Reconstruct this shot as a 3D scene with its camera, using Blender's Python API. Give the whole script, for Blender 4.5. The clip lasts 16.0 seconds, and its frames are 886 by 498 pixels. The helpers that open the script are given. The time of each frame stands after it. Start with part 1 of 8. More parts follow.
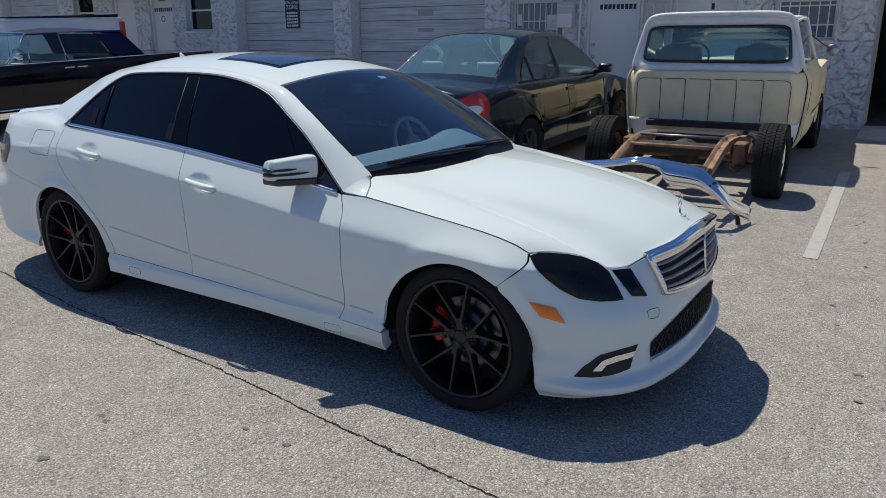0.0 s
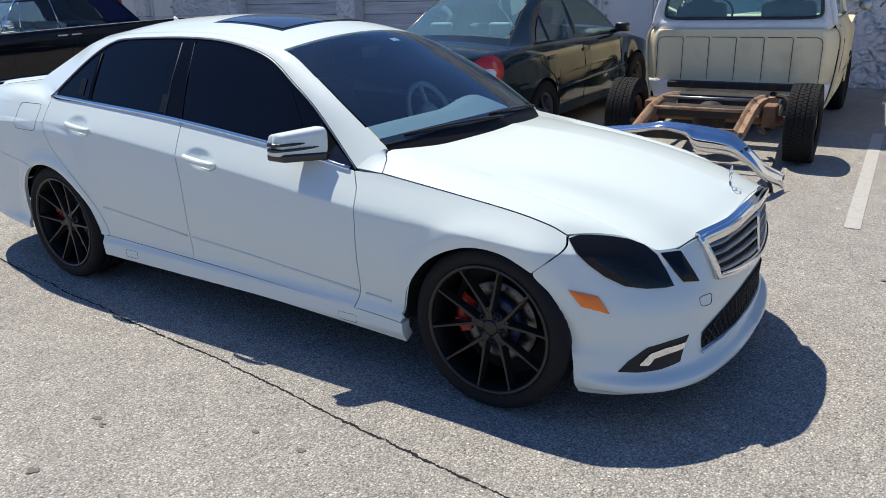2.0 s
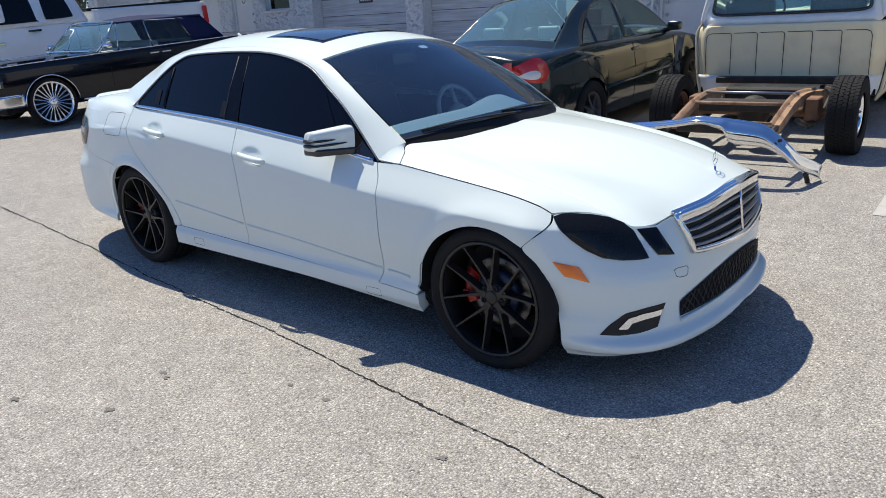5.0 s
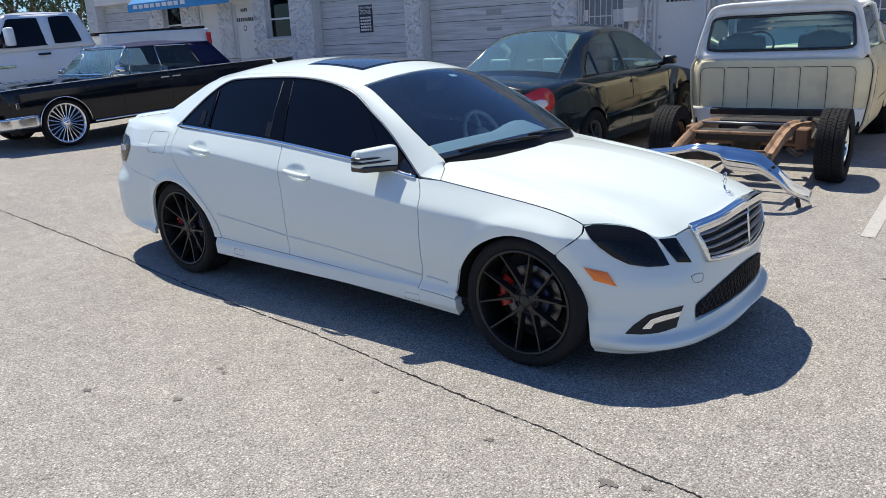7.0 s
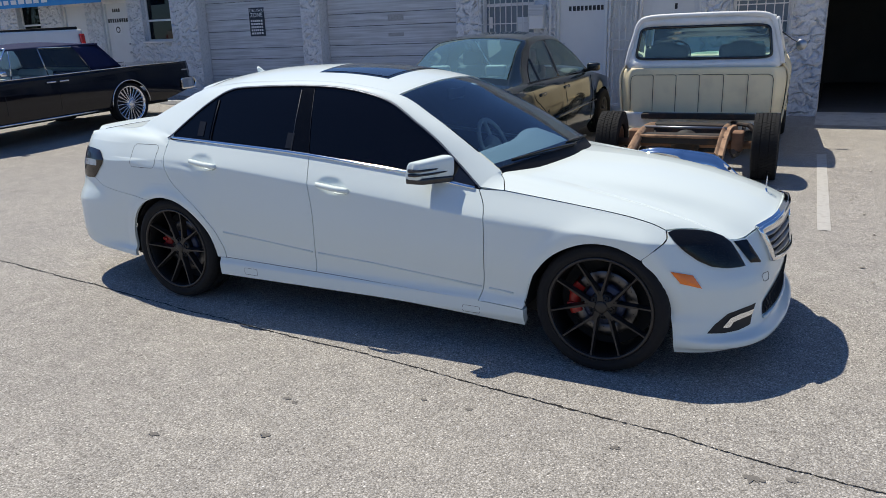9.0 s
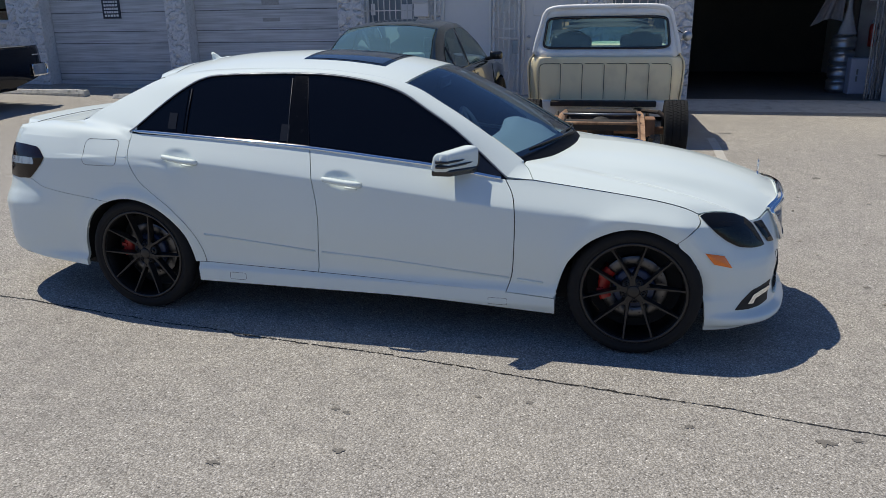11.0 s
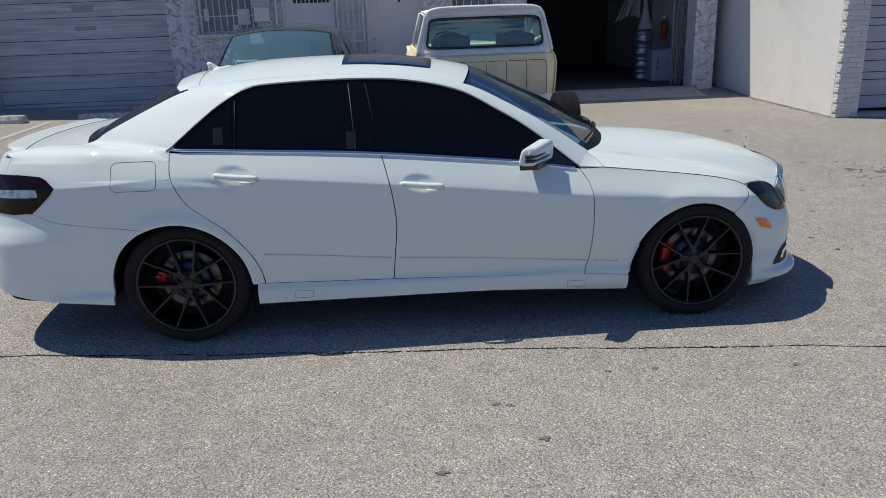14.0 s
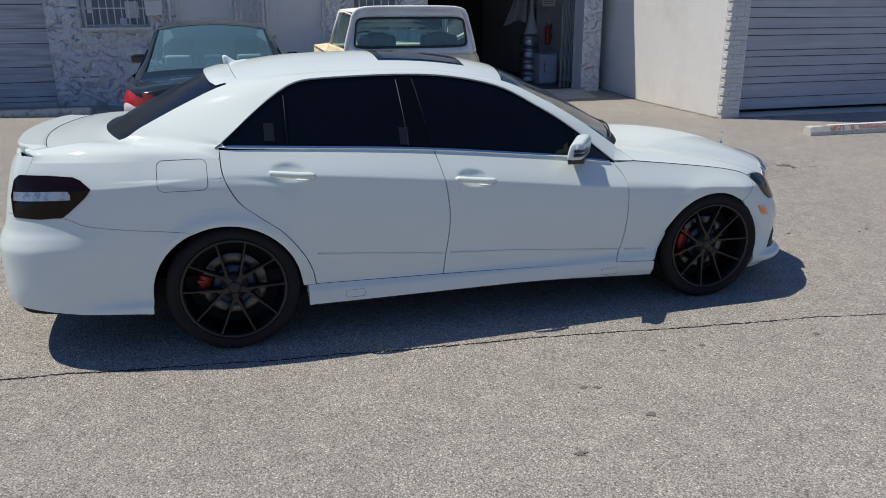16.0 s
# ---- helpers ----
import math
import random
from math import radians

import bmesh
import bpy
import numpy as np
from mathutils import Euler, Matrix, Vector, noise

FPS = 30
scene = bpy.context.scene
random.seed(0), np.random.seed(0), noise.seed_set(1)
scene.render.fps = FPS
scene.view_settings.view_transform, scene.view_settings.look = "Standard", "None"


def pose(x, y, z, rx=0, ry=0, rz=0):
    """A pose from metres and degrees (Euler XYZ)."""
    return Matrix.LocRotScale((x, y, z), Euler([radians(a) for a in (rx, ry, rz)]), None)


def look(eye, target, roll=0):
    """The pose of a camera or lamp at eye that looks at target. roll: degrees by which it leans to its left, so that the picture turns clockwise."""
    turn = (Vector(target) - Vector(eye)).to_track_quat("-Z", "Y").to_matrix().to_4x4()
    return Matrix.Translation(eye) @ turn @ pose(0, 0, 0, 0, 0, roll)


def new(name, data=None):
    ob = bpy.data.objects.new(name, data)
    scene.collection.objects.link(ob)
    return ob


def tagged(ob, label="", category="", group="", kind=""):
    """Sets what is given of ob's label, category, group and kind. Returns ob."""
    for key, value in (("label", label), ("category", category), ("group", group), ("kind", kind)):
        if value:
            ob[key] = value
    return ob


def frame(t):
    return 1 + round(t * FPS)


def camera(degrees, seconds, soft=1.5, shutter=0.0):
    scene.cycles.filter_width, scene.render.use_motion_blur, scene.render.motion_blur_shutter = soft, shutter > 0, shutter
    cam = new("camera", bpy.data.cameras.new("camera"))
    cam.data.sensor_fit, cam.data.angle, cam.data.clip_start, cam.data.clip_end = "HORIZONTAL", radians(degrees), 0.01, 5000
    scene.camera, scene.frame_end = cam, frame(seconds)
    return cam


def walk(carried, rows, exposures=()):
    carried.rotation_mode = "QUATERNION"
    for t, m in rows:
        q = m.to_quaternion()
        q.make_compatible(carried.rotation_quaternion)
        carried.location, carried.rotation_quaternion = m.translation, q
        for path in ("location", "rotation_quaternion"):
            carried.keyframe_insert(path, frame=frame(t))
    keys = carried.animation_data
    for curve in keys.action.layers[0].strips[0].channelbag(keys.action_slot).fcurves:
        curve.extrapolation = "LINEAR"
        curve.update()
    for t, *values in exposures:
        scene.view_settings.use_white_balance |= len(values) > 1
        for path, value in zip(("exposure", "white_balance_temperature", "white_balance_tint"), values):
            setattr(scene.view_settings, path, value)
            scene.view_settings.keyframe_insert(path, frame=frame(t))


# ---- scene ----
cam = camera(62.0, 16.0, soft=0.6)
PATH = [
    (0, (0.007, 0.124, 1.561), (-1.048, 1.733, 1.016), -0.2),
    (0.5, (0.006, 0.191, 1.55), (-1.089, 1.777, 1.013), -0.5),
    (1, (-0.042, 0.251, 1.548), (-1.171, 1.807, 0.996), -0.5),
    (1.5, (-0.174, 0.302, 1.542), (-1.274, 1.86, 0.939), -0.4),
    (2, (-0.24, 0.347, 1.536), (-1.291, 1.926, 0.902), -1.1),
    (2.5, (-0.208, 0.435, 1.537), (-1.259, 2.011, 0.896), -2.0),
    (3, (-0.137, 0.507, 1.53), (-1.231, 2.053, 0.885), -2.3),
    (3.5, (-0.062, 0.515, 1.527), (-1.232, 2.0, 0.876), -2.8),
    (4, (0.028, 0.416, 1.537), (-1.18, 1.875, 0.894), -3.3),
    (4.2, (0.074, 0.357, 1.543), (-1.136, 1.814, 0.903), -3.4),
    (6.3, (0.441, -0.092, 1.557), (-0.829, 1.35, 1.003), -3.0),
    (6.5, (0.402, -0.16, 1.568), (-0.861, 1.29, 1.019), -2.9),
    (7, (0.288, -0.25, 1.574), (-0.924, 1.245, 1.03), -2.4),
    (7.5, (0.037, -0.269, 1.572), (-1.103, 1.282, 1.028), -1.9),
    (8, (-0.159, -0.376, 1.59), (-1.231, 1.22, 1.04), -2.2),
    (8.2, (-0.245, -0.476, 1.6), (-1.275, 1.149, 1.05), -2.0),
    (10.3, (-1.231, -0.961, 1.655), (-1.865, 0.848, 1.082), -0.8),
    (10.5, (-1.305, -0.987, 1.655), (-1.876, 0.839, 1.075), -0.3),
    (11, (-1.566, -1.0, 1.648), (-2.056, 0.848, 1.062), -0.8),
    (11.5, (-1.806, -1.011, 1.655), (-2.239, 0.849, 1.062), -2.1),
    (12, (-2.09, -1.116, 1.661), (-2.455, 0.755, 1.053), -2.0),
    (12.5, (-2.339, -1.171, 1.678), (-2.583, 0.716, 1.062), -1.2),
    (13, (-2.602, -1.143, 1.671), (-2.714, 0.76, 1.063), -0.9),
    (13.5, (-2.872, -1.164, 1.67), (-2.872, 0.744, 1.07), -1.8),
    (14, (-3.166, -1.249, 1.679), (-3.061, 0.658, 1.086), -2.1),
    (14.5, (-3.426, -1.213, 1.659), (-3.196, 0.683, 1.067), -1.1),
    (15, (-3.713, -1.155, 1.668), (-3.427, 0.736, 1.084), -2.0),
    (15.5, (-4.037, -1.186, 1.677), (-3.651, 0.687, 1.091), -2.0),
    (16, (-4.259, -1.128, 1.677), (-3.748, 0.711, 1.081), -0.4),
]
EXPOSURE = [(0, 0.0), (0.5, 0.19), (1, 0.35), (2, 0.44), (3.5, 0.54), (7, 0.54), (8.2, 0.46), (10.3, 0.1), (12.5, 0.05), (16, 0.0)]
walk(cam, [(t, look(eye, target, roll)) for t, eye, target, roll in PATH], EXPOSURE)

# ---- daylight ----
SUN_WAY = Vector((0.466, -0.185, -1.0)).normalized()
world = bpy.data.worlds.new("world")
scene.world = world
world.use_nodes = True
wn = world.node_tree
wn.nodes.clear()
sky = wn.nodes.new("ShaderNodeTexSky")
sky.sky_type = "NISHITA"
sky.sun_disc = False
sky.sun_elevation = math.asin(-SUN_WAY.z)
sky.sun_rotation = math.atan2(-SUN_WAY.x, -SUN_WAY.y)
sky.dust_density = 0.2
sky.ozone_density = 1.0
wbg = wn.nodes.new("ShaderNodeBackground")
wbg.inputs["Strength"].default_value = 0.075
wout = wn.nodes.new("ShaderNodeOutputWorld")
tint = wn.nodes.new("ShaderNodeMix")
tint.data_type, tint.blend_type = "RGBA", "MULTIPLY"
tint.inputs["Factor"].default_value = 1.0
tint.inputs["B"].default_value = (0.56, 0.81, 1.20, 1)
wn.links.new(sky.outputs[0], tint.inputs["A"])
wn.links.new(tint.outputs["Result"], wbg.inputs[0])
wn.links.new(wbg.outputs[0], wout.inputs[0])
sun_data = bpy.data.lights.new("sun", "SUN")
sun_data.energy, sun_data.angle, sun_data.color = 3.95, radians(0.55), (1.0, 0.94, 0.81)
sun = new("sun", sun_data)
sun.matrix_world = look((0, 0, 30), Vector((0, 0, 30)) + SUN_WAY)


# ---- small mesh and scene helpers ----
def thing(name, m=None, label="", category="", group="", kind=""):
    ob = tagged(new(name), label, category, group, kind)
    ob.empty_display_size = 0.2
    if m is not None:
        ob.matrix_world = m
    return ob


def finish(bm, name, material, smooth=False):
    me = bpy.data.meshes.new(name)
    bm.to_mesh(me)
    bm.free()
    if material:
        me.materials.append(material)
    if smooth:
        me.polygons.foreach_set("use_smooth", [True] * len(me.polygons))
    return me


def part(name, bm, material, parent=None, label="", smooth=False, m=None):
    """One bmesh as one mesh object, under a thing or a part."""
    ob = new(name, finish(bm, name, material, smooth))
    if parent is not None:
        ob.parent = parent
    if m is not None:
        ob.matrix_basis = m
    if label:
        ob["label"] = label
    return ob


def again(ob, parent=None, m=None):
    """One more object on the same mesh."""
    o = new(ob.name.split(".")[0], ob.data)
    o.parent = parent if parent is not None else ob.parent
    if m is not None:
        o.matrix_basis = m
    if "label" in ob:
        o["label"] = ob["label"]
    return o


def box(x0, x1, y0, y1, z0, z1, bevel=0.0, seg=2, bm=None):
    own = bmesh.new()
    r = bmesh.ops.create_cube(own, size=1.0)
    for v in r["verts"]:
        v.co = Vector(((x0 + x1) / 2 + v.co.x * (x1 - x0), (y0 + y1) / 2 + v.co.y * (y1 - y0), (z0 + z1) / 2 + v.co.z * (z1 - z0)))
    if bevel > 0:
        bmesh.ops.bevel(own, geom=own.edges[:], offset=bevel, segments=seg, profile=0.6, affect="EDGES", clamp_overlap=True)
    return add(bm, own)


def add(bm, other):
    """Joins a second bmesh into the first."""
    if bm is None:
        return other
    me = bpy.data.meshes.new("tmp")
    other.to_mesh(me)
    other.free()
    bm.from_mesh(me)
    bpy.data.meshes.remove(me)
    return bm


def turned(bm, m):
    bmesh.ops.transform(bm, matrix=m, verts=bm.verts[:])
    return bm


def tube(points, radius, seg=10, closed=False, bm=None, caps=True, flat=1.0):
    """A round bar along points; radius may be one number or one per point."""
    own = bmesh.new()
    pts = [Vector(p) for p in points]
    n = len(pts)
    rad = radius if isinstance(radius, (list, tuple)) else [radius] * n
    rings = []
    side = None
    for i, p in enumerate(pts):
        a = pts[(i - 1) % n] if closed or i > 0 else p
        b = pts[(i + 1) % n] if closed or i < n - 1 else p
        d = (b - a).normalized()
        if side is None:
            side = d.orthogonal().normalized()
        else:
            side = (side - d * side.dot(d))
            side = side.normalized() if side.length > 1e-6 else d.orthogonal().normalized()
        up = d.cross(side)
        rings.append([own.verts.new(p + (side * math.cos(2 * math.pi * k / seg) + up * math.sin(2 * math.pi * k / seg) * flat) * rad[i]) for k in range(seg)])
    for i in range(n if closed else n - 1):
        a, b = rings[i], rings[(i + 1) % n]
        for k in range(seg):
            own.faces.new((a[k], a[(k + 1) % seg], b[(k + 1) % seg], b[k]))
    if caps and not closed:
        own.faces.new(rings[0][::-1])
        own.faces.new(rings[-1])
    bmesh.ops.recalc_face_normals(own, faces=own.faces[:])
    return add(bm, own)


def lathe(profile, seg=48, axis="y", bm=None, start=0.0, sweep=2 * math.pi):
    """Turns (radius, height) pairs round an axis through the origin."""
    own = bmesh.new()
    full = abs(sweep - 2 * math.pi) < 1e-6
    rings = []
    count = seg if full else seg + 1
    for k in range(count):
        a = start + sweep * k / seg
        ring = []
        for r, h in profile:
            c, s = r * math.cos(a), r * math.sin(a)
            co = (c, h, s) if axis == "y" else ((c, s, h) if axis == "z" else (h, c, s))
            ring.append(own.verts.new(co))
        rings.append(ring)
    for k in range(seg):
        a, b = rings[k], rings[(k + 1) % count]
        for i in range(len(profile) - 1):
            own.faces.new((a[i], b[i], b[i + 1], a[i + 1]))
    bmesh.ops.remove_doubles(own, verts=own.verts[:], dist=1e-5)
    bmesh.ops.recalc_face_normals(own, faces=own.faces[:])
    return add(bm, own)


def sheet(func, nu, nv, bm=None, flip=False):
    """A grid of points func(u, v), u and v from 0 to 1."""
    own = bmesh.new()
    g = [[own.verts.new(func(i / nu, j / nv)) for j in range(nv + 1)] for i in range(nu + 1)]
    for i in range(nu):
        for j in range(nv):
            q = (g[i][j], g[i + 1][j], g[i + 1][j + 1], g[i][j + 1])
            own.faces.new(q[::-1] if flip else q)
    return add(bm, own)


def prism(outline, m, depth, bevel=0.0, bm=None):
    """A flat outline of (a, b) pairs given thickness along the third axis, set by the pose m."""
    own = bmesh.new()
    f = own.faces.new([own.verts.new((a, b, 0)) for a, b in outline])
    r = bmesh.ops.extrude_face_region(own, geom=[f])
    for v in r["geom"]:
        if isinstance(v, bmesh.types.BMVert):
            v.co.z += depth
    bmesh.ops.recalc_face_normals(own, faces=own.faces[:])
    if bevel:
        bmesh.ops.bevel(own, geom=own.edges[:], offset=bevel, segments=1, affect="EDGES", clamp_overlap=True)
    return add(bm, turned(own, m))


def thick(bm, depth):
    """Gives an open sheet an inner skin, depth below it."""
    bmesh.ops.recalc_face_normals(bm, faces=bm.faces[:])
    bmesh.ops.solidify(bm, geom=bm.faces[:], thickness=depth)
    return bm


def curve1(pairs):
    """A smooth function through (x, value) pairs, without overshoot."""
    xs = [p[0] for p in pairs]
    ys = [p[1] for p in pairs]
    n = len(xs)
    d = [(ys[i + 1] - ys[i]) / (xs[i + 1] - xs[i]) for i in range(n - 1)]
    ms = [d[0]] + [0.0 if d[i - 1] * d[i] <= 0 else 2 * d[i - 1] * d[i] / (d[i - 1] + d[i]) for i in range(1, n - 1)] + [d[-1]]

    def f(x):
        if x <= xs[0]:
            return ys[0]
        if x >= xs[-1]:
            return ys[-1]
        i = max(k for k in range(n - 1) if xs[k] <= x)
        h = xs[i + 1] - xs[i]
        t = (x - xs[i]) / h
        return (2 * t**3 - 3 * t**2 + 1) * ys[i] + (t**3 - 2 * t**2 + t) * h * ms[i] + (3 * t**2 - 2 * t**3) * ys[i + 1] + (t**3 - t**2) * h * ms[i + 1]
    return f


def spline(points, count, closed=False):
    """Points evenly spaced along a smooth curve through the given ones."""
    p = [Vector(q) for q in points]
    n = len(p)
    fine = []
    for i in range(n if closed else n - 1):
        a = p[(i - 1) % n] if closed or i > 0 else p[0] * 2 - p[1]
        b, c = p[i], p[(i + 1) % n]
        e = p[(i + 2) % n] if closed or i < n - 2 else p[-1] * 2 - p[-2]
        for k in range(12):
            t = k / 12
            fine.append(0.5 * ((2 * b) + (c - a) * t + (2 * a - 5 * b + 4 * c - e) * t * t + (3 * b - a - 3 * c + e) * t**3))
    fine.append(p[0] if closed else p[-1])
    return even(fine, count)


def even(fine, count):
    acc = [0.0]
    for a, b in zip(fine, fine[1:]):
        acc.append(acc[-1] + (b - a).length)
    out, j = [], 0
    for k in range(count):
        s = acc[-1] * k / (count - 1)
        while j < len(fine) - 2 and acc[j + 1] < s:
            j += 1
        w = (s - acc[j]) / max(acc[j + 1] - acc[j], 1e-9)
        out.append(fine[j].lerp(fine[j + 1], min(max(w, 0), 1)))
    return out


# ---- materials ----
def mat(name, color, rough=0.5, metal=0.0, vary=0.0, scale=20.0, bump=0.0, bump_scale=60.0, coat=0.0, spec=0.5, dirt=0.0, dirt_color=(0.1, 0.08, 0.06), dirt_scale=3.0, per_piece=0.0):
    """A surface with grain and wear at two scales, in the object's own metres."""
    m = bpy.data.materials.new(name)
    m.use_nodes = True
    nt = m.node_tree
    b = nt.nodes["Principled BSDF"]
    b.inputs["Roughness"].default_value = rough
    b.inputs["Metallic"].default_value = metal
    b.inputs["Specular IOR Level"].default_value = spec
    b.inputs["Coat Weight"].default_value = coat
    b.inputs["Coat Roughness"].default_value = 0.03
    c = (*color, 1)
    b.inputs["Base Color"].default_value = c
    tex = nt.nodes.new("ShaderNodeTexCoord")
    link = nt.links.new
    out = None

    def noise_node(s, detail=4.0):
        n = nt.nodes.new("ShaderNodeTexNoise")
        n.inputs["Scale"].default_value = s
        n.inputs["Detail"].default_value = detail
        link(tex.outputs["Object"], n.inputs["Vector"])
        return n

    def mix(fac, a, bcol):
        x = nt.nodes.new("ShaderNodeMix")
        x.data_type = "RGBA"
        link(fac, x.inputs["Factor"])
        for sock, val in ((x.inputs["A"], a), (x.inputs["B"], bcol)):
            if hasattr(val, "is_linked"):
                link(val, sock)
            else:
                sock.default_value = val
        return x.outputs["Result"]

    if vary:
        n = noise_node(scale)
        lo = (*[max(v * (1 - vary), 0) for v in color], 1)
        hi = (*[min(v * (1 + vary), 1) for v in color], 1)
        out = mix(n.outputs["Fac"], lo, hi)
        r = nt.nodes.new("ShaderNodeMapRange")
        link(n.outputs["Fac"], r.inputs["Value"])
        r.inputs["To Min"].default_value = max(rough - 0.08, 0.02)
        r.inputs["To Max"].default_value = min(rough + 0.08, 1)
        link(r.outputs["Result"], b.inputs["Roughness"])
    if dirt:
        n2 = noise_node(dirt_scale, 6.0)
        r2 = nt.nodes.new("ShaderNodeMapRange")
        r2.inputs["From Min"].default_value = 0.5
        r2.inputs["From Max"].default_value = 0.75
        r2.inputs["To Max"].default_value = dirt
        link(n2.outputs["Fac"], r2.inputs["Value"])
        out = mix(r2.outputs["Result"], out if out is not None else c, (*dirt_color, 1))
    if per_piece:
        info = nt.nodes.new("ShaderNodeObjectInfo")
        hv = nt.nodes.new("ShaderNodeHueSaturation")
        r3 = nt.nodes.new("ShaderNodeMapRange")
        r3.inputs["To Min"].default_value = 1 - per_piece
        r3.inputs["To Max"].default_value = 1 + per_piece
        link(info.outputs["Random"], r3.inputs["Value"])
        link(r3.outputs["Result"], hv.inputs["Value"])
        if out is not None:
            link(out, hv.inputs["Color"])
        else:
            hv.inputs["Color"].default_value = c
        out = hv.outputs["Color"]
    if out is not None:
        link(out, b.inputs["Base Color"])
    if bump:
        n3 = noise_node(bump_scale, 6.0)
        bp = nt.nodes.new("ShaderNodeBump")
        bp.inputs["Strength"].default_value = 1.0
        bp.inputs["Distance"].default_value = bump
        link(n3.outputs["Fac"], bp.inputs["Height"])
        link(bp.outputs["Normal"], b.inputs["Normal"])
    return m


def glass(name, tint, see=0.8, rough=0.0, film=0.0, ior=1.5):
    """A thin pane: gloss on top, tinted view through it, and a pale film for dust and reflected sky."""
    m = bpy.data.materials.new(name)
    m.use_nodes = True
    nt = m.node_tree
    nt.nodes.clear()
    o = nt.nodes.new("ShaderNodeOutputMaterial")
    t = nt.nodes.new("ShaderNodeBsdfTransparent")
    t.inputs[0].default_value = (*[v * see for v in tint], 1)
    g = nt.nodes.new("ShaderNodeBsdfGlossy")
    g.inputs["Roughness"].default_value = rough
    f = nt.nodes.new("ShaderNodeFresnel")
    f.inputs["IOR"].default_value = ior
    x = nt.nodes.new("ShaderNodeMixShader")
    nt.links.new(f.outputs[0], x.inputs[0])
    d = nt.nodes.new("ShaderNodeBsdfDiffuse")
    d.inputs[0].default_value = (*[v * 0.75 for v in tint], 1)
    y = nt.nodes.new("ShaderNodeMixShader")
    y.inputs[0].default_value = film
    nt.links.new(t.outputs[0], y.inputs[1])
    nt.links.new(d.outputs[0], y.inputs[2])
    nt.links.new(y.outputs[0], x.inputs[1])
    nt.links.new(g.outputs[0], x.inputs[2])
    nt.links.new(x.outputs[0], o.inputs[0])
    return m


def asphalt_material():
    m = mat("worn_asphalt", (0.36, 0.345, 0.325), 0.9, spec=0.25)
    nt = m.node_tree
    b = nt.nodes["Principled BSDF"]
    link = nt.links.new
    tc = nt.nodes.new("ShaderNodeTexCoord")

    def tex(kind, scale, **kw):
        n = nt.nodes.new(kind)
        n.inputs["Scale"].default_value = scale
        for k, v in kw.items():
            n.inputs[k].default_value = v
        link(tc.outputs["Object"], n.inputs["Vector"])
        return n

    def ramp(sock, stops):
        r = nt.nodes.new("ShaderNodeValToRGB")
        el = r.color_ramp.elements
        while len(el) < len(stops):
            el.new(0.5)
        for e, (p, c) in zip(el, stops):
            e.position, e.color = p, (*c, 1)
        link(sock, r.inputs[0])
        return r.outputs[0]

    def mixc(kind, fac, a, bb):
        x = nt.nodes.new("ShaderNodeMix")
        x.data_type, x.blend_type = "RGBA", kind
        if hasattr(fac, "is_linked"):
            link(fac, x.inputs["Factor"])
        else:
            x.inputs["Factor"].default_value = fac
        link(a, x.inputs["A"])
        link(bb, x.inputs["B"])
        return x.outputs["Result"]

    grains = tex("ShaderNodeTexVoronoi", 118.0)
    fine = tex("ShaderNodeTexVoronoi", 260.0)
    stone = ramp(grains.outputs["Color"], [(0.0, (0.17, 0.161, 0.150)), (0.22, (0.365, 0.345, 0.317)), (0.72, (0.485, 0.458, 0.422)), (0.9, (0.63, 0.60, 0.56)), (1.0, (0.93, 0.90, 0.85))])
    gap = ramp(grains.outputs["Distance"], [(0.30, (1.06, 1.06, 1.06)), (0.62, (0.66, 0.65, 0.64))])
    sand = ramp(fine.outputs["Color"], [(0.1, (0.72, 0.72, 0.72)), (0.9, (1.18, 1.18, 1.17))])
    pits = tex("ShaderNodeTexNoise", 95.0, Detail=4.0)
    pit = ramp(pits.outputs["Fac"], [(0.30, (0.42, 0.41, 0.40)), (0.42, (1.0, 1.0, 1.0))])
    patch = tex("ShaderNodeTexNoise", 0.55, Detail=8.0, Roughness=0.65)
    wide = ramp(patch.outputs["Fac"], [(0.3, (0.9, 0.9, 0.91)), (0.7, (1.06, 1.055, 1.04))])
    mid = tex("ShaderNodeTexNoise", 7.0, Detail=5.0)
    midr = ramp(mid.outputs["Fac"], [(0.35, (0.92, 0.92, 0.92)), (0.65, (1.06, 1.06, 1.05))])
    spots = tex("ShaderNodeTexNoise", 2.3, Detail=2.0)
    spot = ramp(spots.outputs["Fac"], [(0.76, (1, 1, 1)), (0.80, (0.82, 0.81, 0.80))])
    col = mixc("MULTIPLY", 0.9, stone, pit)
    col = mixc("MULTIPLY", 1.0, col, gap)
    col = mixc("MULTIPLY", 0.8, col, sand)
    col = mixc("MULTIPLY", 1.0, col, wide)
    col = mixc("MULTIPLY", 1.0, col, midr)
    col = mixc("MULTIPLY", 1.0, col, spot)
    link(col, b.inputs["Base Color"])
    bp = nt.nodes.new("ShaderNodeBump")
    bp.inputs["Distance"].default_value = 0.004
    bp.inputs["Strength"].default_value = 0.85
    h = nt.nodes.new("ShaderNodeMath")
    h.operation = "SUBTRACT"
    link(pits.outputs["Fac"], h.inputs[0])
    link(grains.outputs["Distance"], h.inputs[1])
    link(h.outputs[0], bp.inputs["Height"])
    link(bp.outputs[0], b.inputs["Normal"])
    return m


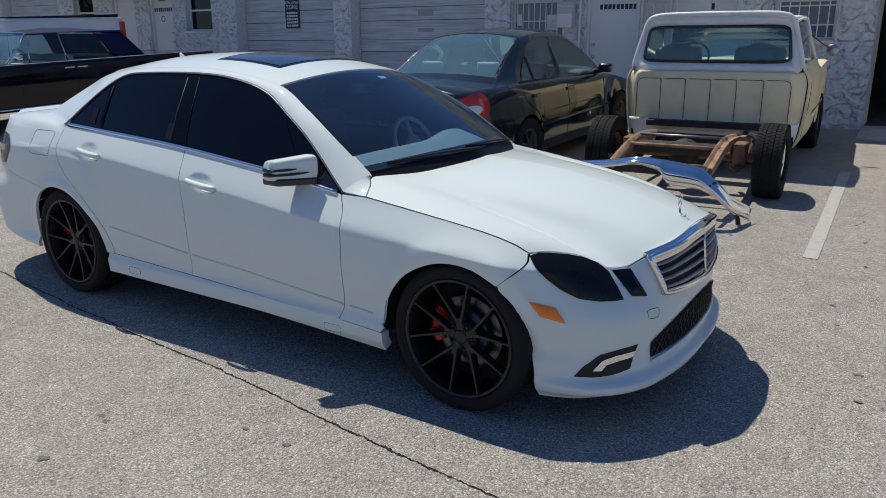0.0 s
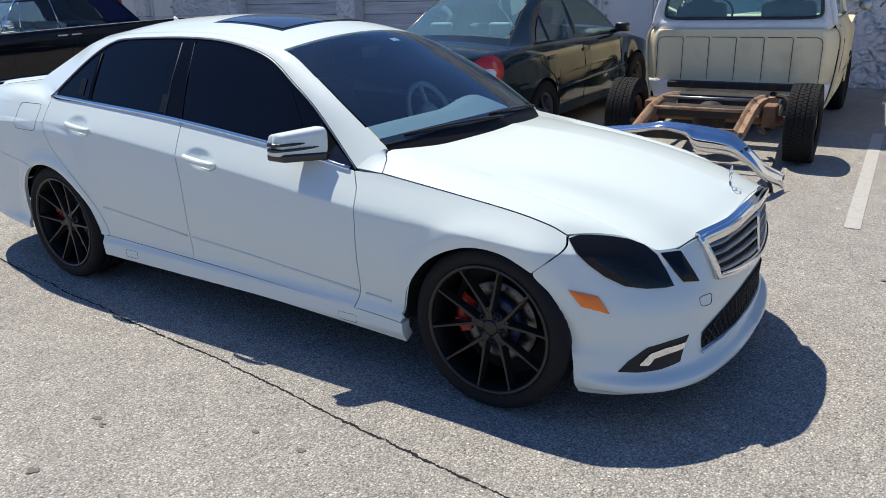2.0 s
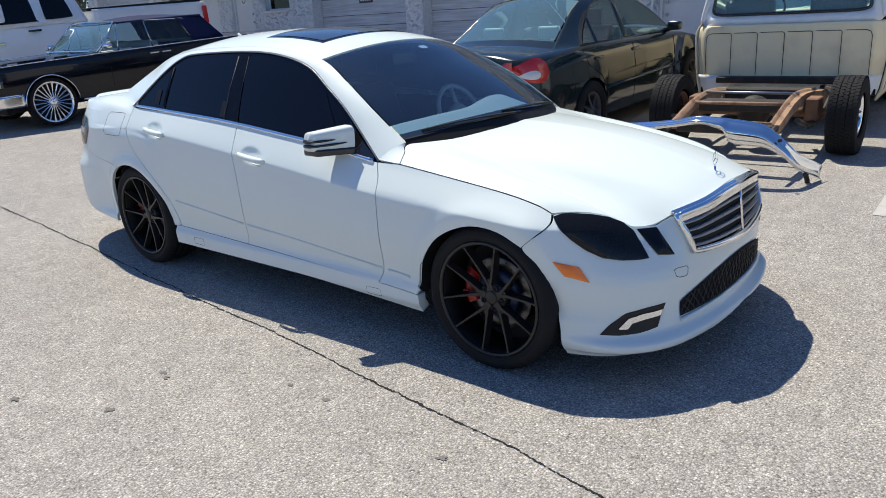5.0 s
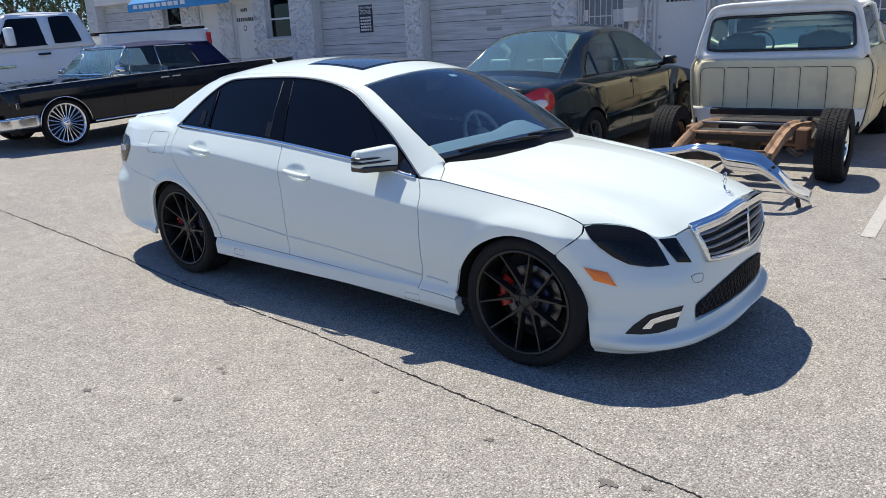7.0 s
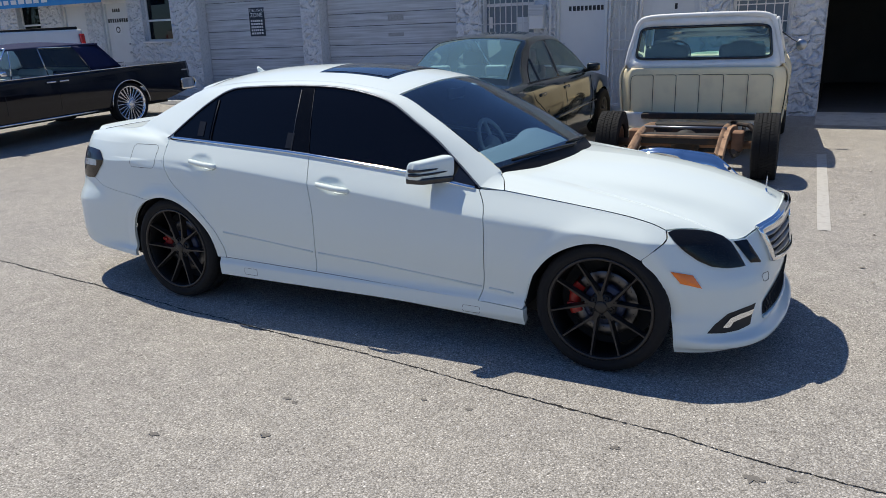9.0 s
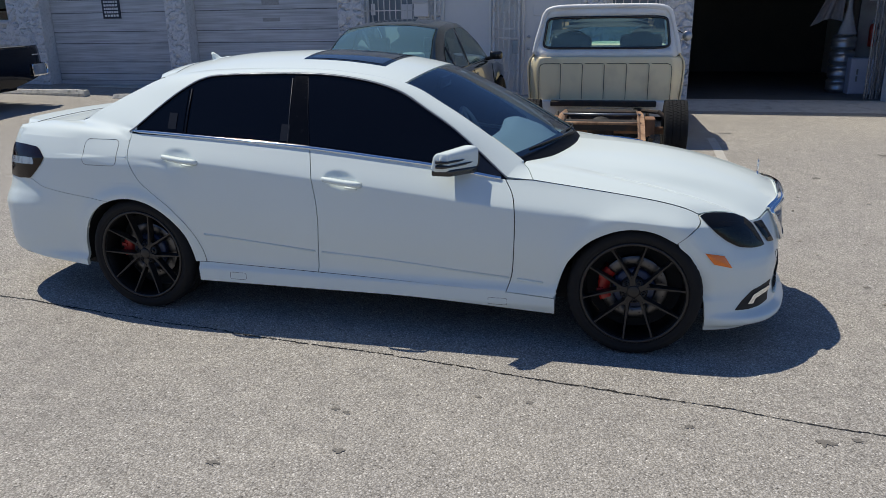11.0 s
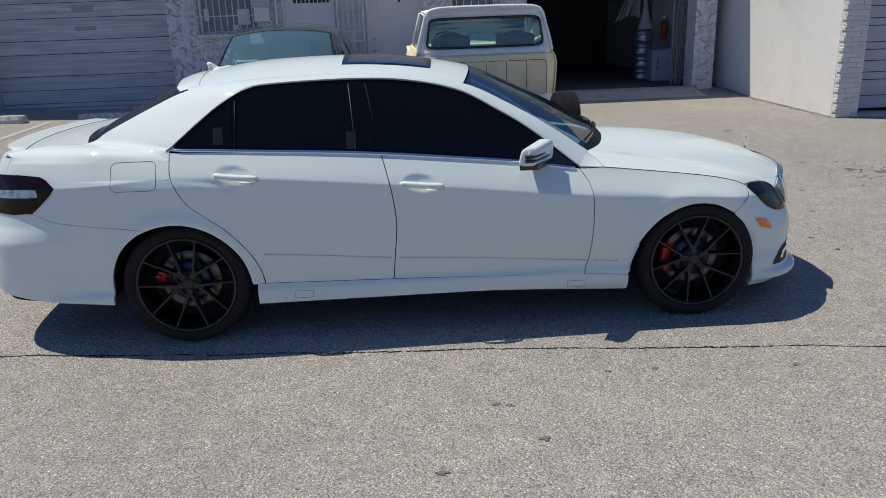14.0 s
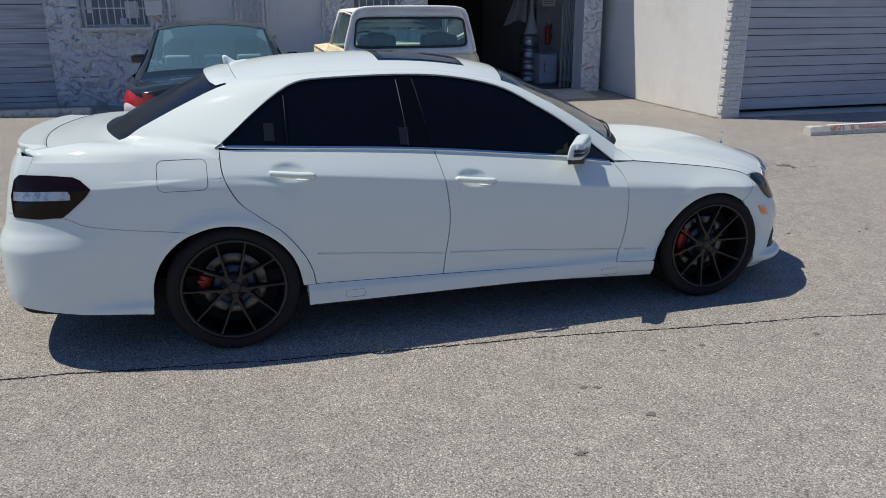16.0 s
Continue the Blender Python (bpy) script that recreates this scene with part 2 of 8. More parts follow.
ASPHALT = asphalt_material()
TAR = mat("dark_joint", (0.012, 0.011, 0.010), 0.95, vary=0.4, scale=40, bump=0.004, bump_scale=90)
LINE = mat("worn_road_paint", (0.45, 0.435, 0.405), 0.85, vary=0.12, scale=30, dirt=0.9, dirt_color=(0.36, 0.34, 0.31), dirt_scale=18, bump=0.002, bump_scale=120)
STUCCO = mat("skip_trowel_stucco", (0.64, 0.645, 0.66), 0.92, vary=0.14, scale=9, dirt=0.5, dirt_color=(0.27, 0.28, 0.30), dirt_scale=22, bump=0.004, bump_scale=45)
PLASTER = mat("painted_plaster", (0.74, 0.73, 0.71), 0.9, vary=0.05, scale=6, dirt=0.25, dirt_color=(0.48, 0.46, 0.43), dirt_scale=1.6, bump=0.002, bump_scale=70)
PANEL = mat("old_white_metal_panel", (0.54, 0.555, 0.58), 0.6, vary=0.06, scale=5, dirt=0.3, dirt_color=(0.36, 0.35, 0.34), dirt_scale=2.5, bump=0.0015, bump_scale=30)
SHUTTER = mat("grey_shutter_metal", (0.47, 0.48, 0.52), 0.55, vary=0.06, scale=4, dirt=0.3, dirt_color=(0.25, 0.25, 0.26), dirt_scale=2.0)


def streaked(m, depth, size):
    """Long thin weathering marks along the panels, over the colour that the material has."""
    nt = m.node_tree
    b = nt.nodes["Principled BSDF"]
    tc = nt.nodes.new("ShaderNodeTexCoord")
    mp = nt.nodes.new("ShaderNodeMapping")
    mp.inputs["Scale"].default_value = size
    n = nt.nodes.new("ShaderNodeTexNoise")
    n.inputs["Scale"].default_value, n.inputs["Detail"].default_value = 1.0, 6.0
    r = nt.nodes.new("ShaderNodeMapRange")
    r.inputs["From Min"].default_value, r.inputs["From Max"].default_value = 0.3, 0.65
    r.inputs["To Min"].default_value, r.inputs["To Max"].default_value = 1 - depth, 1.04
    x = nt.nodes.new("ShaderNodeMix")
    x.data_type, x.blend_type = "RGBA", "MULTIPLY"
    x.inputs["Factor"].default_value = 1.0
    old = b.inputs["Base Color"].links[0].from_socket
    nt.links.new(tc.outputs["Object"], mp.inputs["Vector"])
    nt.links.new(mp.outputs["Vector"], n.inputs["Vector"])
    nt.links.new(n.outputs["Fac"], r.inputs["Value"])
    nt.links.new(old, x.inputs["A"])
    nt.links.new(r.outputs["Result"], x.inputs["B"])
    nt.links.new(x.outputs["Result"], b.inputs["Base Color"])


streaked(PANEL, 0.34, (1.3, 1.0, 34.0))
streaked(SHUTTER, 0.16, (0.6, 1.0, 14.0))
BRICK = mat("white_painted_brick", (0.60, 0.60, 0.58), 0.9, vary=0.08, scale=30, bump=0.003, bump_scale=60, per_piece=0.06)
DOORPAINT = mat("white_door_paint", (0.66, 0.66, 0.66), 0.5, vary=0.04, scale=6, dirt=0.2, dirt_color=(0.45, 0.44, 0.42), dirt_scale=3)
# the strong film paints the sky's reflection onto the office panes
OFFICEGLASS = glass("dusty_office_glass", (0.50, 0.66, 0.80), 0.55, film=0.34, ior=1.7)
DARKGLASS = glass("dark_window_glass", (0.30, 0.33, 0.34), 0.5)
BARMETAL = mat("white_bar_metal", (0.62, 0.62, 0.61), 0.5, vary=0.1, scale=25, dirt=0.4, dirt_color=(0.28, 0.16, 0.09), dirt_scale=8)
CONCRETE = mat("weathered_concrete", (0.50, 0.48, 0.44), 0.92, vary=0.14, scale=18, dirt=0.6, dirt_color=(0.27, 0.25, 0.22), dirt_scale=6, bump=0.004, bump_scale=50)
BLACKPAINT = mat("black_paint", (0.015, 0.015, 0.017), 0.5, vary=0.3, scale=20)
INKBLUE = mat("dark_sign_face", (0.02, 0.025, 0.04), 0.5, vary=0.2, scale=15)
SIGNWHITE = mat("sign_white", (0.7, 0.7, 0.7), 0.6, vary=0.05, scale=20)
AWNING = mat("blue_awning_cloth", (0.03, 0.24, 0.55), 0.7, vary=0.1, scale=12, dirt=0.2, dirt_color=(0.02, 0.12, 0.3))
# the dimness of the rooms is put into this near-black wall colour
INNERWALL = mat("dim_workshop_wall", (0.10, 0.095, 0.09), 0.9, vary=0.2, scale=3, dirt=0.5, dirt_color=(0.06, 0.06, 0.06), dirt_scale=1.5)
REDPAINT = mat("red_enamel", (0.45, 0.03, 0.02), 0.35, vary=0.1, scale=12)
STEEL = mat("brushed_steel", (0.45, 0.46, 0.48), 0.35, 1.0, vary=0.12, scale=25)
CHROME = mat("chrome", (0.78, 0.79, 0.80), 0.06, 1.0, vary=0.03, scale=8)


# ---- ground: one sheet, with a shallow gutter along the joint ----
FALL = curve1([(-40, 0.3), (-6, 0.22), (1.0, 0.05), (2.1, 0.0), (2.6, 0.01), (4.5, 0.02), (5.8, 0.045), (7.4, 0.125), (8.6, 0.2), (11.15, 0.245), (12.4, 0.31), (40, 0.31)])


def gz(x, y):
    lane = 0.011 * min(max(-x - 1.2, 0.0), 3.2) * min(max((y - 2.2 + 0.08 * (x + 2.2)) / 0.3, 0.0), 1.0) * min(max((6.0 - y) / 1.5, 0.0), 1.0)
    return FALL(y) + lane + 0.024 * max(0.0, -x - 4.5) * min(max((y - 1.0) / 2.5, 0.0), 1.0) - 0.004 * max(0.0, min(x - 3.0, 10.0))


def ground_sheet():
    xs = sorted(set([-900, -300, -120, -60, -40] + [round(-30 + 0.5 * i, 2) for i in range(85)] + [16, 20, 40, 80, 200, 600, 900]))
    ys = sorted(set([-900, -300, -120, -60, -30, -15, -8, -5] + [round(-3 + 0.25 * i, 2) for i in range(64)] + [round(1.8 + 0.05 * i, 2) for i in range(27)] + [15, 20, 40, 80, 200, 600, 900]))
    bm = bmesh.new()
    g = [[bm.verts.new((x, y, gz(max(-30, min(x, 12)), y))) for y in ys] for x in xs]
    for i in range(len(xs) - 1):
        for j in range(len(ys) - 1):
            bm.faces.new((g[i][j], g[i + 1][j], g[i + 1][j + 1], g[i][j + 1]))
    ob = part("ground", bm, ASPHALT, smooth=True)
    return tagged(ob, "worn light grey asphalt of a parking court", "ground", kind="structure")


ground_sheet()


def ribbon(name, line, half, material, lift, jag, label, category, kind=""):
    """A narrow ragged strip that follows the ground."""
    bm = bmesh.new()
    rows = []
    for i, (x, y) in enumerate(line):
        wide = half * (0.75 + 1.1 * max(0.0, noise.noise((x * 2.1, 9.0, 0))) + 0.5 * noise.noise((x * 9.0, 4.0, 0)))
        a = wide * (1 + jag * random.uniform(-1, 1))
        b = wide * (1 + jag * random.uniform(-1, 1))
        rows.append((bm.verts.new((x, y - a, gz(x, y - a) + lift)), bm.verts.new((x, y + b, gz(x, y + b) + lift))))
    for (a, b), (c, d) in zip(rows, rows[1:]):
        bm.faces.new((a, c, d, b))
    return tagged(part(name, bm, material), label, category, kind=kind)


def joint_line():
    f = curve1([(-20, 3.5), (-8.3, 2.72), (-6.42, 2.6), (-5.1, 2.505), (-4.2, 2.42), (-3.36, 2.345), (-2.5, 2.28), (-2.0, 2.215), (-1.4, 2.155), (-1.15, 2.13), (-0.6, 2.045), (2, 1.85), (8, 1.5)])
    out = []
    x = -20.0
    while x < 8:
        out.append((x, f(x) + 0.012 * noise.noise((x * 3.0, 0, 0)) + 0.007 * noise.noise((x * 17.0, 3, 0)) + 0.004 * noise.noise((x * 60.0, 5, 0))))
        x += 0.009
    return out


JOINT = joint_line()
ribbon("pavement_joint", JOINT, 0.0042, TAR, 0.003, 0.95, "dark ragged open joint between two asphalt lanes", "joint", "structure")


def stain(x, y, r, squash, seed):
    bm = bmesh.new()
    pts = []
    for k in range(18):
        a = 2 * math.pi * k / 18
        rr = r * (0.75 + 0.9 * noise.noise((math.cos(a) * 2.2 + seed, math.sin(a) * 2.2, seed)))
        px, py = x + rr * math.cos(a) * squash, y + rr * math.sin(a)
        pts.append(bm.verts.new((px, py, gz(px, py) + 0.003)))
    bm.faces.new(pts)
    return tagged(part("ground_stain", bm, STAIN), "small dark oil stain soaked into the asphalt", "stain", group="stains on the asphalt", kind="structure")


STAIN = mat("oil_stain", (0.17, 0.158, 0.143), 0.9, spec=0.2, vary=0.6, scale=150)
for i, (sx, sy, sr) in enumerate([(-0.75, 1.92, 0.05), (-2.63, 1.366, 0.03), (-3.07, 1.156, 0.03), (-2.79, 1.706, 0.025), (-1.28, 1.924, 0.03), (-2.73, 1.685, 0.022), (-1.96, 1.976, 0.022), (-2.2, 1.98, 0.02), (-0.62, 1.97, 0.03), (1.5, 6.0, 0.09), (1.75, 5.85, 0.12), (2.0, 5.7, 0.06), (1.2, 6.4, 0.05), (0.3, 4.6, 0.03), (0.2, 7.0, 0.06), (0.6, 5.3, 0.03), (-0.1, 3.9, 0.025), (1.1, 8.1, 0.07)]):
    stain(sx, sy, sr * 0.7, 1.5, i * 3.7)


def parking_stripe(points, width, label):
    bm = bmesh.new()
    rows = []
    (x0, y0), (x1, y1) = points
    n = 16
    for k in range(n + 1):
        x, y = x0 + (x1 - x0) * k / n, y0 + (y1 - y0) * k / n
        w = width / 2
        rows.append((bm.verts.new((x - w, y, gz(x, y) + 0.004)), bm.verts.new((x + w, y, gz(x, y) + 0.004))))
    for (a, b), (c, d) in zip(rows, rows[1:]):
        bm.faces.new((a, b, d, c))
    return tagged(part("parking_stripe", bm, LINE), label, "road marking", group="parking stripes", kind="structure")


parking_stripe([(-0.57, 5.8), (-0.66, 8.9)], 0.1, "faded white parking stripe beside the old truck")
parking_stripe([(-5.95, 6.0), (-6.05, 11.0)], 0.105, "faded white parking stripe beside the green sedan")
parking_stripe([(-8.6, 6.0), (-8.7, 11.0)], 0.105, "faded white parking stripe on an empty bay")
parking_stripe([(-14.0, 6.0), (-14.1, 11.0)], 0.105, "faded white parking stripe between two parked vehicles")

# ---- the workshop row ----
FACE = 12.2


def relief(x, z):
    """Squiggly trowel grooves."""
    wx = x + 0.09 * noise.noise((x * 4, z * 4, 7.0)) + 0.03 * noise.noise((x * 13, z * 13, 3.0))
    wz = z + 0.09 * noise.noise((x * 4, z * 4, 1.0)) + 0.03 * noise.noise((x * 13, z * 13, 9.0))
    n = noise.noise((wx * 6.0, wz * 8.5, 0.0))
    m = noise.noise((wx * 8.0, wz * 8.0, 5.0))
    groove = 0.062 * math.exp(-(n / 0.12) ** 2) * min(max((m + 0.3) / 0.5, 0.0), 1.0)
    return groove + 0.022 * abs(noise.noise((wx * 13, wz * 13, 2.0))) - 0.010 * noise.noise((x * 32, z * 32, 4.0))


def rough_block(bm, x0, x1, z0, z1, y0, y1, step=0.017):
    """A wall block with the trowelled face towards the court."""
    nx, nz = max(2, int((x1 - x0) / step)), max(2, int((z1 - z0) / step))
    own = bmesh.new()
    g = []
    for i in range(nx + 1):
        col = []
        for j in range(nz + 1):
            x, z = x0 + (x1 - x0) * i / nx, z0 + (z1 - z0) * j / nz
            edge = i in (0, nx) or j in (0, nz)
            col.append(own.verts.new((x, y0 + (0.008 if edge else relief(x, z)), z)))
        g.append(col)
    for i in range(nx):
        for j in range(nz):
            own.faces.new((g[i][j], g[i + 1][j], g[i + 1][j + 1], g[i][j + 1]))
    back = [own.verts.new(p) for p in ((x0, y1, z0), (x1, y1, z0), (x1, y1, z1), (x0, y1, z1))]
    own.faces.new((back[3], back[2], back[1], back[0]))
    own.faces.new([g[0][j] for j in range(nz + 1)] + [back[3], back[0]])
    own.faces.new([g[nx][j] for j in range(nz, -1, -1)] + [back[1], back[2]])
    own.faces.new([g[i][nz] for i in range(nx + 1)] + [back[2], back[3]])
    own.faces.new([g[i][0] for i in range(nx, -1, -1)] + [back[0], back[1]])
    bm2 = add(bm, own)
    return bm2


TOP = 3.35
wall = bmesh.new()
B = 0.1
# solid stretches between openings
for x0, x1 in ((-24.2, -23.6), (-20.6, -19.85), (-18.95, -18.1), (-17.2, -16.62), (-15.72, -15.24), (-14.32, -13.5), (-10.6, -10.13), (-7.0, -6.48), (-5.46, -5.06), (-2.62, -2.14), (-1.3, -0.8), (2.24, 2.62)):
    rough_block(wall, x0, x1, B, TOP, FACE, FACE + 0.32)
# under the windows
for x0, x1, z1 in ((-19.85, -18.95, 1.95), (-15.24, -14.32, 1.79), (-6.48, -5.46, 1.58), (-2.14, -1.3, 1.54)):
    rough_block(wall, x0, x1, B, z1, FACE, FACE + 0.32)
tagged(part("wall_north", wall, STUCCO), "white trowelled stucco wall with squiggly grooves", "wall", kind="structure")
lint = bmesh.new()
for x0, x1, z0 in ((-24.2, 2.85, TOP),):
    box(x0, x1, FACE - 0.02, FACE + 0.34, z0, 4.3, bm=lint)
for x0, x1, z0 in ((-23.6, -20.6, 3.05), (-13.5, -10.6, 3.05), (-10.13, -7.0, 3.05), (-0.8, 2.24, 3.05), (-18.1, -17.2, 2.75), (-16.62, -15.72, 2.75), (-5.06, -2.62, 2.75), (-19.85, -18.95, 2.95), (-15.24, -14.32, 2.95), (-6.48, -5.46, 2.95), (-2.14, -1.3, 2.85)):
    box(x0, x1, FACE + 0.003, FACE + 0.32, z0, TOP, bm=lint)
tagged(part("wall_lintel", lint, PLASTER), "plain painted wall band above the workshop doors", "wall", kind="structure")
tagged(part("roof_overhang", box(-24.2, 2.84, 11.94, FACE + 0.4, 4.3, 4.5), PLASTER), "flat concrete roof overhang", "roof", kind="structure")


def garage_door(name, x0, x1, y, z0, joints, material, label):
    """A sectional door: every leaf a strip of its own, with sunk joints."""
    door = thing(name, pose(0, 0, 0), label, "garage door", "garage doors", "structure")
    part("backing", box(x0, x1, y + 0.012, y + 0.04, z0, joints[-1]), BLACKPAINT, door)
    zs = [z0] + list(joints)
    for a, b in zip(zs, zs[1:]):
        if b - a < 0.03:
            continue
        part("panel", box(x0 + 0.01, x1 - 0.01, y - 0.012, y + 0.008, a + 0.0045, b - 0.0045, 0.004, 1), material, door)
    return door


RIBS = [0.73, 0.97, 1.34, 1.57, 1.94, 2.19, 2.56, 2.81, 3.06]
garage_door("door_1", -13.5, -10.6, FACE + 0.3, 0.5, [0.6] + RIBS, PANEL, "closed white sectional garage door with a tow sign")
garage_door("door_2", -10.13, -7.0, FACE + 0.3, 0.42, [0.5] + RIBS, PANEL, "closed white sectional garage door with faint worn marks")
garage_door("door_3", -23.6, -20.6, FACE + 0.3, 0.7, [0.97, 1.34, 1.57, 1.94, 2.19, 2.56, 2.81, 3.06], PANEL, "closed white sectional garage door, partly hidden")
steps = bmesh.new()
for x0, x1, z in ((-13.5, -10.6, 0.5), (-10.13, -7.0, 0.42), (-23.6, -20.6, 0.7)):
    box(x0, x1, FACE - 0.05, FACE + 0.36, 0.1, z, 0.01, 1, bm=steps)
tagged(part("door_threshold", steps, CONCRETE), "worn concrete thresholds under the garage doors", "threshold", kind="structure")
# patched over marks on the second door
for z0, z1 in ((2.02, 2.14), (1.72, 1.79)):
    part("mark", box(-8.66, -8.3, FACE + 0.283, FACE + 0.287, z0, z1), mat("grey_mark", (0.33, 0.33, 0.33), 0.8, vary=0.3, scale=30), bpy.data.objects["door_2"], "smudged grey painted-over mark")


def house_window(name, x0, x1, z0, z1, rails, label, bars=None):
    """A sash window set back in the wall, with frame, pane and, where there is one, a bar grille."""
    w = thing(name, pose(0, 0, 0), label, "window", "facade windows", "structure")
    y = FACE + 0.16
    t = 0.045
    for a, b, c, d in ((x0, x0 + t, z0, z1), (x1 - t, x1, z0, z1), (x0 + t, x1 - t, z0, z0 + t), (x0 + t, x1 - t, z1 - t, z1)):
        part("window_frame", box(a, b, y - 0.03, y + 0.03, c, d, 0.004, 1), DOORPAINT, w)
    for z in rails:
        part("sash_rail", box(x0 + t, x1 - t, y - 0.02, y + 0.02, z - 0.022, z + 0.022, 0.004, 1), DOORPAINT, w)
    part("pane", box(x0 + t, x1 - t, y, y + 0.006, z0 + t, z1 - t), OFFICEGLASS if bars else DARKGLASS, w).visible_shadow = False
    part("window_sill", box(x0 - 0.02, x1 + 0.02, FACE - 0.05, FACE + 0.14, z0 - 0.04, z0, 0.008, 1), PLASTER, w)
    # room box whose dark wall colour stands in for indoor shade
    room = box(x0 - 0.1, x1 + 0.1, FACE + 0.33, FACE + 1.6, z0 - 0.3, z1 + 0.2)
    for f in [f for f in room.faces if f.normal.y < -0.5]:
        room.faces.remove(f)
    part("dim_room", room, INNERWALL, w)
    if bars:
        nx, nz, yy = bars
        for k in range(nx + 1):
            x = x0 - 0.03 + (x1 - x0 + 0.06) * k / nx
            part("bar", box(x - 0.007, x + 0.007, yy - 0.007, yy + 0.007, z0 - 0.07, z1), BARMETAL, w)
        for k in range(nz):
            z = z0 - 0.05 + (z1 - z0) * k / nz
            part("rail", box(x0 - 0.03, x1 + 0.03, yy + 0.008, yy + 0.02, z - 0.009, z + 0.009), BARMETAL, w)
    return w


house_window("window_1", -15.24, -14.32, 1.79, 2.95, [2.26], "dark sash window in white frame in the stucco wall")
house_window("window_2", -6.48, -5.46, 1.58, 2.95, [2.2], "barred office window with papers behind the glass", (10, 4, FACE - 0.06))
house_window("window_3", -2.14, -1.3, 1.54, 2.85, [2.1], "barred window behind the old truck", (7, 5, FACE - 0.06))
house_window("window_4", -19.85, -18.95, 1.95, 2.95, [2.3], "dark sash window under the blue awning")
w2 = bpy.data.objects["window_2"]
for x0, x1, z0, z1 in ((-5.83, -5.62, 1.72, 1.98), (-5.93, -5.82, 1.63, 1.72), (-6.4, -6.32, 1.8, 2.0)):
    part("paper", box(x0, x1, FACE + 0.150, FACE + 0.153, z0, z1), SIGNWHITE, w2, "white paper notice behind the glass")


def bars_of_text(parent, x0, x1, z0, z1, y, material, count, seed, name="lettering"):
    """Writing that is kept unread: plain bars."""
    rnd = random.Random(seed)
    bm = bmesh.new()
    w = (x1 - x0) / count
    for k in range(count):
        a = x0 + k * w
        box(a + w * 0.12, a + w * rnd.uniform(0.75, 0.92), y - 0.002, y, z0, z1, bm=bm)
    return part(name, bm, material, parent)


def plain_door(name, x0, x1, z0, z1, label, knob_left, knob_z):
    d = thing(name, pose(0, 0, 0), label, "door", "entrance doors", "structure")
    y = FACE + 0.12
    part("leaf", box(x0 + 0.05, x1 - 0.05, y, y + 0.045, z0 + 0.01, z1 - 0.05, 0.004, 1), DOORPAINT, d)
    for a, b, c, e in ((x0, x0 + 0.05, z0, z1), (x1 - 0.05, x1, z0, z1), (x0 + 0.05, x1 - 0.05, z1 - 0.05, z1)):
        part("door_frame", box(a, b, y - 0.05, y + 0.1, c, e, 0.005, 1), PLASTER, d)
    x = x0 + 0.13 if knob_left else x1 - 0.13
    for dz in (0.0, 0.2):
        part("knob", turned(lathe([(0.0, -0.06), (0.02, -0.06), (0.028, -0.045), (0.028, -0.03), (0.012, -0.02), (0.012, 0.0)], 14), pose(x, y, knob_z + dz)), STEEL, d, smooth=True)
    part("step", box(x0, x1, FACE - 0.04, FACE + 0.3, 0.1, z0, 0.01, 1), CONCRETE, d)
    return d


d1 = plain_door("door_4", -5.06, -4.15, 0.42, 2.75, "plain white steel entrance door with small lettering", True, 1.28)
bars_of_text(d1, -4.86, -4.22, 2.04, 2.12, FACE + 0.118, BLACKPAINT, 9, 1)
d2 = plain_door("door_5", -3.62, -2.62, 0.40, 2.75, "white panelled entrance door with several locks", True, 1.2)
bars_of_text(d2, -3.26, -2.99, 2.0, 2.09, FACE + 0.118, BLACKPAINT, 4, 2)
for x0, x1, z0, z1 in ((-3.42, -3.06, 1.75, 2.25), (-3.0, -2.74, 1.75, 2.25), (-3.42, -3.06, 0.7, 1.35), (-3.0, -2.74, 0.7, 1.35)):
    part("door_panel", box(x0, x1, FACE + 0.112, FACE + 0.121, z0, z1, 0.004, 1), DOORPAINT, d2)
for z in (0.9, 1.55, 2.15):
    part("hinge", box(-2.70, -2.63, FACE + 0.06, FACE + 0.12, z, z + 0.09, 0.004, 1), STEEL, d2)
d3 = plain_door("door_6", -16.62, -15.72, 0.55, 2.75, "white steel door with small lettering and a round mark", False, 1.55)
bars_of_text(d3, -16.36, -16.08, 2.5, 2.58, FACE + 0.118, BLACKPAINT, 4, 3)
bars_of_text(d3, -16.55, -15.85, 2.26, 2.35, FACE + 0.118, BLACKPAINT, 9, 4)
part("notice", box(-16.36, -16.1, FACE + 0.117, FACE + 0.12, 1.98, 2.2), SIGNWHITE, d3, "white square notice")
part("emblem", turned(lathe([(0.05, -0.002), (0.075, -0.002), (0.075, 0.0)], 20), pose(-16.23, FACE + 0.117, 2.09)), BLACKPAINT, d3)
plain_door("door_7", -18.1, -17.2, 0.6, 2.75, "plain white door between stucco piers", True, 1.6)


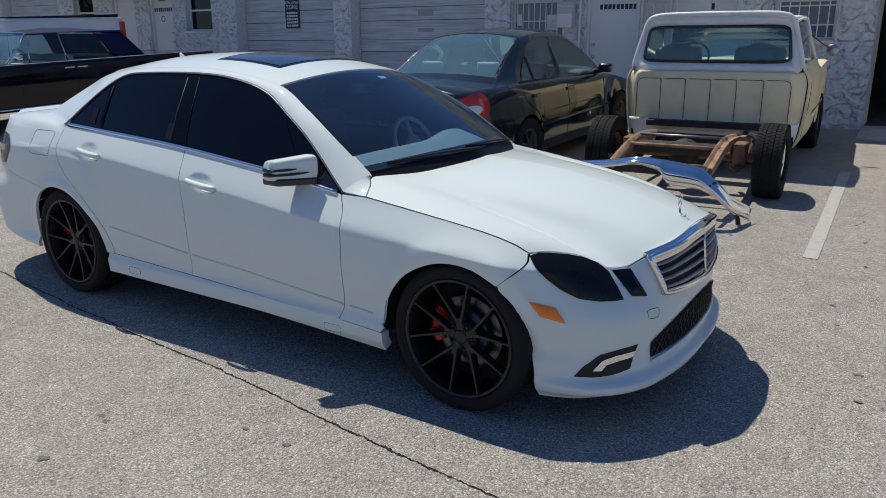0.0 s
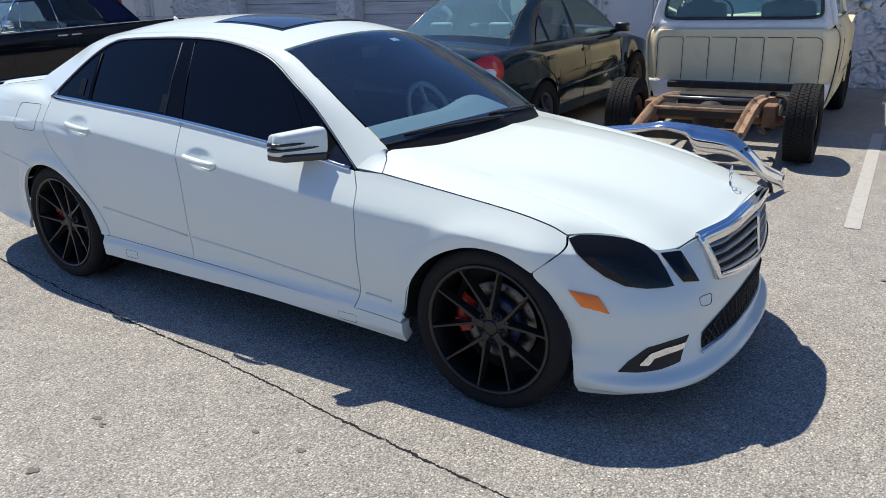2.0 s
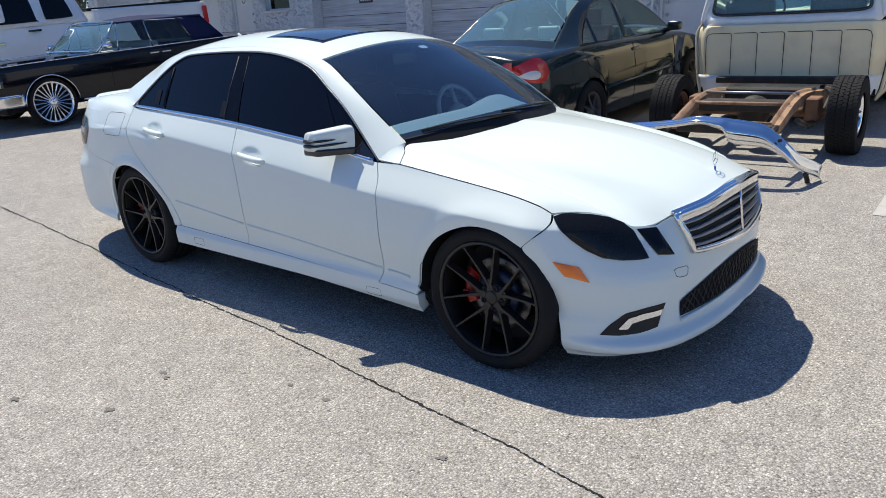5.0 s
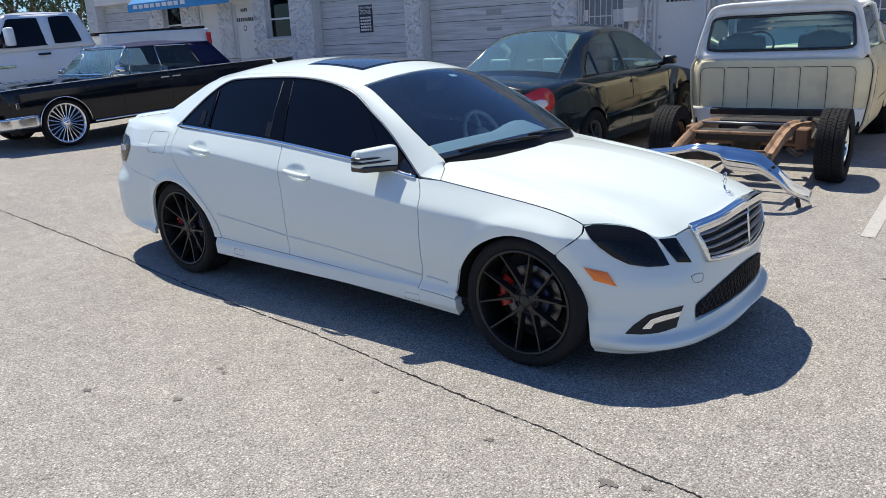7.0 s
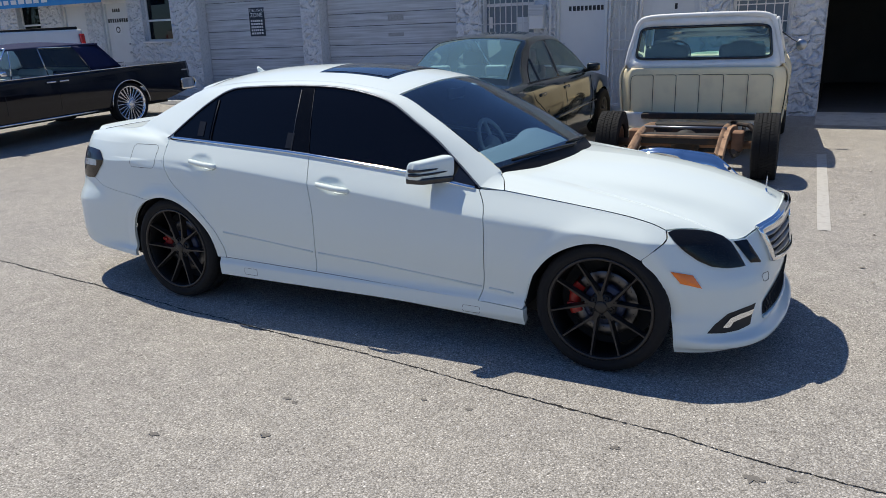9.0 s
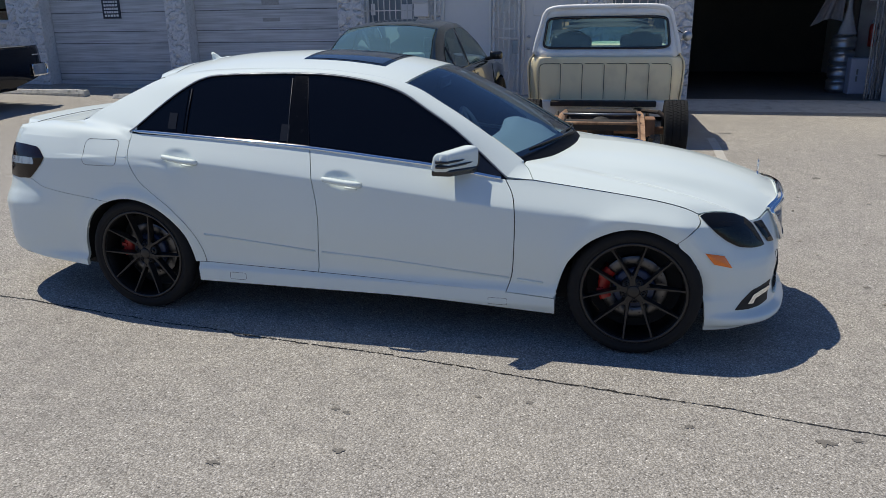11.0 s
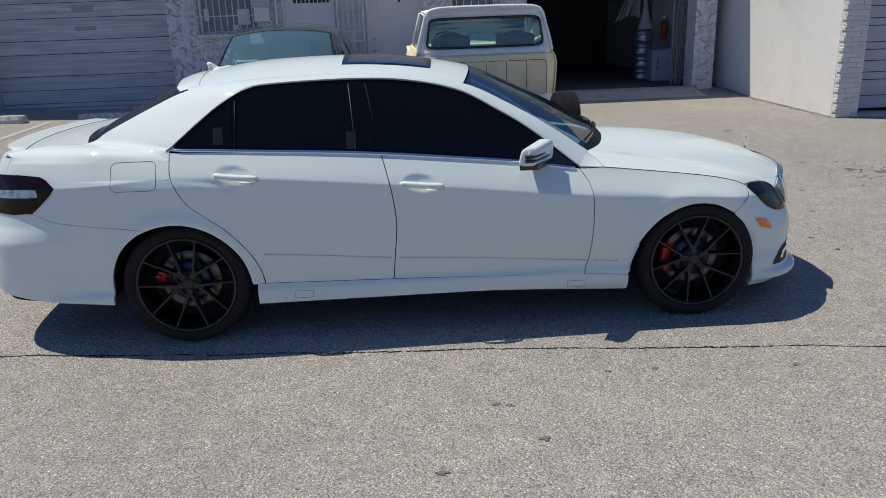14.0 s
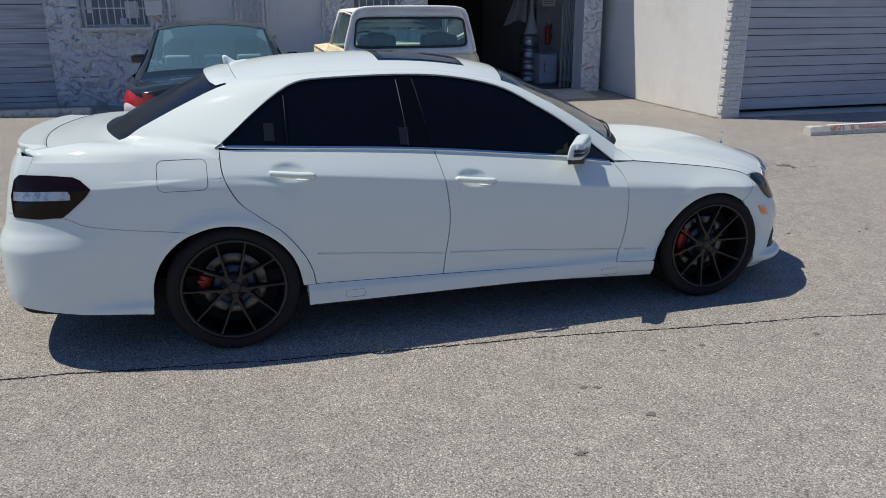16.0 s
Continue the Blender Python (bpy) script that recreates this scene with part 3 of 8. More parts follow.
def lattice_gate(x0, x1, z0, z1, y):
    g = thing("security_gate", pose(0, 0, 0), "grey ornamental steel security gate beside the door", "gate")
    for a, b, c, d in ((x0, x0 + 0.04, z0, z1), (x1 - 0.04, x1, z0, z1), (x0 + 0.04, x1 - 0.04, z0, z0 + 0.04), (x0 + 0.04, x1 - 0.04, z1 - 0.04, z1), (x0 + 0.04, x1 - 0.04, 1.36, 1.39), (x0 + 0.04, x1 - 0.04, 1.52, 1.55)):
        part("gate_frame", box(a, b, y - 0.015, y + 0.015, c, d, 0.003, 1), BARMETAL, g)
    n = 5
    for k in range(1, n):
        x = x0 + (x1 - x0) * k / n
        part("bar", box(x - 0.008, x + 0.008, y - 0.008, y + 0.008, z0 + 0.04, z1 - 0.04), BARMETAL, g)
    for k in range(n):
        xc = x0 + (x1 - x0) * (k + 0.5) / n
        for z in (0.75, 1.05, 1.75, 2.0, 2.25):
            pts = [(xc + 0.045 * math.sin(a) * (1 if a < math.pi else 0.6), y, z + 0.085 * math.cos(a)) for a in [i * math.pi / 6 for i in range(13)]]
            part("scroll", tube(pts, 0.006, 6), BARMETAL, g)
    part("lock_box", box(x1 - 0.12, x1 - 0.02, y - 0.03, y + 0.03, 1.12, 1.34, 0.005, 1), STEEL, g)
    return g


lattice_gate(-4.12, -3.64, 0.43, 2.72, FACE + 0.02)
tagged(part("wall_recess", box(-4.15, -3.62, FACE + 0.2, FACE + 0.3, 0.1, 2.75), PLASTER), "plain wall behind the open security gate", "wall", kind="structure")

meter = thing("meter_box", pose(0, 0, 0), "white metal mail box fixed to the stucco", "mail box")
part("body", box(-5.5, -5.24, FACE - 0.14, FACE + 0.02, 1.76, 2.16, 0.012, 2), DOORPAINT, meter)
part("lid", box(-5.51, -5.23, FACE - 0.155, FACE - 0.14, 1.98, 2.17, 0.006, 1), PANEL, meter)
part("pipe", tube([(-5.14, FACE - 0.03, 0.35), (-5.14, FACE - 0.03, 3.2)], 0.02, 10), PLASTER, meter)

tow = thing("tow_sign", pose(0, 0, 0), "dark tow-away sign with white lettering on the garage door", "sign")
part("plate", box(-12.22, -11.8, FACE + 0.270, FACE + 0.285, 1.82, 2.42, 0.003, 1), INKBLUE, tow)


def words(text, m, size, material, parent, name="lettering", squeeze=1.0):
    c = bpy.data.curves.new("t", "FONT")
    c.body, c.size, c.extrude, c.align_x = text, size, 0.001, "CENTER"
    tmp = new("t", c)
    dg = bpy.context.evaluated_depsgraph_get()
    me = bpy.data.meshes.new_from_object(tmp.evaluated_get(dg))
    bpy.data.objects.remove(tmp)
    me.materials.clear()
    me.materials.append(material)
    ob = new(name, me)
    ob.parent = parent
    ob.matrix_basis = m @ Matrix.Diagonal((squeeze, 1, 1, 1))
    return ob


words("TOW-AWAY", pose(-12.01, FACE + 0.268, 2.33, 90), 0.085, SIGNWHITE, tow)
words("ZONE", pose(-12.01, FACE + 0.268, 2.225, 90), 0.125, SIGNWHITE, tow)
for k in range(5):
    bars_of_text(tow, -12.18, -11.84, 1.86 + k * 0.066, 1.9 + k * 0.066, FACE + 0.269, SIGNWHITE, 5 + k % 3, 10 + k)


def awning():
    a = thing("awning", pose(0, 0, 0), "blue cloth awning with white lettering above the window", "awning")
    part("cloth", sheet(lambda u, v: (-20.3 + 4.7 * u, FACE - 0.02 - 0.75 * v + 0.01 * math.sin(u * 40), 3.45 - 0.55 * v), 40, 6), AWNING, a)
    part("valance", sheet(lambda u, v: (-20.3 + 4.7 * u, FACE - 0.77 + 0.012 * math.sin(u * 60) * v, 2.9 - 0.22 * v), 60, 4), AWNING, a)
    bars_of_text(a, -20.0, -17.4, 2.76, 2.86, FACE - 0.79, SIGNWHITE, 9, 33)
    for x in (-20.28, -15.62):
        part("arm", tube([(x, FACE, 2.95), (x, FACE - 0.76, 2.9)], 0.012, 8), STEEL, a)
    return a


awning()

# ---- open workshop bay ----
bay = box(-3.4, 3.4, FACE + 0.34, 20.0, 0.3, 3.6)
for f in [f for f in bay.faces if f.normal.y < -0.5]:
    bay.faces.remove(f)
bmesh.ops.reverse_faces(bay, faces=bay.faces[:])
tagged(part("wall_workshop", bay, INNERWALL), "inner walls of an open workshop bay, coloured dark for its shade", "wall", kind="structure")
tagged(part("workshop_floor", box(-0.8, 3.3, FACE + 0.34, 19.9, 0.2, 0.345), mat("oily_concrete", (0.10, 0.10, 0.105), 0.75, vary=0.25, scale=4, dirt=0.5, dirt_color=(0.04, 0.04, 0.042), dirt_scale=3)), "dark mottled concrete workshop floor", "floor", kind="structure")
tagged(part("workshop_sill", box(-0.8, 2.24, FACE - 0.1, FACE + 0.339, 0.2, 0.345), CONCRETE), "worn concrete sill of the workshop opening", "floor", kind="structure")
tagged(part("workshop_ramp", sheet(lambda u, v: (-0.8 + 3.04 * u, 11.45 + 0.67 * v, gz(0, 11.45) + 0.004 + 0.085 * v), 12, 6), CONCRETE), "short concrete ramp into the workshop", "ramp", kind="structure")
jamb = bmesh.new()
box(-0.86, -0.8, FACE + 0.32, FACE + 0.9, 0.3, 3.05, bm=jamb)
box(2.24, 2.7, FACE + 0.322, FACE + 0.42, 0.3, 3.05, bm=jamb)
tagged(part("door_jamb", jamb, PLASTER), "plain side faces of the workshop opening", "wall", kind="structure")


def scissor_gate():
    g = thing("folding_gate", pose(0, 0, 0), "folded grey scissor gate pushed to the opening's side", "gate")
    for k in range(8):
        x = 2.0 + 0.043 * k
        y = FACE + 0.46 + (0.04 if k % 2 else 0.0)
        part("upright", box(x - 0.009, x + 0.009, y - 0.012, y + 0.012, 0.36, 2.9), GATEGREY, g)
    for k in range(7):
        for j in range(9):
            x, z = 2.0 + 0.043 * k, 0.45 + j * 0.27
            part("lattice_bar", tube([(x, FACE + 0.45, z), (x + 0.043, FACE + 0.47, z + 0.25)], 0.006, 5), GATEGREY, g)
    return g


GATEGREY = mat("dull_grey_gate_steel", (0.22, 0.225, 0.235), 0.55, 0.3, vary=0.25, scale=20)
scissor_gate()
tagged(part("wall_partition", box(2.2, 3.3, 14.42, 14.52, 0.345, 3.5), mat("grubby_grey_wall", (0.36, 0.36, 0.37), 0.85, vary=0.12, scale=4, dirt=0.5, dirt_color=(0.16, 0.15, 0.15), dirt_scale=3)), "grubby grey partition in the workshop", "wall", kind="structure")


def pinned_notice(x, z, w, h, face, label):
    n = thing("notice", pose(x, 14.415, z), label, "notice", "notices on the partition")
    part("sheet", box(-w / 2, w / 2, -0.004, 0.0, -h / 2, h / 2), face, n)
    for k in range(4):
        bars_of_text(n, -w * 0.42, w * 0.42, h * (0.34 - 0.2 * k), h * (0.40 - 0.2 * k), -0.005, BLACKPAINT, 3 + k % 2, 60 + k)
    return n


pinned_notice(2.47, 2.02, 0.3, 0.2, SIGNWHITE, "white printed notice pinned to the partition")
pinned_notice(2.5, 2.32, 0.34, 0.28, mat("dull_red_poster", (0.16, 0.03, 0.035), 0.7, vary=0.3, scale=20), "dark red poster pinned to the partition")


def keg(z, label):
    k = thing("steel_keg", pose(1.93, 14.15, z), label, "keg", "stacked steel kegs")
    part("shell", lathe([(0.0, 0.0), (0.17, 0.0), (0.195, 0.02), (0.208, 0.05), (0.208, 0.07), (0.2, 0.08), (0.2, 0.165), (0.208, 0.175), (0.208, 0.195), (0.195, 0.225), (0.17, 0.24), (0.0, 0.24)], 40, "z"), KEGSTEEL, k, "", True)
    part("rim", lathe([(0.155, 0.236), (0.175, 0.25), (0.165, 0.25), (0.15, 0.236)], 40, "z"), GATEGREY, k, "", True)
    return k


KEGSTEEL = mat("dulled_steel", (0.40, 0.42, 0.46), 0.38, 0.9, vary=0.12, scale=18)
for level in range(4):
    keg(0.345 + 0.249 * level, "dulled steel keg in a stack on the workshop floor")
CLOTH = mat("grey_cloth", (0.42, 0.43, 0.47), 0.9, vary=0.2, scale=20, bump=0.002, bump_scale=60)
funnel = thing("hanging_cloth", pose(1.95, 14.1, 1.36), "pale cone of cloth hanging above the kegs", "cloth")
part("cone", lathe([(0.16, 0.0), (0.125, 0.12), (0.08, 0.27), (0.045, 0.42), (0.025, 0.95), (0.02, 1.5)], 20, "z"), CLOTH, funnel, smooth=True)
coat = thing("hanging_coat", pose(1.70, 14.2, 1.5), "crumpled pale work coat hanging inside the workshop", "coat")


def coat_shape(u, v):
    w = 0.16 + 0.10 * v - 0.05 * math.sin(3.0 * v)
    return ((u - 0.5) * 2 * w + 0.12 * (1 - v) - 0.08 * v, 0.05 * math.sin(9 * u + 2 * v) + 0.03 * math.sin(21 * u), 0.85 * (1 - v) + 0.12 * math.sin(2.5 * u) * v)


part("cloth", thick(sheet(coat_shape, 28, 20), 0.008), mat("dingy_coat_cloth", (0.26, 0.25, 0.27), 0.9, vary=0.25, scale=12), coat, smooth=True)
part("hanger", tube([(0.12, 0.0, 0.84), (0.12, 0.0, 1.3), (0.12, 0.0, 1.95)], 0.004, 5), GATEGREY, coat)
carton = thing("white_cabinet", pose(2.19, 13.85, 0.345), "pale lavender steel cabinet beside the kegs", "cabinet")
part("body", box(-0.2, 0.2, -0.15, 0.15, 0.0, 0.62, 0.01, 2), mat("blue_grey_cabinet_paint", (0.40, 0.43, 0.55), 0.5, vary=0.1, scale=10), carton)
part("door", box(-0.19, 0.19, -0.163, -0.152, 0.02, 0.60, 0.004, 1), mat("pale_cabinet_door", (0.52, 0.55, 0.66), 0.5, vary=0.1, scale=10), carton)
for z in (0.22, 0.34):
    part("handle", box(-0.10, -0.07, -0.172, -0.164, z, z + 0.09, 0.003, 1), GATEGREY, carton)
ext = thing("fire_extinguisher", pose(2.42, 14.3, 1.14), "red fire extinguisher hung on the workshop partition", "extinguisher")
part("cylinder", lathe([(0, 0), (0.055, 0), (0.064, 0.015), (0.064, 0.33), (0.045, 0.38), (0.018, 0.4), (0, 0.4)], 24, "z"), REDPAINT, ext, smooth=True)
part("valve", box(-0.02, 0.02, -0.05, 0.03, 0.4, 0.46, 0.006, 1), SIGNWHITE, ext)
part("hose", tube([(0, -0.05, 0.43), (0.05, -0.06, 0.4), (0.075, -0.06, 0.25), (0.065, -0.06, 0.1)], 0.008, 6), BLACKPAINT, ext)
part("bracket", box(-0.02, 0.02, 0.06, 0.12, 0.15, 0.2), STEEL, ext)
for i, (x, h) in enumerate(((2.44, 0.62), (2.52, 0.66))):
    pole = thing("long_pipe", pose(x, 13.9 - 0.1 * i, 0.345), "thin pale pipe standing on the workshop floor", "pipe", "pipes in the workshop")
    part("pipe", tube([(0, 0, 0), (0.01, 0.05, h)], 0.016, 8), PLASTER, pole)

# ---- neighbour building on the east side ----
NX, NY = 2.85, 8.61
nb = bmesh.new()
box(NX, 9.2, NY + 0.27, 20.0, 3.0, 4.5, bm=nb)
box(NX, NX + 0.25, NY + 0.12, 20.0, 0.05, 3.0, bm=nb)
box(NX + 0.006, NX + 0.31, NY + 0.008, NY + 0.12, 0.05, 2.9, bm=nb)
box(6.6, 9.2, NY + 0.12, 20.0, 0.05, 3.0, bm=nb)
box(NX, 9.2, NY + 0.005, NY + 0.27, 2.9, 4.5, bm=nb)
tagged(part("wall_east", nb, PLASTER), "white plastered side wall of the neighbouring workshop", "wall", kind="structure")
zs = [0.45, 0.67, 0.775, 0.93, 1.08, 1.18, 1.40, 1.50, 1.66, 1.81, 1.92, 2.15, 2.24, 2.5, 2.6, 2.9]
garage_door("door_8", NX + 0.315, 6.6, NY + 0.34, 0.27, zs, SHUTTER, "closed grey ribbed shutter door in shade")
tagged(part("shutter_threshold", box(NX + 0.25, 6.6, NY + 0.02, NY + 0.45, 0.05, 0.225), CONCRETE), "dark concrete threshold under the shutter", "threshold", kind="structure")


STOPSTONE = mat("stained_pale_concrete", (0.56, 0.55, 0.51), 0.92, vary=0.16, scale=25, dirt=0.9, dirt_color=(0.17, 0.16, 0.145), dirt_scale=11, bump=0.005, bump_scale=60)


def wheel_stop(x0, x1, y, label):
    s = thing("wheel_stop", pose(0, 0, 0), label, "wheel stop", "concrete wheel stops")
    z = min(gz(x0, y), gz(x1, y)) - 0.005
    n = 40
    prof = [(-0.085, 0.0), (-0.085, 0.06), (-0.055, 0.125), (0.055, 0.125), (0.085, 0.06), (0.085, 0.0)]
    bm = bmesh.new()
    rings = []
    for i in range(n + 1):
        x = x0 + (x1 - x0) * i / n
        s2 = 0.94 if i in (0, n) else 1.0
        rings.append([bm.verts.new((x + 0.006 * noise.noise((x * 8, a * 30, b * 30)), y + a * s2 + 0.008 * noise.noise((x * 6, a * 20, 1)), z + b * s2 + 0.01 * noise.noise((x * 7, 5, a * 20)))) for a, b in prof])
    for a, b in zip(rings, rings[1:]):
        for k in range(5):
            bm.faces.new((a[k], a[k + 1], b[k + 1], b[k]))
        bm.faces.new((a[5], a[0], b[0], b[5]))
    bm.faces.new(rings[0][::-1])
    bm.faces.new(rings[-1])
    bmesh.ops.recalc_face_normals(bm, faces=bm.faces[:])
    part("block", bm, STOPSTONE, s)
    return s


wheel_stop(-13.6, -11.65, 11.0, "chipped grey concrete wheel stop behind the vintage car")
wheel_stop(-11.0, -9.05, 10.95, "chipped grey concrete wheel stop before the garage door")
wheel_stop(-8.36, -6.38, 11.33, "chipped grey concrete wheel stop on the empty bay")
stop2 = wheel_stop(3.28, 5.18, 7.3, "concrete wheel stop with faded red lettering")
part("paint", box(3.63, 5.18, 7.25, 7.35, gz(4.2, 7.3) + 0.117, gz(4.2, 7.3) + 0.126), mat("worn_white_paint", (0.66, 0.64, 0.6), 0.8, vary=0.15, scale=25), stop2, "worn white paint band")
FADEDRED = mat("faded_red_paint", (0.42, 0.1, 0.09), 0.8, vary=0.3, scale=40)
for word, x in (("UNIT", 3.72), ("8", 3.965), ("PARKING", 4.30)):
    words(word, pose(x, 7.212, gz(4.2, 7.3) + 0.066, 65), 0.085, FADEDRED, stop2, squeeze=1.25)
# added wall, never in view: closes the court, bounces sun, blocks low sky
tagged(part("wall_south", box(-34, 22, -16.3, -16, -0.1, 3.6), PLASTER), "unseen pale wall added to close the court behind the camera", "wall", kind="structure")


# white painted brick corner of the neighbour's wall, in running bond
east = bpy.data.objects["wall_east"]
long_brick = part("brick", box(-0.1, 0.1, -0.05, 0.05, -0.0285, 0.0285, 0.005, 1), BRICK, east)
short_brick = part("brick", box(-0.0475, 0.0475, -0.05, 0.05, -0.0285, 0.0285, 0.005, 1), BRICK, east)
brick_rnd = random.Random(21)
first_long = first_short = True
for k in range(42):
    z = 0.1 + 0.0675 * k
    lead = NX - 0.016 if k % 2 else NX - 0.002
    pair = ((short_brick, lead + 0.0475), (long_brick, lead + 0.205)) if k % 2 else ((long_brick, lead + 0.1), (short_brick, lead + 0.2575))
    for ob, x in pair:
        m = pose(x, NY + 0.046 + brick_rnd.uniform(-0.004, 0.003), z, 0, 0, brick_rnd.uniform(-0.8, 0.8))
        if ob is long_brick and first_long:
            ob.matrix_basis, first_long = m, False
        elif ob is short_brick and first_short:
            ob.matrix_basis, first_short = m, False
        else:
            again(ob, east, m)


def litter():
    """Dry leaves and grit along the foot of the neighbour's wall and over the court beyond the cars."""
    rnd = random.Random(8)
    verts, faces = [], []
    spots = [(NX - abs(rnd.gauss(0.0, 0.05)) - 0.01, rnd.uniform(NY, 12.0)) for _ in range(420)]
    spots += [(rnd.uniform(-0.4, 4.0), rnd.uniform(3.2, 8.4)) for _ in range(150)]
    spots += [(1.75 + rnd.gauss(0, 0.35), 5.9 + rnd.gauss(0, 0.25)) for _ in range(70)]
    for x, y in spots:
        r = rnd.uniform(0.005, 0.018)
        a = rnd.uniform(0, 6.28)
        z = gz(x, y) + 0.004
        i = len(verts)
        for k in range(5):
            t = a + 2 * math.pi * k / 5
            rr = r * rnd.uniform(0.6, 1.2)
            verts.append((x + rr * math.cos(t) * 1.3, y + rr * math.sin(t) * 0.8, z + rnd.uniform(0, 0.005)))
        verts.append((x, y, z + rnd.uniform(0.003, 0.009)))
        faces += [(i + k, i + (k + 1) % 5, i + 5) for k in range(5)]
    me = bpy.data.meshes.new("leaf_litter")
    me.from_pydata(verts, [], faces)
    m = mat("dry_leaf_litter", (0.13, 0.105, 0.075), 0.9)
    nt = m.node_tree
    geo = nt.nodes.new("ShaderNodeNewGeometry")
    ramp = nt.nodes.new("ShaderNodeValToRGB")
    for e, (pos, col) in zip(ramp.color_ramp.elements, ((0.0, (0.06, 0.05, 0.04, 1)), (1.0, (0.30, 0.26, 0.21, 1)))):
        e.position, e.color = pos, col
    nt.links.new(geo.outputs["Random Per Island"], ramp.inputs[0])
    nt.links.new(ramp.outputs[0], nt.nodes["Principled BSDF"].inputs["Base Color"])
    me.materials.append(m)
    tagged(new("leaf_litter", me), "scattered dry leaves and grit on the asphalt", "litter", kind="stuff")


litter()


from mathutils.bvhtree import BVHTree

# ---- white sedan: the skin as functions of length and height ----
YC = 3.46          # the sedan's centre line
HUB_F, HUB_R, HUB_Z, TYRE_R = -1.535, -4.36, 0.342, 0.332
PLAN = [(-0.768, 0.0), (-0.773, 0.16), (-0.787, 0.3), (-0.812, 0.44), (-0.85, 0.57), (-0.925, 0.69), (-1.045, 0.79), (-1.215, 0.862), (-1.45, 0.898), (-1.8, 0.912), (-2.4, 0.92), (-3.2, 0.925), (-4.0, 0.925), (-4.5, 0.922), (-4.85, 0.91), (-5.08, 0.893), (-5.26, 0.853), (-5.385, 0.762), (-5.452, 0.58), (-5.485, 0.3), (-5.492, 0.0)]
RING = spline([(x, s, 0) for x, s in PLAN], 800)
RLEN = sum((b - a).length for a, b in zip(RING, RING[1:]))
NOSE = sum((b - a).length for a, b in zip(RING, RING[1:]) if a.x > -1.344)  # nose to the front seam
SEAM = 1.206
QLEN = RLEN - NOSE + SEAM
BELT = curve1([(-5.3, 1.12), (-4.9, 1.11), (-4.36, 1.087), (-3.838, 1.058), (-3.371, 1.029), (-2.813, 0.975), (-2.539, 0.945), (-2.23, 0.895), (-1.7, 0.84), (-1.2, 0.77)])
CREASE = curve1([(-5.3, 0.92), (-5.0, 0.925), (-4.75, 0.932), (-4.45, 0.952), (-4.1, 0.943), (-3.2, 0.868), (-2.85, 0.834), (-2.2, 0.762), (-1.6, 0.72), (-1.2, 0.69)])
# inset of the side against height, measured at a belt of 1.04
SECTION = curve1([(0.15, 0.06), (0.2, 0.045), (0.25, 0.02), (0.31, 0.02), (0.335, 0.034), (0.36, 0.04), (0.45, 0.028), (0.58, 0.008), (0.7, 0.0), (0.80, 0.001), (0.86, 0.0032), (0.882, 0.0045), (0.890, 0.0082), (0.92, 0.0245), (1.0, 0.075), (1.04, 0.1), (1.1, 0.128), (1.2, 0.178), (1.32, 0.245), (1.42, 0.315), (1.5, 0.38)])
LEAN_F = curve1([(0.1, 0.06), (0.16, 0.02), (0.19, -0.045), (0.215, -0.05), (0.25, -0.005), (0.33, 0.008), (0.46, 0.0), (0.5, 0.008), (0.55, 0.03), (0.62, 0.066), (0.69, 0.108), (0.77, 0.17), (0.85, 0.24)])
LEAN_R = curve1([(0.15, 0.12), (0.22, 0.05), (0.3, 0.02), (0.45, 0.0), (0.62, 0.0), (0.68, 0.02), (0.72, 0.04), (0.85, 0.07), (0.97, 0.10), (1.06, 0.14), (1.15, 0.2)])


def ring_at(q):
    r = q * NOSE / SEAM if q < SEAM else q - SEAM + NOSE
    f = min(max(r, 0.0), RLEN) / RLEN * (len(RING) - 1)
    i = min(int(f), len(RING) - 2)
    p = RING[i].lerp(RING[i + 1], f - i)
    d = RING[min(i + 2, len(RING) - 1)] - RING[max(i - 1, 0)]
    n = Vector((-d.y, d.x, 0)).normalized() * -1.0
    return p, n


def q_of_x(x):
    lo, hi = 0, len(RING) - 1
    while hi - lo > 1:
        mid = (lo + hi) // 2
        if RING[mid].x > x:
            lo = mid
        else:
            hi = mid
    a, b = RING[lo], RING[hi]
    t = (x - a.x) / (b.x - a.x) if abs(b.x - a.x) > 1e-9 else 0
    r = (lo + t) / (len(RING) - 1) * RLEN
    return r * SEAM / NOSE if r < NOSE else r - NOSE + SEAM


def smooth(a, b, v):
    t = min(max((v - a) / (b - a), 0.0), 1.0)
    return t * t * (3 - 2 * t)


HAUNCH = curve1([(0.45, -3.96), (0.6, -3.92), (0.74, -3.90), (0.85, -3.935), (0.91, -4.04), (0.935, -4.2), (0.95, -4.5)])
GRIPS = ((-4.01, 0.945), (-3.052, 0.858))  # door handles


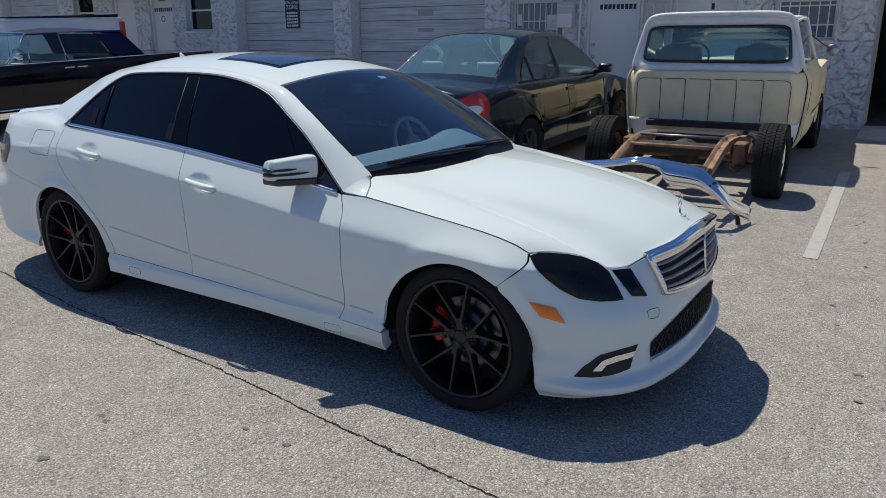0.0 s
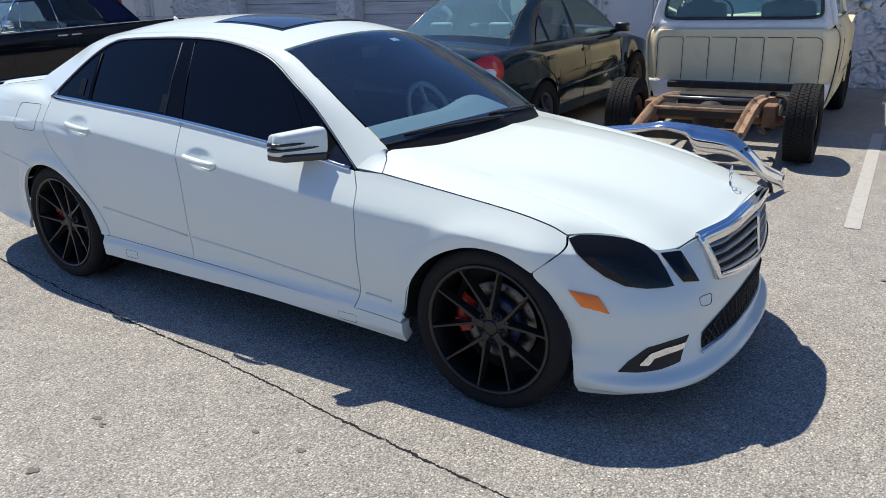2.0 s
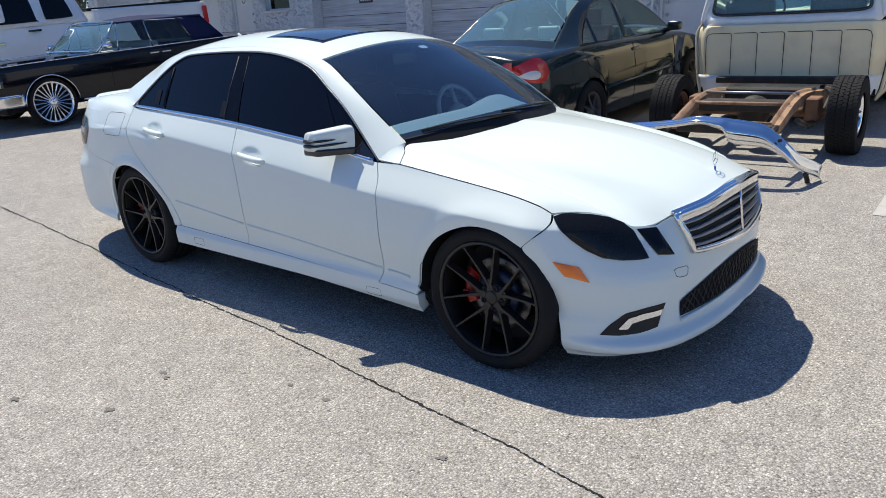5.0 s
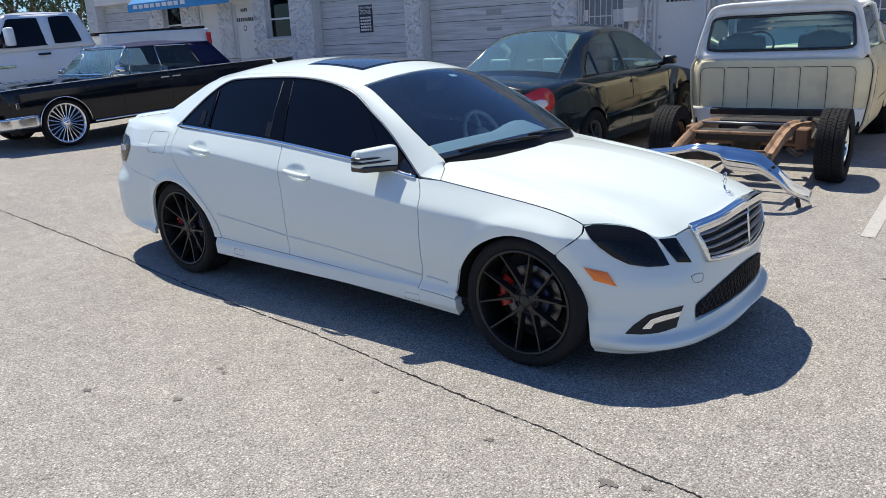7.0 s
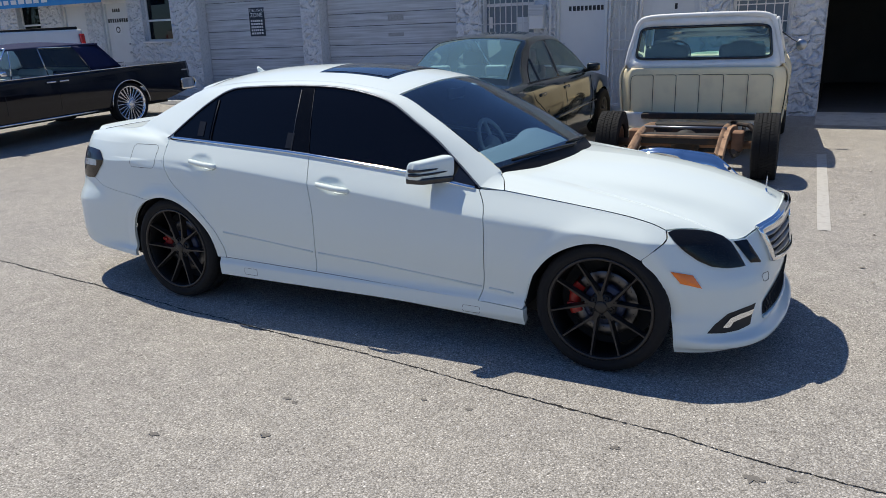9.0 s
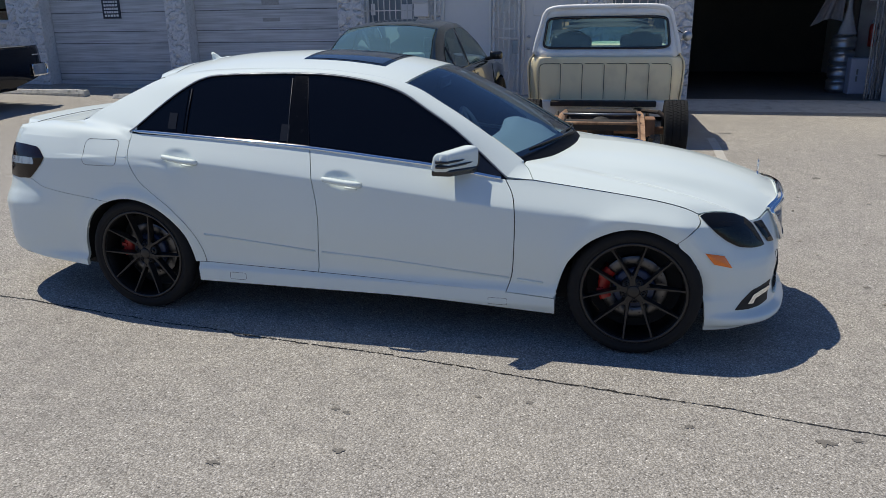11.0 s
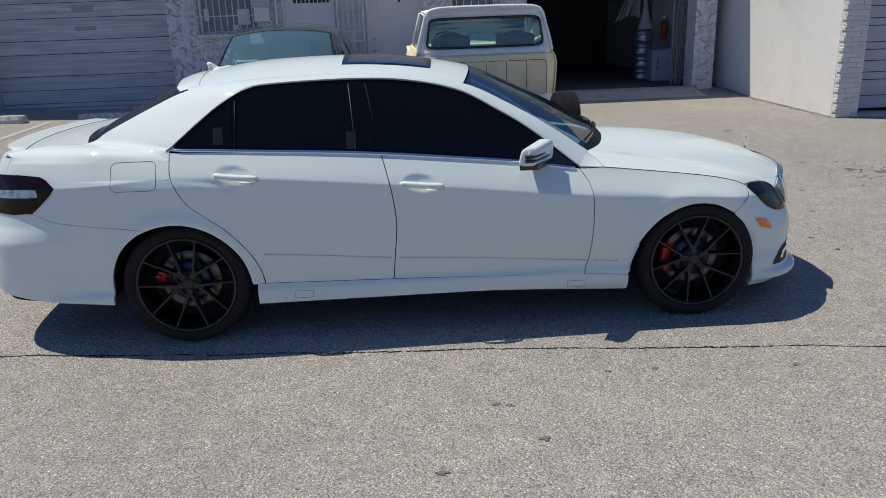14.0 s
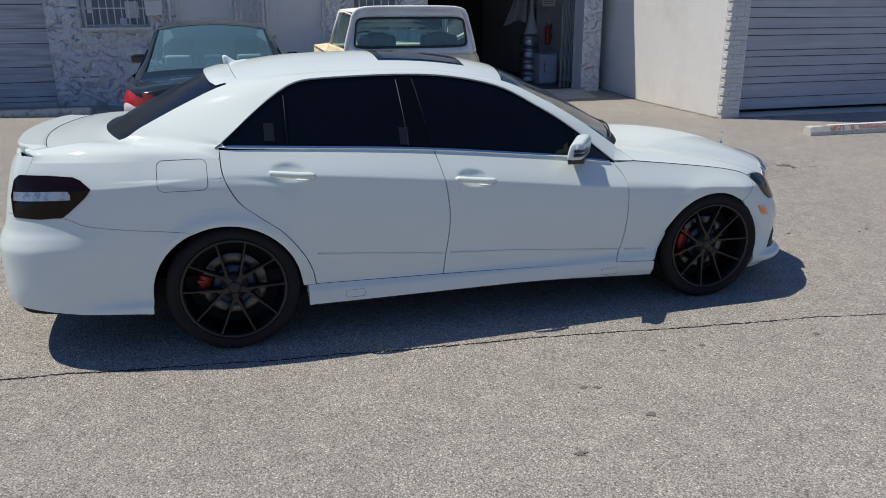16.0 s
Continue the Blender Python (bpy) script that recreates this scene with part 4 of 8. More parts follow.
def skin(q, z, lift=0.0, bowls=False):
    """A point of the lower body: q metres round the plan from the nose, z up; lift: outward."""
    p, n = ring_at(q)
    wf = smooth(-1.36, -0.88, p.x)
    wr = smooth(4.75, 5.32, -p.x)
    edge, belt = CREASE(p.x), BELT(p.x)
    if z <= 0.35:
        level = z
    elif z <= edge:
        level = 0.35 + (z - 0.35) * 0.537 / (edge - 0.35)
    elif z <= belt:
        level = 0.887 + (z - edge) * 0.153 / (belt - edge)
    else:
        level = 1.04 + z - belt
    side = SECTION(level)
    lean = LEAN_F(z)
    if z > 0.46:
        lean += (0.12 * (z - 0.46) - lean) * (1 - smooth(0.36, 0.62, q))  # the grille stands upright
    inset = side * (1 - wf) * (1 - wr) + lean * wf + LEAN_R(z) * wr
    for hx in (HUB_F, HUB_R):
        r = math.hypot(p.x - hx, z - HUB_Z)
        if z < 0.8:
            inset -= (0.010 if hx == HUB_F else 0.016) * math.exp(-((r - 0.385) / 0.045) ** 2) * smooth(0.2, 0.42, z)
    if 0.45 < z < 0.95 and -5.2 < p.x < -3.85:
        inset -= 0.013 * smooth(0.0, 0.17, HAUNCH(z) - p.x) * smooth(0.47, 0.66, z) * smooth(4.0, 4.5, 8.9 + p.x) * smooth(0.958 + 0.03 * smooth(4.4, 4.9, -p.x), 0.893 + 0.05 * smooth(4.4, 4.9, -p.x), z)
    if bowls:
        for gx, gz in GRIPS:
            a = ((p.x - gx + 0.012) / 0.095) ** 2 + ((z - gz - 0.004 + 0.12 * (p.x - gx)) / 0.045) ** 2
            if a < 1:
                inset += 0.015 * (1 - a) ** 0.9
    m = n * (lift - inset)
    return Vector((p.x + m.x, -(p.y + m.y), z))


def side_s(x, z):
    return -skin(q_of_x(x), z).y


# wheel arch rims
def arch(hx, a0, a1, n, r=0.372, lift=0.0):
    return [(hx + (r + lift) * math.cos(radians(a0 + (a1 - a0) * k / (n - 1))), HUB_Z + 0.005 + (r + lift) * math.sin(radians(a0 + (a1 - a0) * k / (n - 1)))) for k in range(n)]


# ---- patches ----
def resample(c, n):
    return even([Vector((*p, 0)) if len(p) == 2 else Vector(p) for p in c], n)


def coons(bottom, top, left, right, nu, nv):
    """Grid of points filling four boundary curves; bottom and top run the same way, left and right both run up."""
    b, t = resample(bottom, nu + 1), resample(top, nu + 1)
    l, r = resample(left, nv + 1), resample(right, nv + 1)
    g = []
    for i in range(nu + 1):
        u = i / nu
        row = []
        for j in range(nv + 1):
            v = j / nv
            p = b[i] * (1 - v) + t[i] * v + l[j] * (1 - u) + r[j] * u
            p = p - (b[0] * (1 - u) * (1 - v) + b[nu] * u * (1 - v) + t[0] * (1 - u) * v + t[nu] * u * v)
            row.append(p)
        g.append(row)
    return g


def grid_bm(g, bm=None, flip=False):
    own = bmesh.new()
    vs = [[own.verts.new(p) for p in row] for row in g]
    for i in range(len(vs) - 1):
        for j in range(len(vs[0]) - 1):
            q = (vs[i][j], vs[i + 1][j], vs[i + 1][j + 1], vs[i][j + 1])
            own.faces.new(q[::-1] if flip else q)
    return add(bm, own)


def mirrored(bm):
    """A copy on the far side."""
    own = bm.copy()
    for v in own.verts:
        v.co.y = -v.co.y
    bmesh.ops.reverse_faces(own, faces=own.faces[:])
    return own


def outward(bm):
    """Turns an open skin so that it faces away from the middle of the car."""
    bm.normal_update()
    c = Vector((-3.1, 0, 0.6))
    score = sum((f.calc_center_median() - c).dot(f.normal) * f.calc_area() for f in bm.faces)
    if score < 0:
        bmesh.ops.reverse_faces(bm, faces=bm.faces[:])
    return bm


def skinned(g, lift=0.0, bowls=False):
    return [[skin(p.x, p.y, lift, bowls) for p in row] for row in g]


def xz(points):
    return [(q_of_x(x), z) for x, z in points]


def soft(points, n=40):
    return [(p.x, p.y) for p in spline([(a, b, 0) for a, b in points], n)]


def pressed(bm, depth=0.014, round_edge=0.004):
    """A panel: the open skin with its rim turned in."""
    outward(bm)
    rim = [e for e in bm.edges if e.is_boundary]
    bm.normal_update()
    norms = {v: v.normal.copy() for e in rim for v in e.verts}
    for e in rim:
        e.smooth = False
    r = bmesh.ops.extrude_edge_only(bm, edges=rim)
    new_verts = [v for v in r["geom"] if isinstance(v, bmesh.types.BMVert)]
    for v in new_verts:
        near = min(norms, key=lambda o: (o.co - v.co).length_squared) if len(norms) < 60 else None
        n = None
        for e in v.link_edges:
            o = e.other_vert(v)
            if o in norms and (o.co - v.co).length < 1e-6:
                n = norms[o]
        if n is None and near is not None:
            n = norms[near]
        if n is not None:
            v.co -= n * depth
    return bm


PAINT = mat("white_car_paint", (0.70, 0.775, 0.752), 0.6, coat=0.75, spec=0.2, vary=0.012, scale=2.0)
TRIMBLACK = mat("gloss_black_trim", (0.012, 0.012, 0.014), 0.18, coat=0.4, vary=0.2, scale=6)
RUBBER = mat("black_rubber", (0.013, 0.013, 0.0135), 0.8, spec=0.25, vary=0.2, scale=30, bump=0.001, bump_scale=140)
SASH = mat("blue_black_sash", (0.007, 0.010, 0.019), 0.6, spec=0.2, vary=0.2, scale=30)
UNDER = mat("dark_underbody", (0.012, 0.012, 0.012), 0.9, vary=0.3, scale=10)
TINT = mat("dark_tinted_glass", (0.003, 0.0035, 0.006), 0.03, coat=0.0, spec=0.27, vary=0.1, scale=3)
BACKGLASS = mat("black_rear_glass", (0.004, 0.0042, 0.005), 0.16, spec=0.15, vary=0.25, scale=5)
SCREEN = glass("windscreen_glass", (0.36, 0.62, 0.97), 0.70, film=0.012, ior=2.2)
SMOKED = glass("smoked_lamp_glass", (0.19, 0.20, 0.22), 0.5, film=0.05, ior=1.42)
AMBER = mat("amber_reflector", (0.95, 0.21, 0.010), 0.22, coat=0.6, vary=0.06, scale=60)
REDLENS = mat("dark_red_lens", (0.009, 0.0022, 0.0022), 0.12, spec=0.25, coat=0.0, vary=0.2, scale=20)
SILVER = mat("bright_reflector", (0.75, 0.77, 0.8), 0.15, 1.0, vary=0.1, scale=40)
RIMBLACK = mat("satin_black_wheel", (0.020, 0.018, 0.017), 0.33, 0.0, spec=0.4, vary=0.2, scale=12)
DISC = mat("brake_disc_steel", (0.11, 0.11, 0.115), 0.33, 1.0, vary=0.2, scale=50)
CALIPER = mat("red_caliper_paint", (0.33, 0.014, 0.011), 0.35, vary=0.15, scale=20)
DASH = mat("grey_dashboard", (0.42, 0.46, 0.44), 0.7, vary=0.06, scale=20, bump=0.001, bump_scale=200)
SEAT = mat("dark_grey_leather", (0.07, 0.07, 0.075), 0.5, vary=0.12, scale=15, bump=0.001, bump_scale=120)
MESHGRILLE = mat("black_honeycomb", (0.008, 0.008, 0.008), 0.6, vary=0.2, scale=30)

sedan = thing("white_sedan", pose(0, YC, 0), "white four-door sedan with black wheels and tinted windows", "car")


def both(name, bm, material, label="", smooth=True, parent=None):
    """The part and its twin on the far side."""
    other = mirrored(bm)
    a = part(name, bm, material, parent or sedan, label, smooth)
    b = part(name, other, material, parent or sedan, label, smooth)
    return a, b


def panel(name, bottom, top, left, right, nu, nv, material=PAINT, label="", depth=0.014, lift=0.0, bowls=False):
    bm = outward(grid_bm(skinned(coons(bottom, top, left, right, nu, nv), lift, bowls)))
    return both(name, pressed(bm, depth), material, label)


G = 0.0025  # half a shut line
SILL_TOP = curve1([(-3.97, 0.349), (-2.825, 0.326), (-2.17, 0.303), (-1.92, 0.287)])
SILL_LOW = curve1([(-3.97, 0.24), (-2.83, 0.243), (-1.92, 0.195)])
BSEAM = [(-3.229, 0.338), (-3.218, 0.448), (-3.199, 0.659), (-3.219, 0.843), (-3.262, 1.02)]
FSEAM = [(-2.176, 0.303), (-2.144, 0.426), (-2.133, 0.671), (-2.147, 0.802), (-2.195, 0.885)]
RSEAM = [(-3.924, 0.351), (-3.939, 0.433), (-3.986, 0.536), (-4.076, 0.657), (-4.19, 0.748), (-4.27, 0.815), (-4.32, 0.9), (-4.346, 0.975), (-4.352, 1.07)]
HOODLINE = curve1([(-2.06, 0.888), (-1.7, 0.843), (-1.45, 0.806), (-1.3, 0.772), (-1.235, 0.746)])


def shift(points, dx):
    return [(x + dx, z) for x, z in points]


def run(f, x0, x1, n=30, dz=0.0):
    return [(x0 + (x1 - x0) * k / n, f(x0 + (x1 - x0) * k / n) + dz) for k in range(n + 1)]


# doors below the glass
panel("front_door", xz(run(SILL_TOP, -3.229 + G, -2.176 - G, dz=0.004)), xz(run(BELT, -3.262 + G, -2.195 - G, dz=-0.01)), xz(shift(soft(BSEAM), G)), xz(shift(soft(FSEAM), -G)), 100, 80, bowls=True)
panel("rear_door", xz(run(SILL_TOP, -3.924 + G, -3.229 - G, dz=0.004)), xz(run(BELT, -4.352 + G, -3.262 - G, dz=-0.01)), xz(shift(soft(RSEAM), G)), xz(shift(soft(BSEAM), -G)), 100, 80, bowls=True)
# front wing
ARCH_F = soft([(-1.929, 0.262), (-1.902, 0.40), (-1.866, 0.489), (-1.778, 0.594), (-1.666, 0.656), (-1.56, 0.678), (-1.45, 0.664), (-1.344, 0.613)], 50)
wing_bottom = [(-2.176 + G, 0.303)] + run(SILL_TOP, -2.15, -1.93, 8, 0.004) + [(x, z) for x, z in ARCH_F if z > 0.31]
wing_top = run(HOODLINE, -2.19, -1.236, 40, -0.004)
panel("front_wing", xz(wing_bottom), xz(wing_top), xz(shift(soft(FSEAM), G)), [(q_of_x(wing_bottom[-1][0]), wing_bottom[-1][1]), (1.144, 0.665), (1.092, 0.71), (q_of_x(-1.236), HOODLINE(-1.236) - 0.004)], 70, 30)
# sill
panel("side_skirt", xz(run(SILL_LOW, -3.965, -1.925)), xz(run(SILL_TOP, -3.965, -1.925, dz=0.0)), xz([(-3.965, 0.24), (-3.965, 0.349)]), xz([(-1.925, 0.195), (-1.925, 0.287)]), 60, 10, label="white side skirt", depth=0.05)
# rear quarter
TAIL_SEAM = soft([(-5.36, 0.799), (-5.2, 0.789), (-5.08, 0.784), (-4.985, 0.747), (-4.8, 0.7205), (-4.6, 0.700), (-4.49, 0.690)], 80)
# bumpers, both halves in one shell


def wrap(name, half, label=""):
    """half: grid whose first or last column lies on the centre line."""
    bm = outward(grid_bm(half))
    bm = add(bm, mirrored(bm))
    bmesh.ops.remove_doubles(bm, verts=bm.verts[:], dist=0.0008)
    return part(name, pressed(outward(bm), 0.02), PAINT, sedan, label, True)


fb_top = [(0.0, 0.765), (0.2, 0.752), (0.45, 0.71), (0.57, 0.672), (0.70, 0.678), (0.755, 0.703), (0.83, 0.727), (0.92, 0.741), (1.0, 0.746), (1.05, 0.7455), (1.086, 0.741)]
fb_low = [(0.0, 0.215), (0.3, 0.19), (0.55, 0.158), (0.87, 0.145), (1.02, 0.147)]
fb_side = [(1.02, 0.147), (1.035, 0.2), (1.045, 0.3), (1.075, 0.43), (1.13, 0.54), (1.206, 0.612)]
right_edge = fb_side[:-1] + [(1.2, 0.612), (1.14, 0.665), (1.088, 0.708), (1.086, 0.741)]
wrap("front_bumper", skinned(coons(fb_low, fb_top, [(0.0, 0.215), (0.0, 0.765)], soft(right_edge, 60), 70, 60)), "white front bumper")
rb_low = [(q_of_x(-4.735), 0.275), (q_of_x(-5.06), 0.30), (q_of_x(-5.25), 0.33), (q_of_x(-5.43), 0.365), (QLEN, 0.37)]
rb_top = [(q_of_x(x), z - 0.0012) for x, z in TAIL_SEAM[::-1]] + [(QLEN, 0.7978)]
rb_arch = [(x, z) for x, z in arch(HUB_R, 184, 112, 30, 0.369)]
wrap("rear_bumper", skinned(coons(rb_low, rb_top, xz([(-4.735, 0.275), (-4.735, 0.31)] + [(x, z) for x, z in rb_arch if 0.33 < z < 0.682] + [(-4.49, 0.6888)]), [(QLEN, 0.37), (QLEN, 0.7978)], 70, 40)), "white rear bumper")
wrap("boot_rear", skinned(coons([(q_of_x(-5.363), 0.8005), (QLEN, 0.8005)], [(q_of_x(-5.2475), 1.0655), (QLEN, 1.08)], [(q_of_x(-5.3612), 0.8005), (q_of_x(-5.297), 0.95), (q_of_x(-5.2468), 1.0655)], [(QLEN, 0.8005), (QLEN, 1.08)], 24, 16)), "white rear face of the boot lid")

# ---- upper body ----
GLASS_TOP = [(-2.19, 0.897), (-2.446, 1.1), (-2.627, 1.213), (-2.829, 1.318), (-3.1, 1.378), (-3.399, 1.398), (-3.819, 1.391), (-3.965, 1.37), (-4.088, 1.305), (-4.206, 1.217), (-4.327, 1.117), (-4.37, 1.086), (-4.75, 1.1), (-5.245, 1.066)]
CANT = [(-2.125, 0.695, 0.962), (-2.36, 0.672, 1.12), (-2.56, 0.627, 1.235), (-2.78, 0.575, 1.338), (-3.08, 0.563, 1.395), (-3.4, 0.558, 1.418), (-3.85, 0.553, 1.413), (-4.08, 0.55, 1.396), (-4.29, 0.55, 1.362), (-4.48, 0.575, 1.285), (-4.71, 0.625, 1.174), (-4.82, 0.65, 1.116), (-5.02, 0.67, 1.112), (-5.235, 0.695, 1.085)]
CREST = [(-1.90, 1.01), (-2.22, 1.185), (-2.45, 1.295), (-2.70, 1.402), (-3.05, 1.468), (-3.4, 1.494), (-3.85, 1.488), (-4.1, 1.466), (-4.34, 1.420), (-4.56, 1.328), (-4.82, 1.196), (-4.95, 1.131), (-5.12, 1.116), (-5.325, 1.094)]


def through_points(pts):
    p = [Vector(q) for q in pts]

    def f(k):
        i = min(max(int(k), 0), len(p) - 2)
        t = k - i
        a = p[i - 1] if i > 0 else p[0] * 2 - p[1]
        b, c = p[i], p[i + 1]
        e = p[i + 2] if i < len(p) - 2 else p[-1] * 2 - p[-2]
        return 0.5 * ((2 * b) + (c - a) * t + (2 * a - 5 * b + 4 * c - e) * t * t + (3 * b - a - 3 * c + e) * t**3)
    return f


g_curve = through_points([tuple(skin(q_of_x(x), z)) for x, z in GLASS_TOP])
t_curve = through_points([(x, -s, z) for x, s, z in CANT])
m_curve = through_points([(x, 0, z) for x, z in CREST])


def crown(k, w, lift=0.0):
    """The top of the car: k along its length, w from -1 (near side) to 1."""
    t, m = t_curve(k), m_curve(k)
    a = abs(w)
    return Vector((t.x + (m.x - t.x) * (1 - a**2), -t.y * w, t.z + (m.z - t.z) * (1 - a**2.1) + lift))


def rail(k, v):
    a, b = g_curve(k), t_curve(k)
    mid = (a + b) / 2
    wide = (b - a).length
    out = Vector((0, -0.55, 0.83)) * (0.006 + 0.09 * min(wide, 0.25))
    c = mid + out
    return a * (1 - v) ** 2 + c * 2 * v * (1 - v) + b * v**2


def strip(f, k0, k1, nk, nv, v0=0.0, v1=1.0):
    return [[f(k0 + (k1 - k0) * i / nk, v0 + (v1 - v0) * j / nv) for j in range(nv + 1)] for i in range(nk + 1)]


hood_rear = [tuple(p) for p in spline([tuple(skin(q_of_x(-2.055), HOODLINE(-2.055))), (-2.09, -0.735, 0.925), (-2.118, -0.675, 0.951), (-2.052, -0.46, 0.962), (-1.985, -0.26, 0.974), (-1.945, 0, 0.986)], 60)]
edge_run = [(x - 0.005, y - 0.001, z + 0.001) for x, y, z in hood_rear if y < -0.68]
corner = coons([tuple(skin(q_of_x(x), z)) for x, z in run(HOODLINE, -2.19, -2.06, 6, -0.002)][:-1] + edge_run[:1], [tuple(t_curve(0)), edge_run[-1]], [tuple(rail(0, v / 8)) for v in range(9)], edge_run, 8, 10)
both("scuttle_corner", pressed(outward(grid_bm(corner)), 0.02), PAINT)


def quarter_skin():
    """Rear quarter, rear pillar and roof rail: one pressing."""
    nv, nr = 96, 10
    edge = shift(soft(RSEAM[:-1] + [(-4.352, 1.097)], 60), -G)[::-1]
    low_tail = curve1([(x, z + 0.0012) for x, z in TAIL_SEAM[::4]] + [(-4.489, 0.6915)])
    high = curve1([(-5.245, 1.066), (-5.0, 1.084), (-4.75, 1.1), (-4.5, 1.095), (-4.4, 1.091), edge[0]])
    radius = 0.366

    def low(x):
        if x < -4.49:
            return low_tail(x)
        h = radius**2 - (x - HUB_R) ** 2
        return max(0.351, HUB_Z + 0.005 + math.sqrt(h)) if h > 0 else 0.351
    tail = [-5.36 + (edge[0][0] + 5.36) * i / 84 for i in range(84)]
    rows = []
    for x in tail:
        xt = x + 0.115 * (1 - smooth(0.0, 0.6, x + 5.36))
        rows.append([skin(q_of_x(x + (xt - x) * j / nv), low(x) + (high(xt) - low(x)) * j / nv) for j in range(nv + 1)])
    n_tail = len(rows) + 1
    for x, z in edge:
        zl = min(low(x), z - 0.0005)
        rows.append([skin(q_of_x(x), zl + (z - zl) * j / nv) for j in range(nv + 1)])
    rails, last = [], 11.0
    for col in rows[:n_tail]:
        lo, hi = 10.4, 13.0
        for _ in range(40):
            k = (lo + hi) / 2
            if g_curve(k).x > col[-1].x:
                lo = k
            else:
                hi = k
        d = g_curve(k) - col[-1]
        for j, p in enumerate(col):
            p += d * smooth(0.88, 1.0, j / nv)
        rails.append([col[-1].copy()] + [rail(k, v / nr) for v in range(1, nr + 1)])
        last = k
    bm = outward(grid_bm(rows))
    bm = add(bm, outward(grid_bm(rails)))
    bm = add(bm, outward(grid_bm(strip(rail, 0, last, 130, nr))))
    bmesh.ops.remove_doubles(bm, verts=bm.verts[:], dist=0.0004)
    upper = [v for v in bm.verts if v.co.z > 1.04 and v.co.x < -3.6 and not v.is_boundary]
    for _ in range(140):
        bmesh.ops.smooth_vert(bm, verts=[v for v in upper if v.co.x < -4.22], factor=0.5, use_axis_x=True, use_axis_y=True, use_axis_z=True)
    for _ in range(25):
        bmesh.ops.smooth_vert(bm, verts=upper, factor=0.5, use_axis_x=True, use_axis_y=True, use_axis_z=True)
    bmesh.ops.recalc_face_normals(bm, faces=bm.faces[:])
    return outward(bm)


quarter_near = quarter_skin()
QUARTER = BVHTree.FromBMesh(quarter_near)
both("rear_quarter", pressed(quarter_near, 0.01), PAINT)


def on_quarter(x, z, lift=0.0):
    """A point on the finished rear quarter."""
    hit = QUARTER.ray_cast(Vector((x, -2.0, z)), Vector((0, 1, 0)))[0]
    return (hit if hit is not None else skin(q_of_x(x), z)) - Vector((0, lift, 0))


part("roof", pressed(outward(grid_bm(strip(crown, 3.06, 8.0, 60, 40, -1.0, 1.0))), 0.012), PAINT, sedan, "", True)
part("windscreen", outward(grid_bm(strip(lambda k, w: crown(k, w, -0.004), 0.115, 3.03, 40, 40, -0.985, 0.985))), SCREEN, sedan, "blue-tinted windscreen", True).visible_shadow = False
part("rear_window", outward(grid_bm(strip(lambda k, w: crown(k, w, -0.004), 8.02, 11.0, 30, 30, -0.985, 0.985))), BACKGLASS, sedan, "black tinted rear window", True)
part("boot_lid", pressed(outward(grid_bm(strip(crown, 11.02, 13.0, 30, 40, -0.992, 0.992))), 0.012), PAINT, sedan, "", True)
ROOFGLASS = mat("sunroof_glass", (0.025, 0.034, 0.046), 0.06, spec=0.75, vary=0.15, scale=4)
sunroof = part("sunroof", pressed(outward(grid_bm(strip(lambda k, w: crown(k, w, 0.0015), 3.70, 5.15, 20, 24, -0.71, 0.71))), 0.008), BACKGLASS, sedan, "tinted sunroof glass in a black frame", True)
part("pane", outward(grid_bm(strip(lambda k, w: crown(k, w, 0.0035), 3.78, 5.07, 20, 24, -0.66, 0.66))), ROOFGLASS, sunroof, "tinted sunroof glass", True)


def roof_lip(u, v):
    """Small spoiler over the rear window."""
    w = -0.93 + 1.86 * u
    end = 1 - smooth(0.86, 1.0, abs(2 * u - 1))
    a = crown(7.7, w, -0.003)
    b = crown(8.26, w) + Vector((-0.022 * end, 0, 0.001 + 0.005 * end))
    c = crown(8.2, w, -0.006)
    if v < 0.75:
        t = v / 0.75
        return a.lerp(b, t) + Vector((0, 0, 0.007 * end * math.sin(math.pi * t)))
    return b.lerp(c, (v - 0.75) / 0.25)


part("roof_spoiler", outward(sheet(roof_lip, 60, 14)), PAINT, sedan, "white roof spoiler lip", True)
part("roof_seam", tube([crown(7.72, -0.92 + 1.84 * i / 40, 0.0005) for i in range(41)], 0.0012, 5), SASH, sedan, "thin dark seam before the roof spoiler")


def tail_lip(u, v):
    w = -0.975 + 1.95 * u
    end = 1 - smooth(0.9, 1.0, abs(2 * u - 1))
    back = 0.06 * smooth(0.72, 1.0, abs(2 * u - 1)) ** 2
    a = crown(12.55, w, -0.004)
    b = crown(13.0, w) + Vector((back - 0.03, 0, 0.004 + 0.019 * end))
    c = crown(13.0, w) + Vector((back - 0.010, 0, -0.045))
    e = crown(12.75, w, -0.045)
    if v < 0.6:
        t = v / 0.6
        return a.lerp(b, t) + Vector((0, 0, 0.006 * smooth(0.0, 0.12, t) * (1 - t)))
    if v < 0.8:
        t = (v - 0.6) / 0.2
        return b.lerp(c, t) + Vector((-0.008 * math.sin(math.pi * t), 0, 0))
    return c.lerp(e, (v - 0.8) / 0.2)


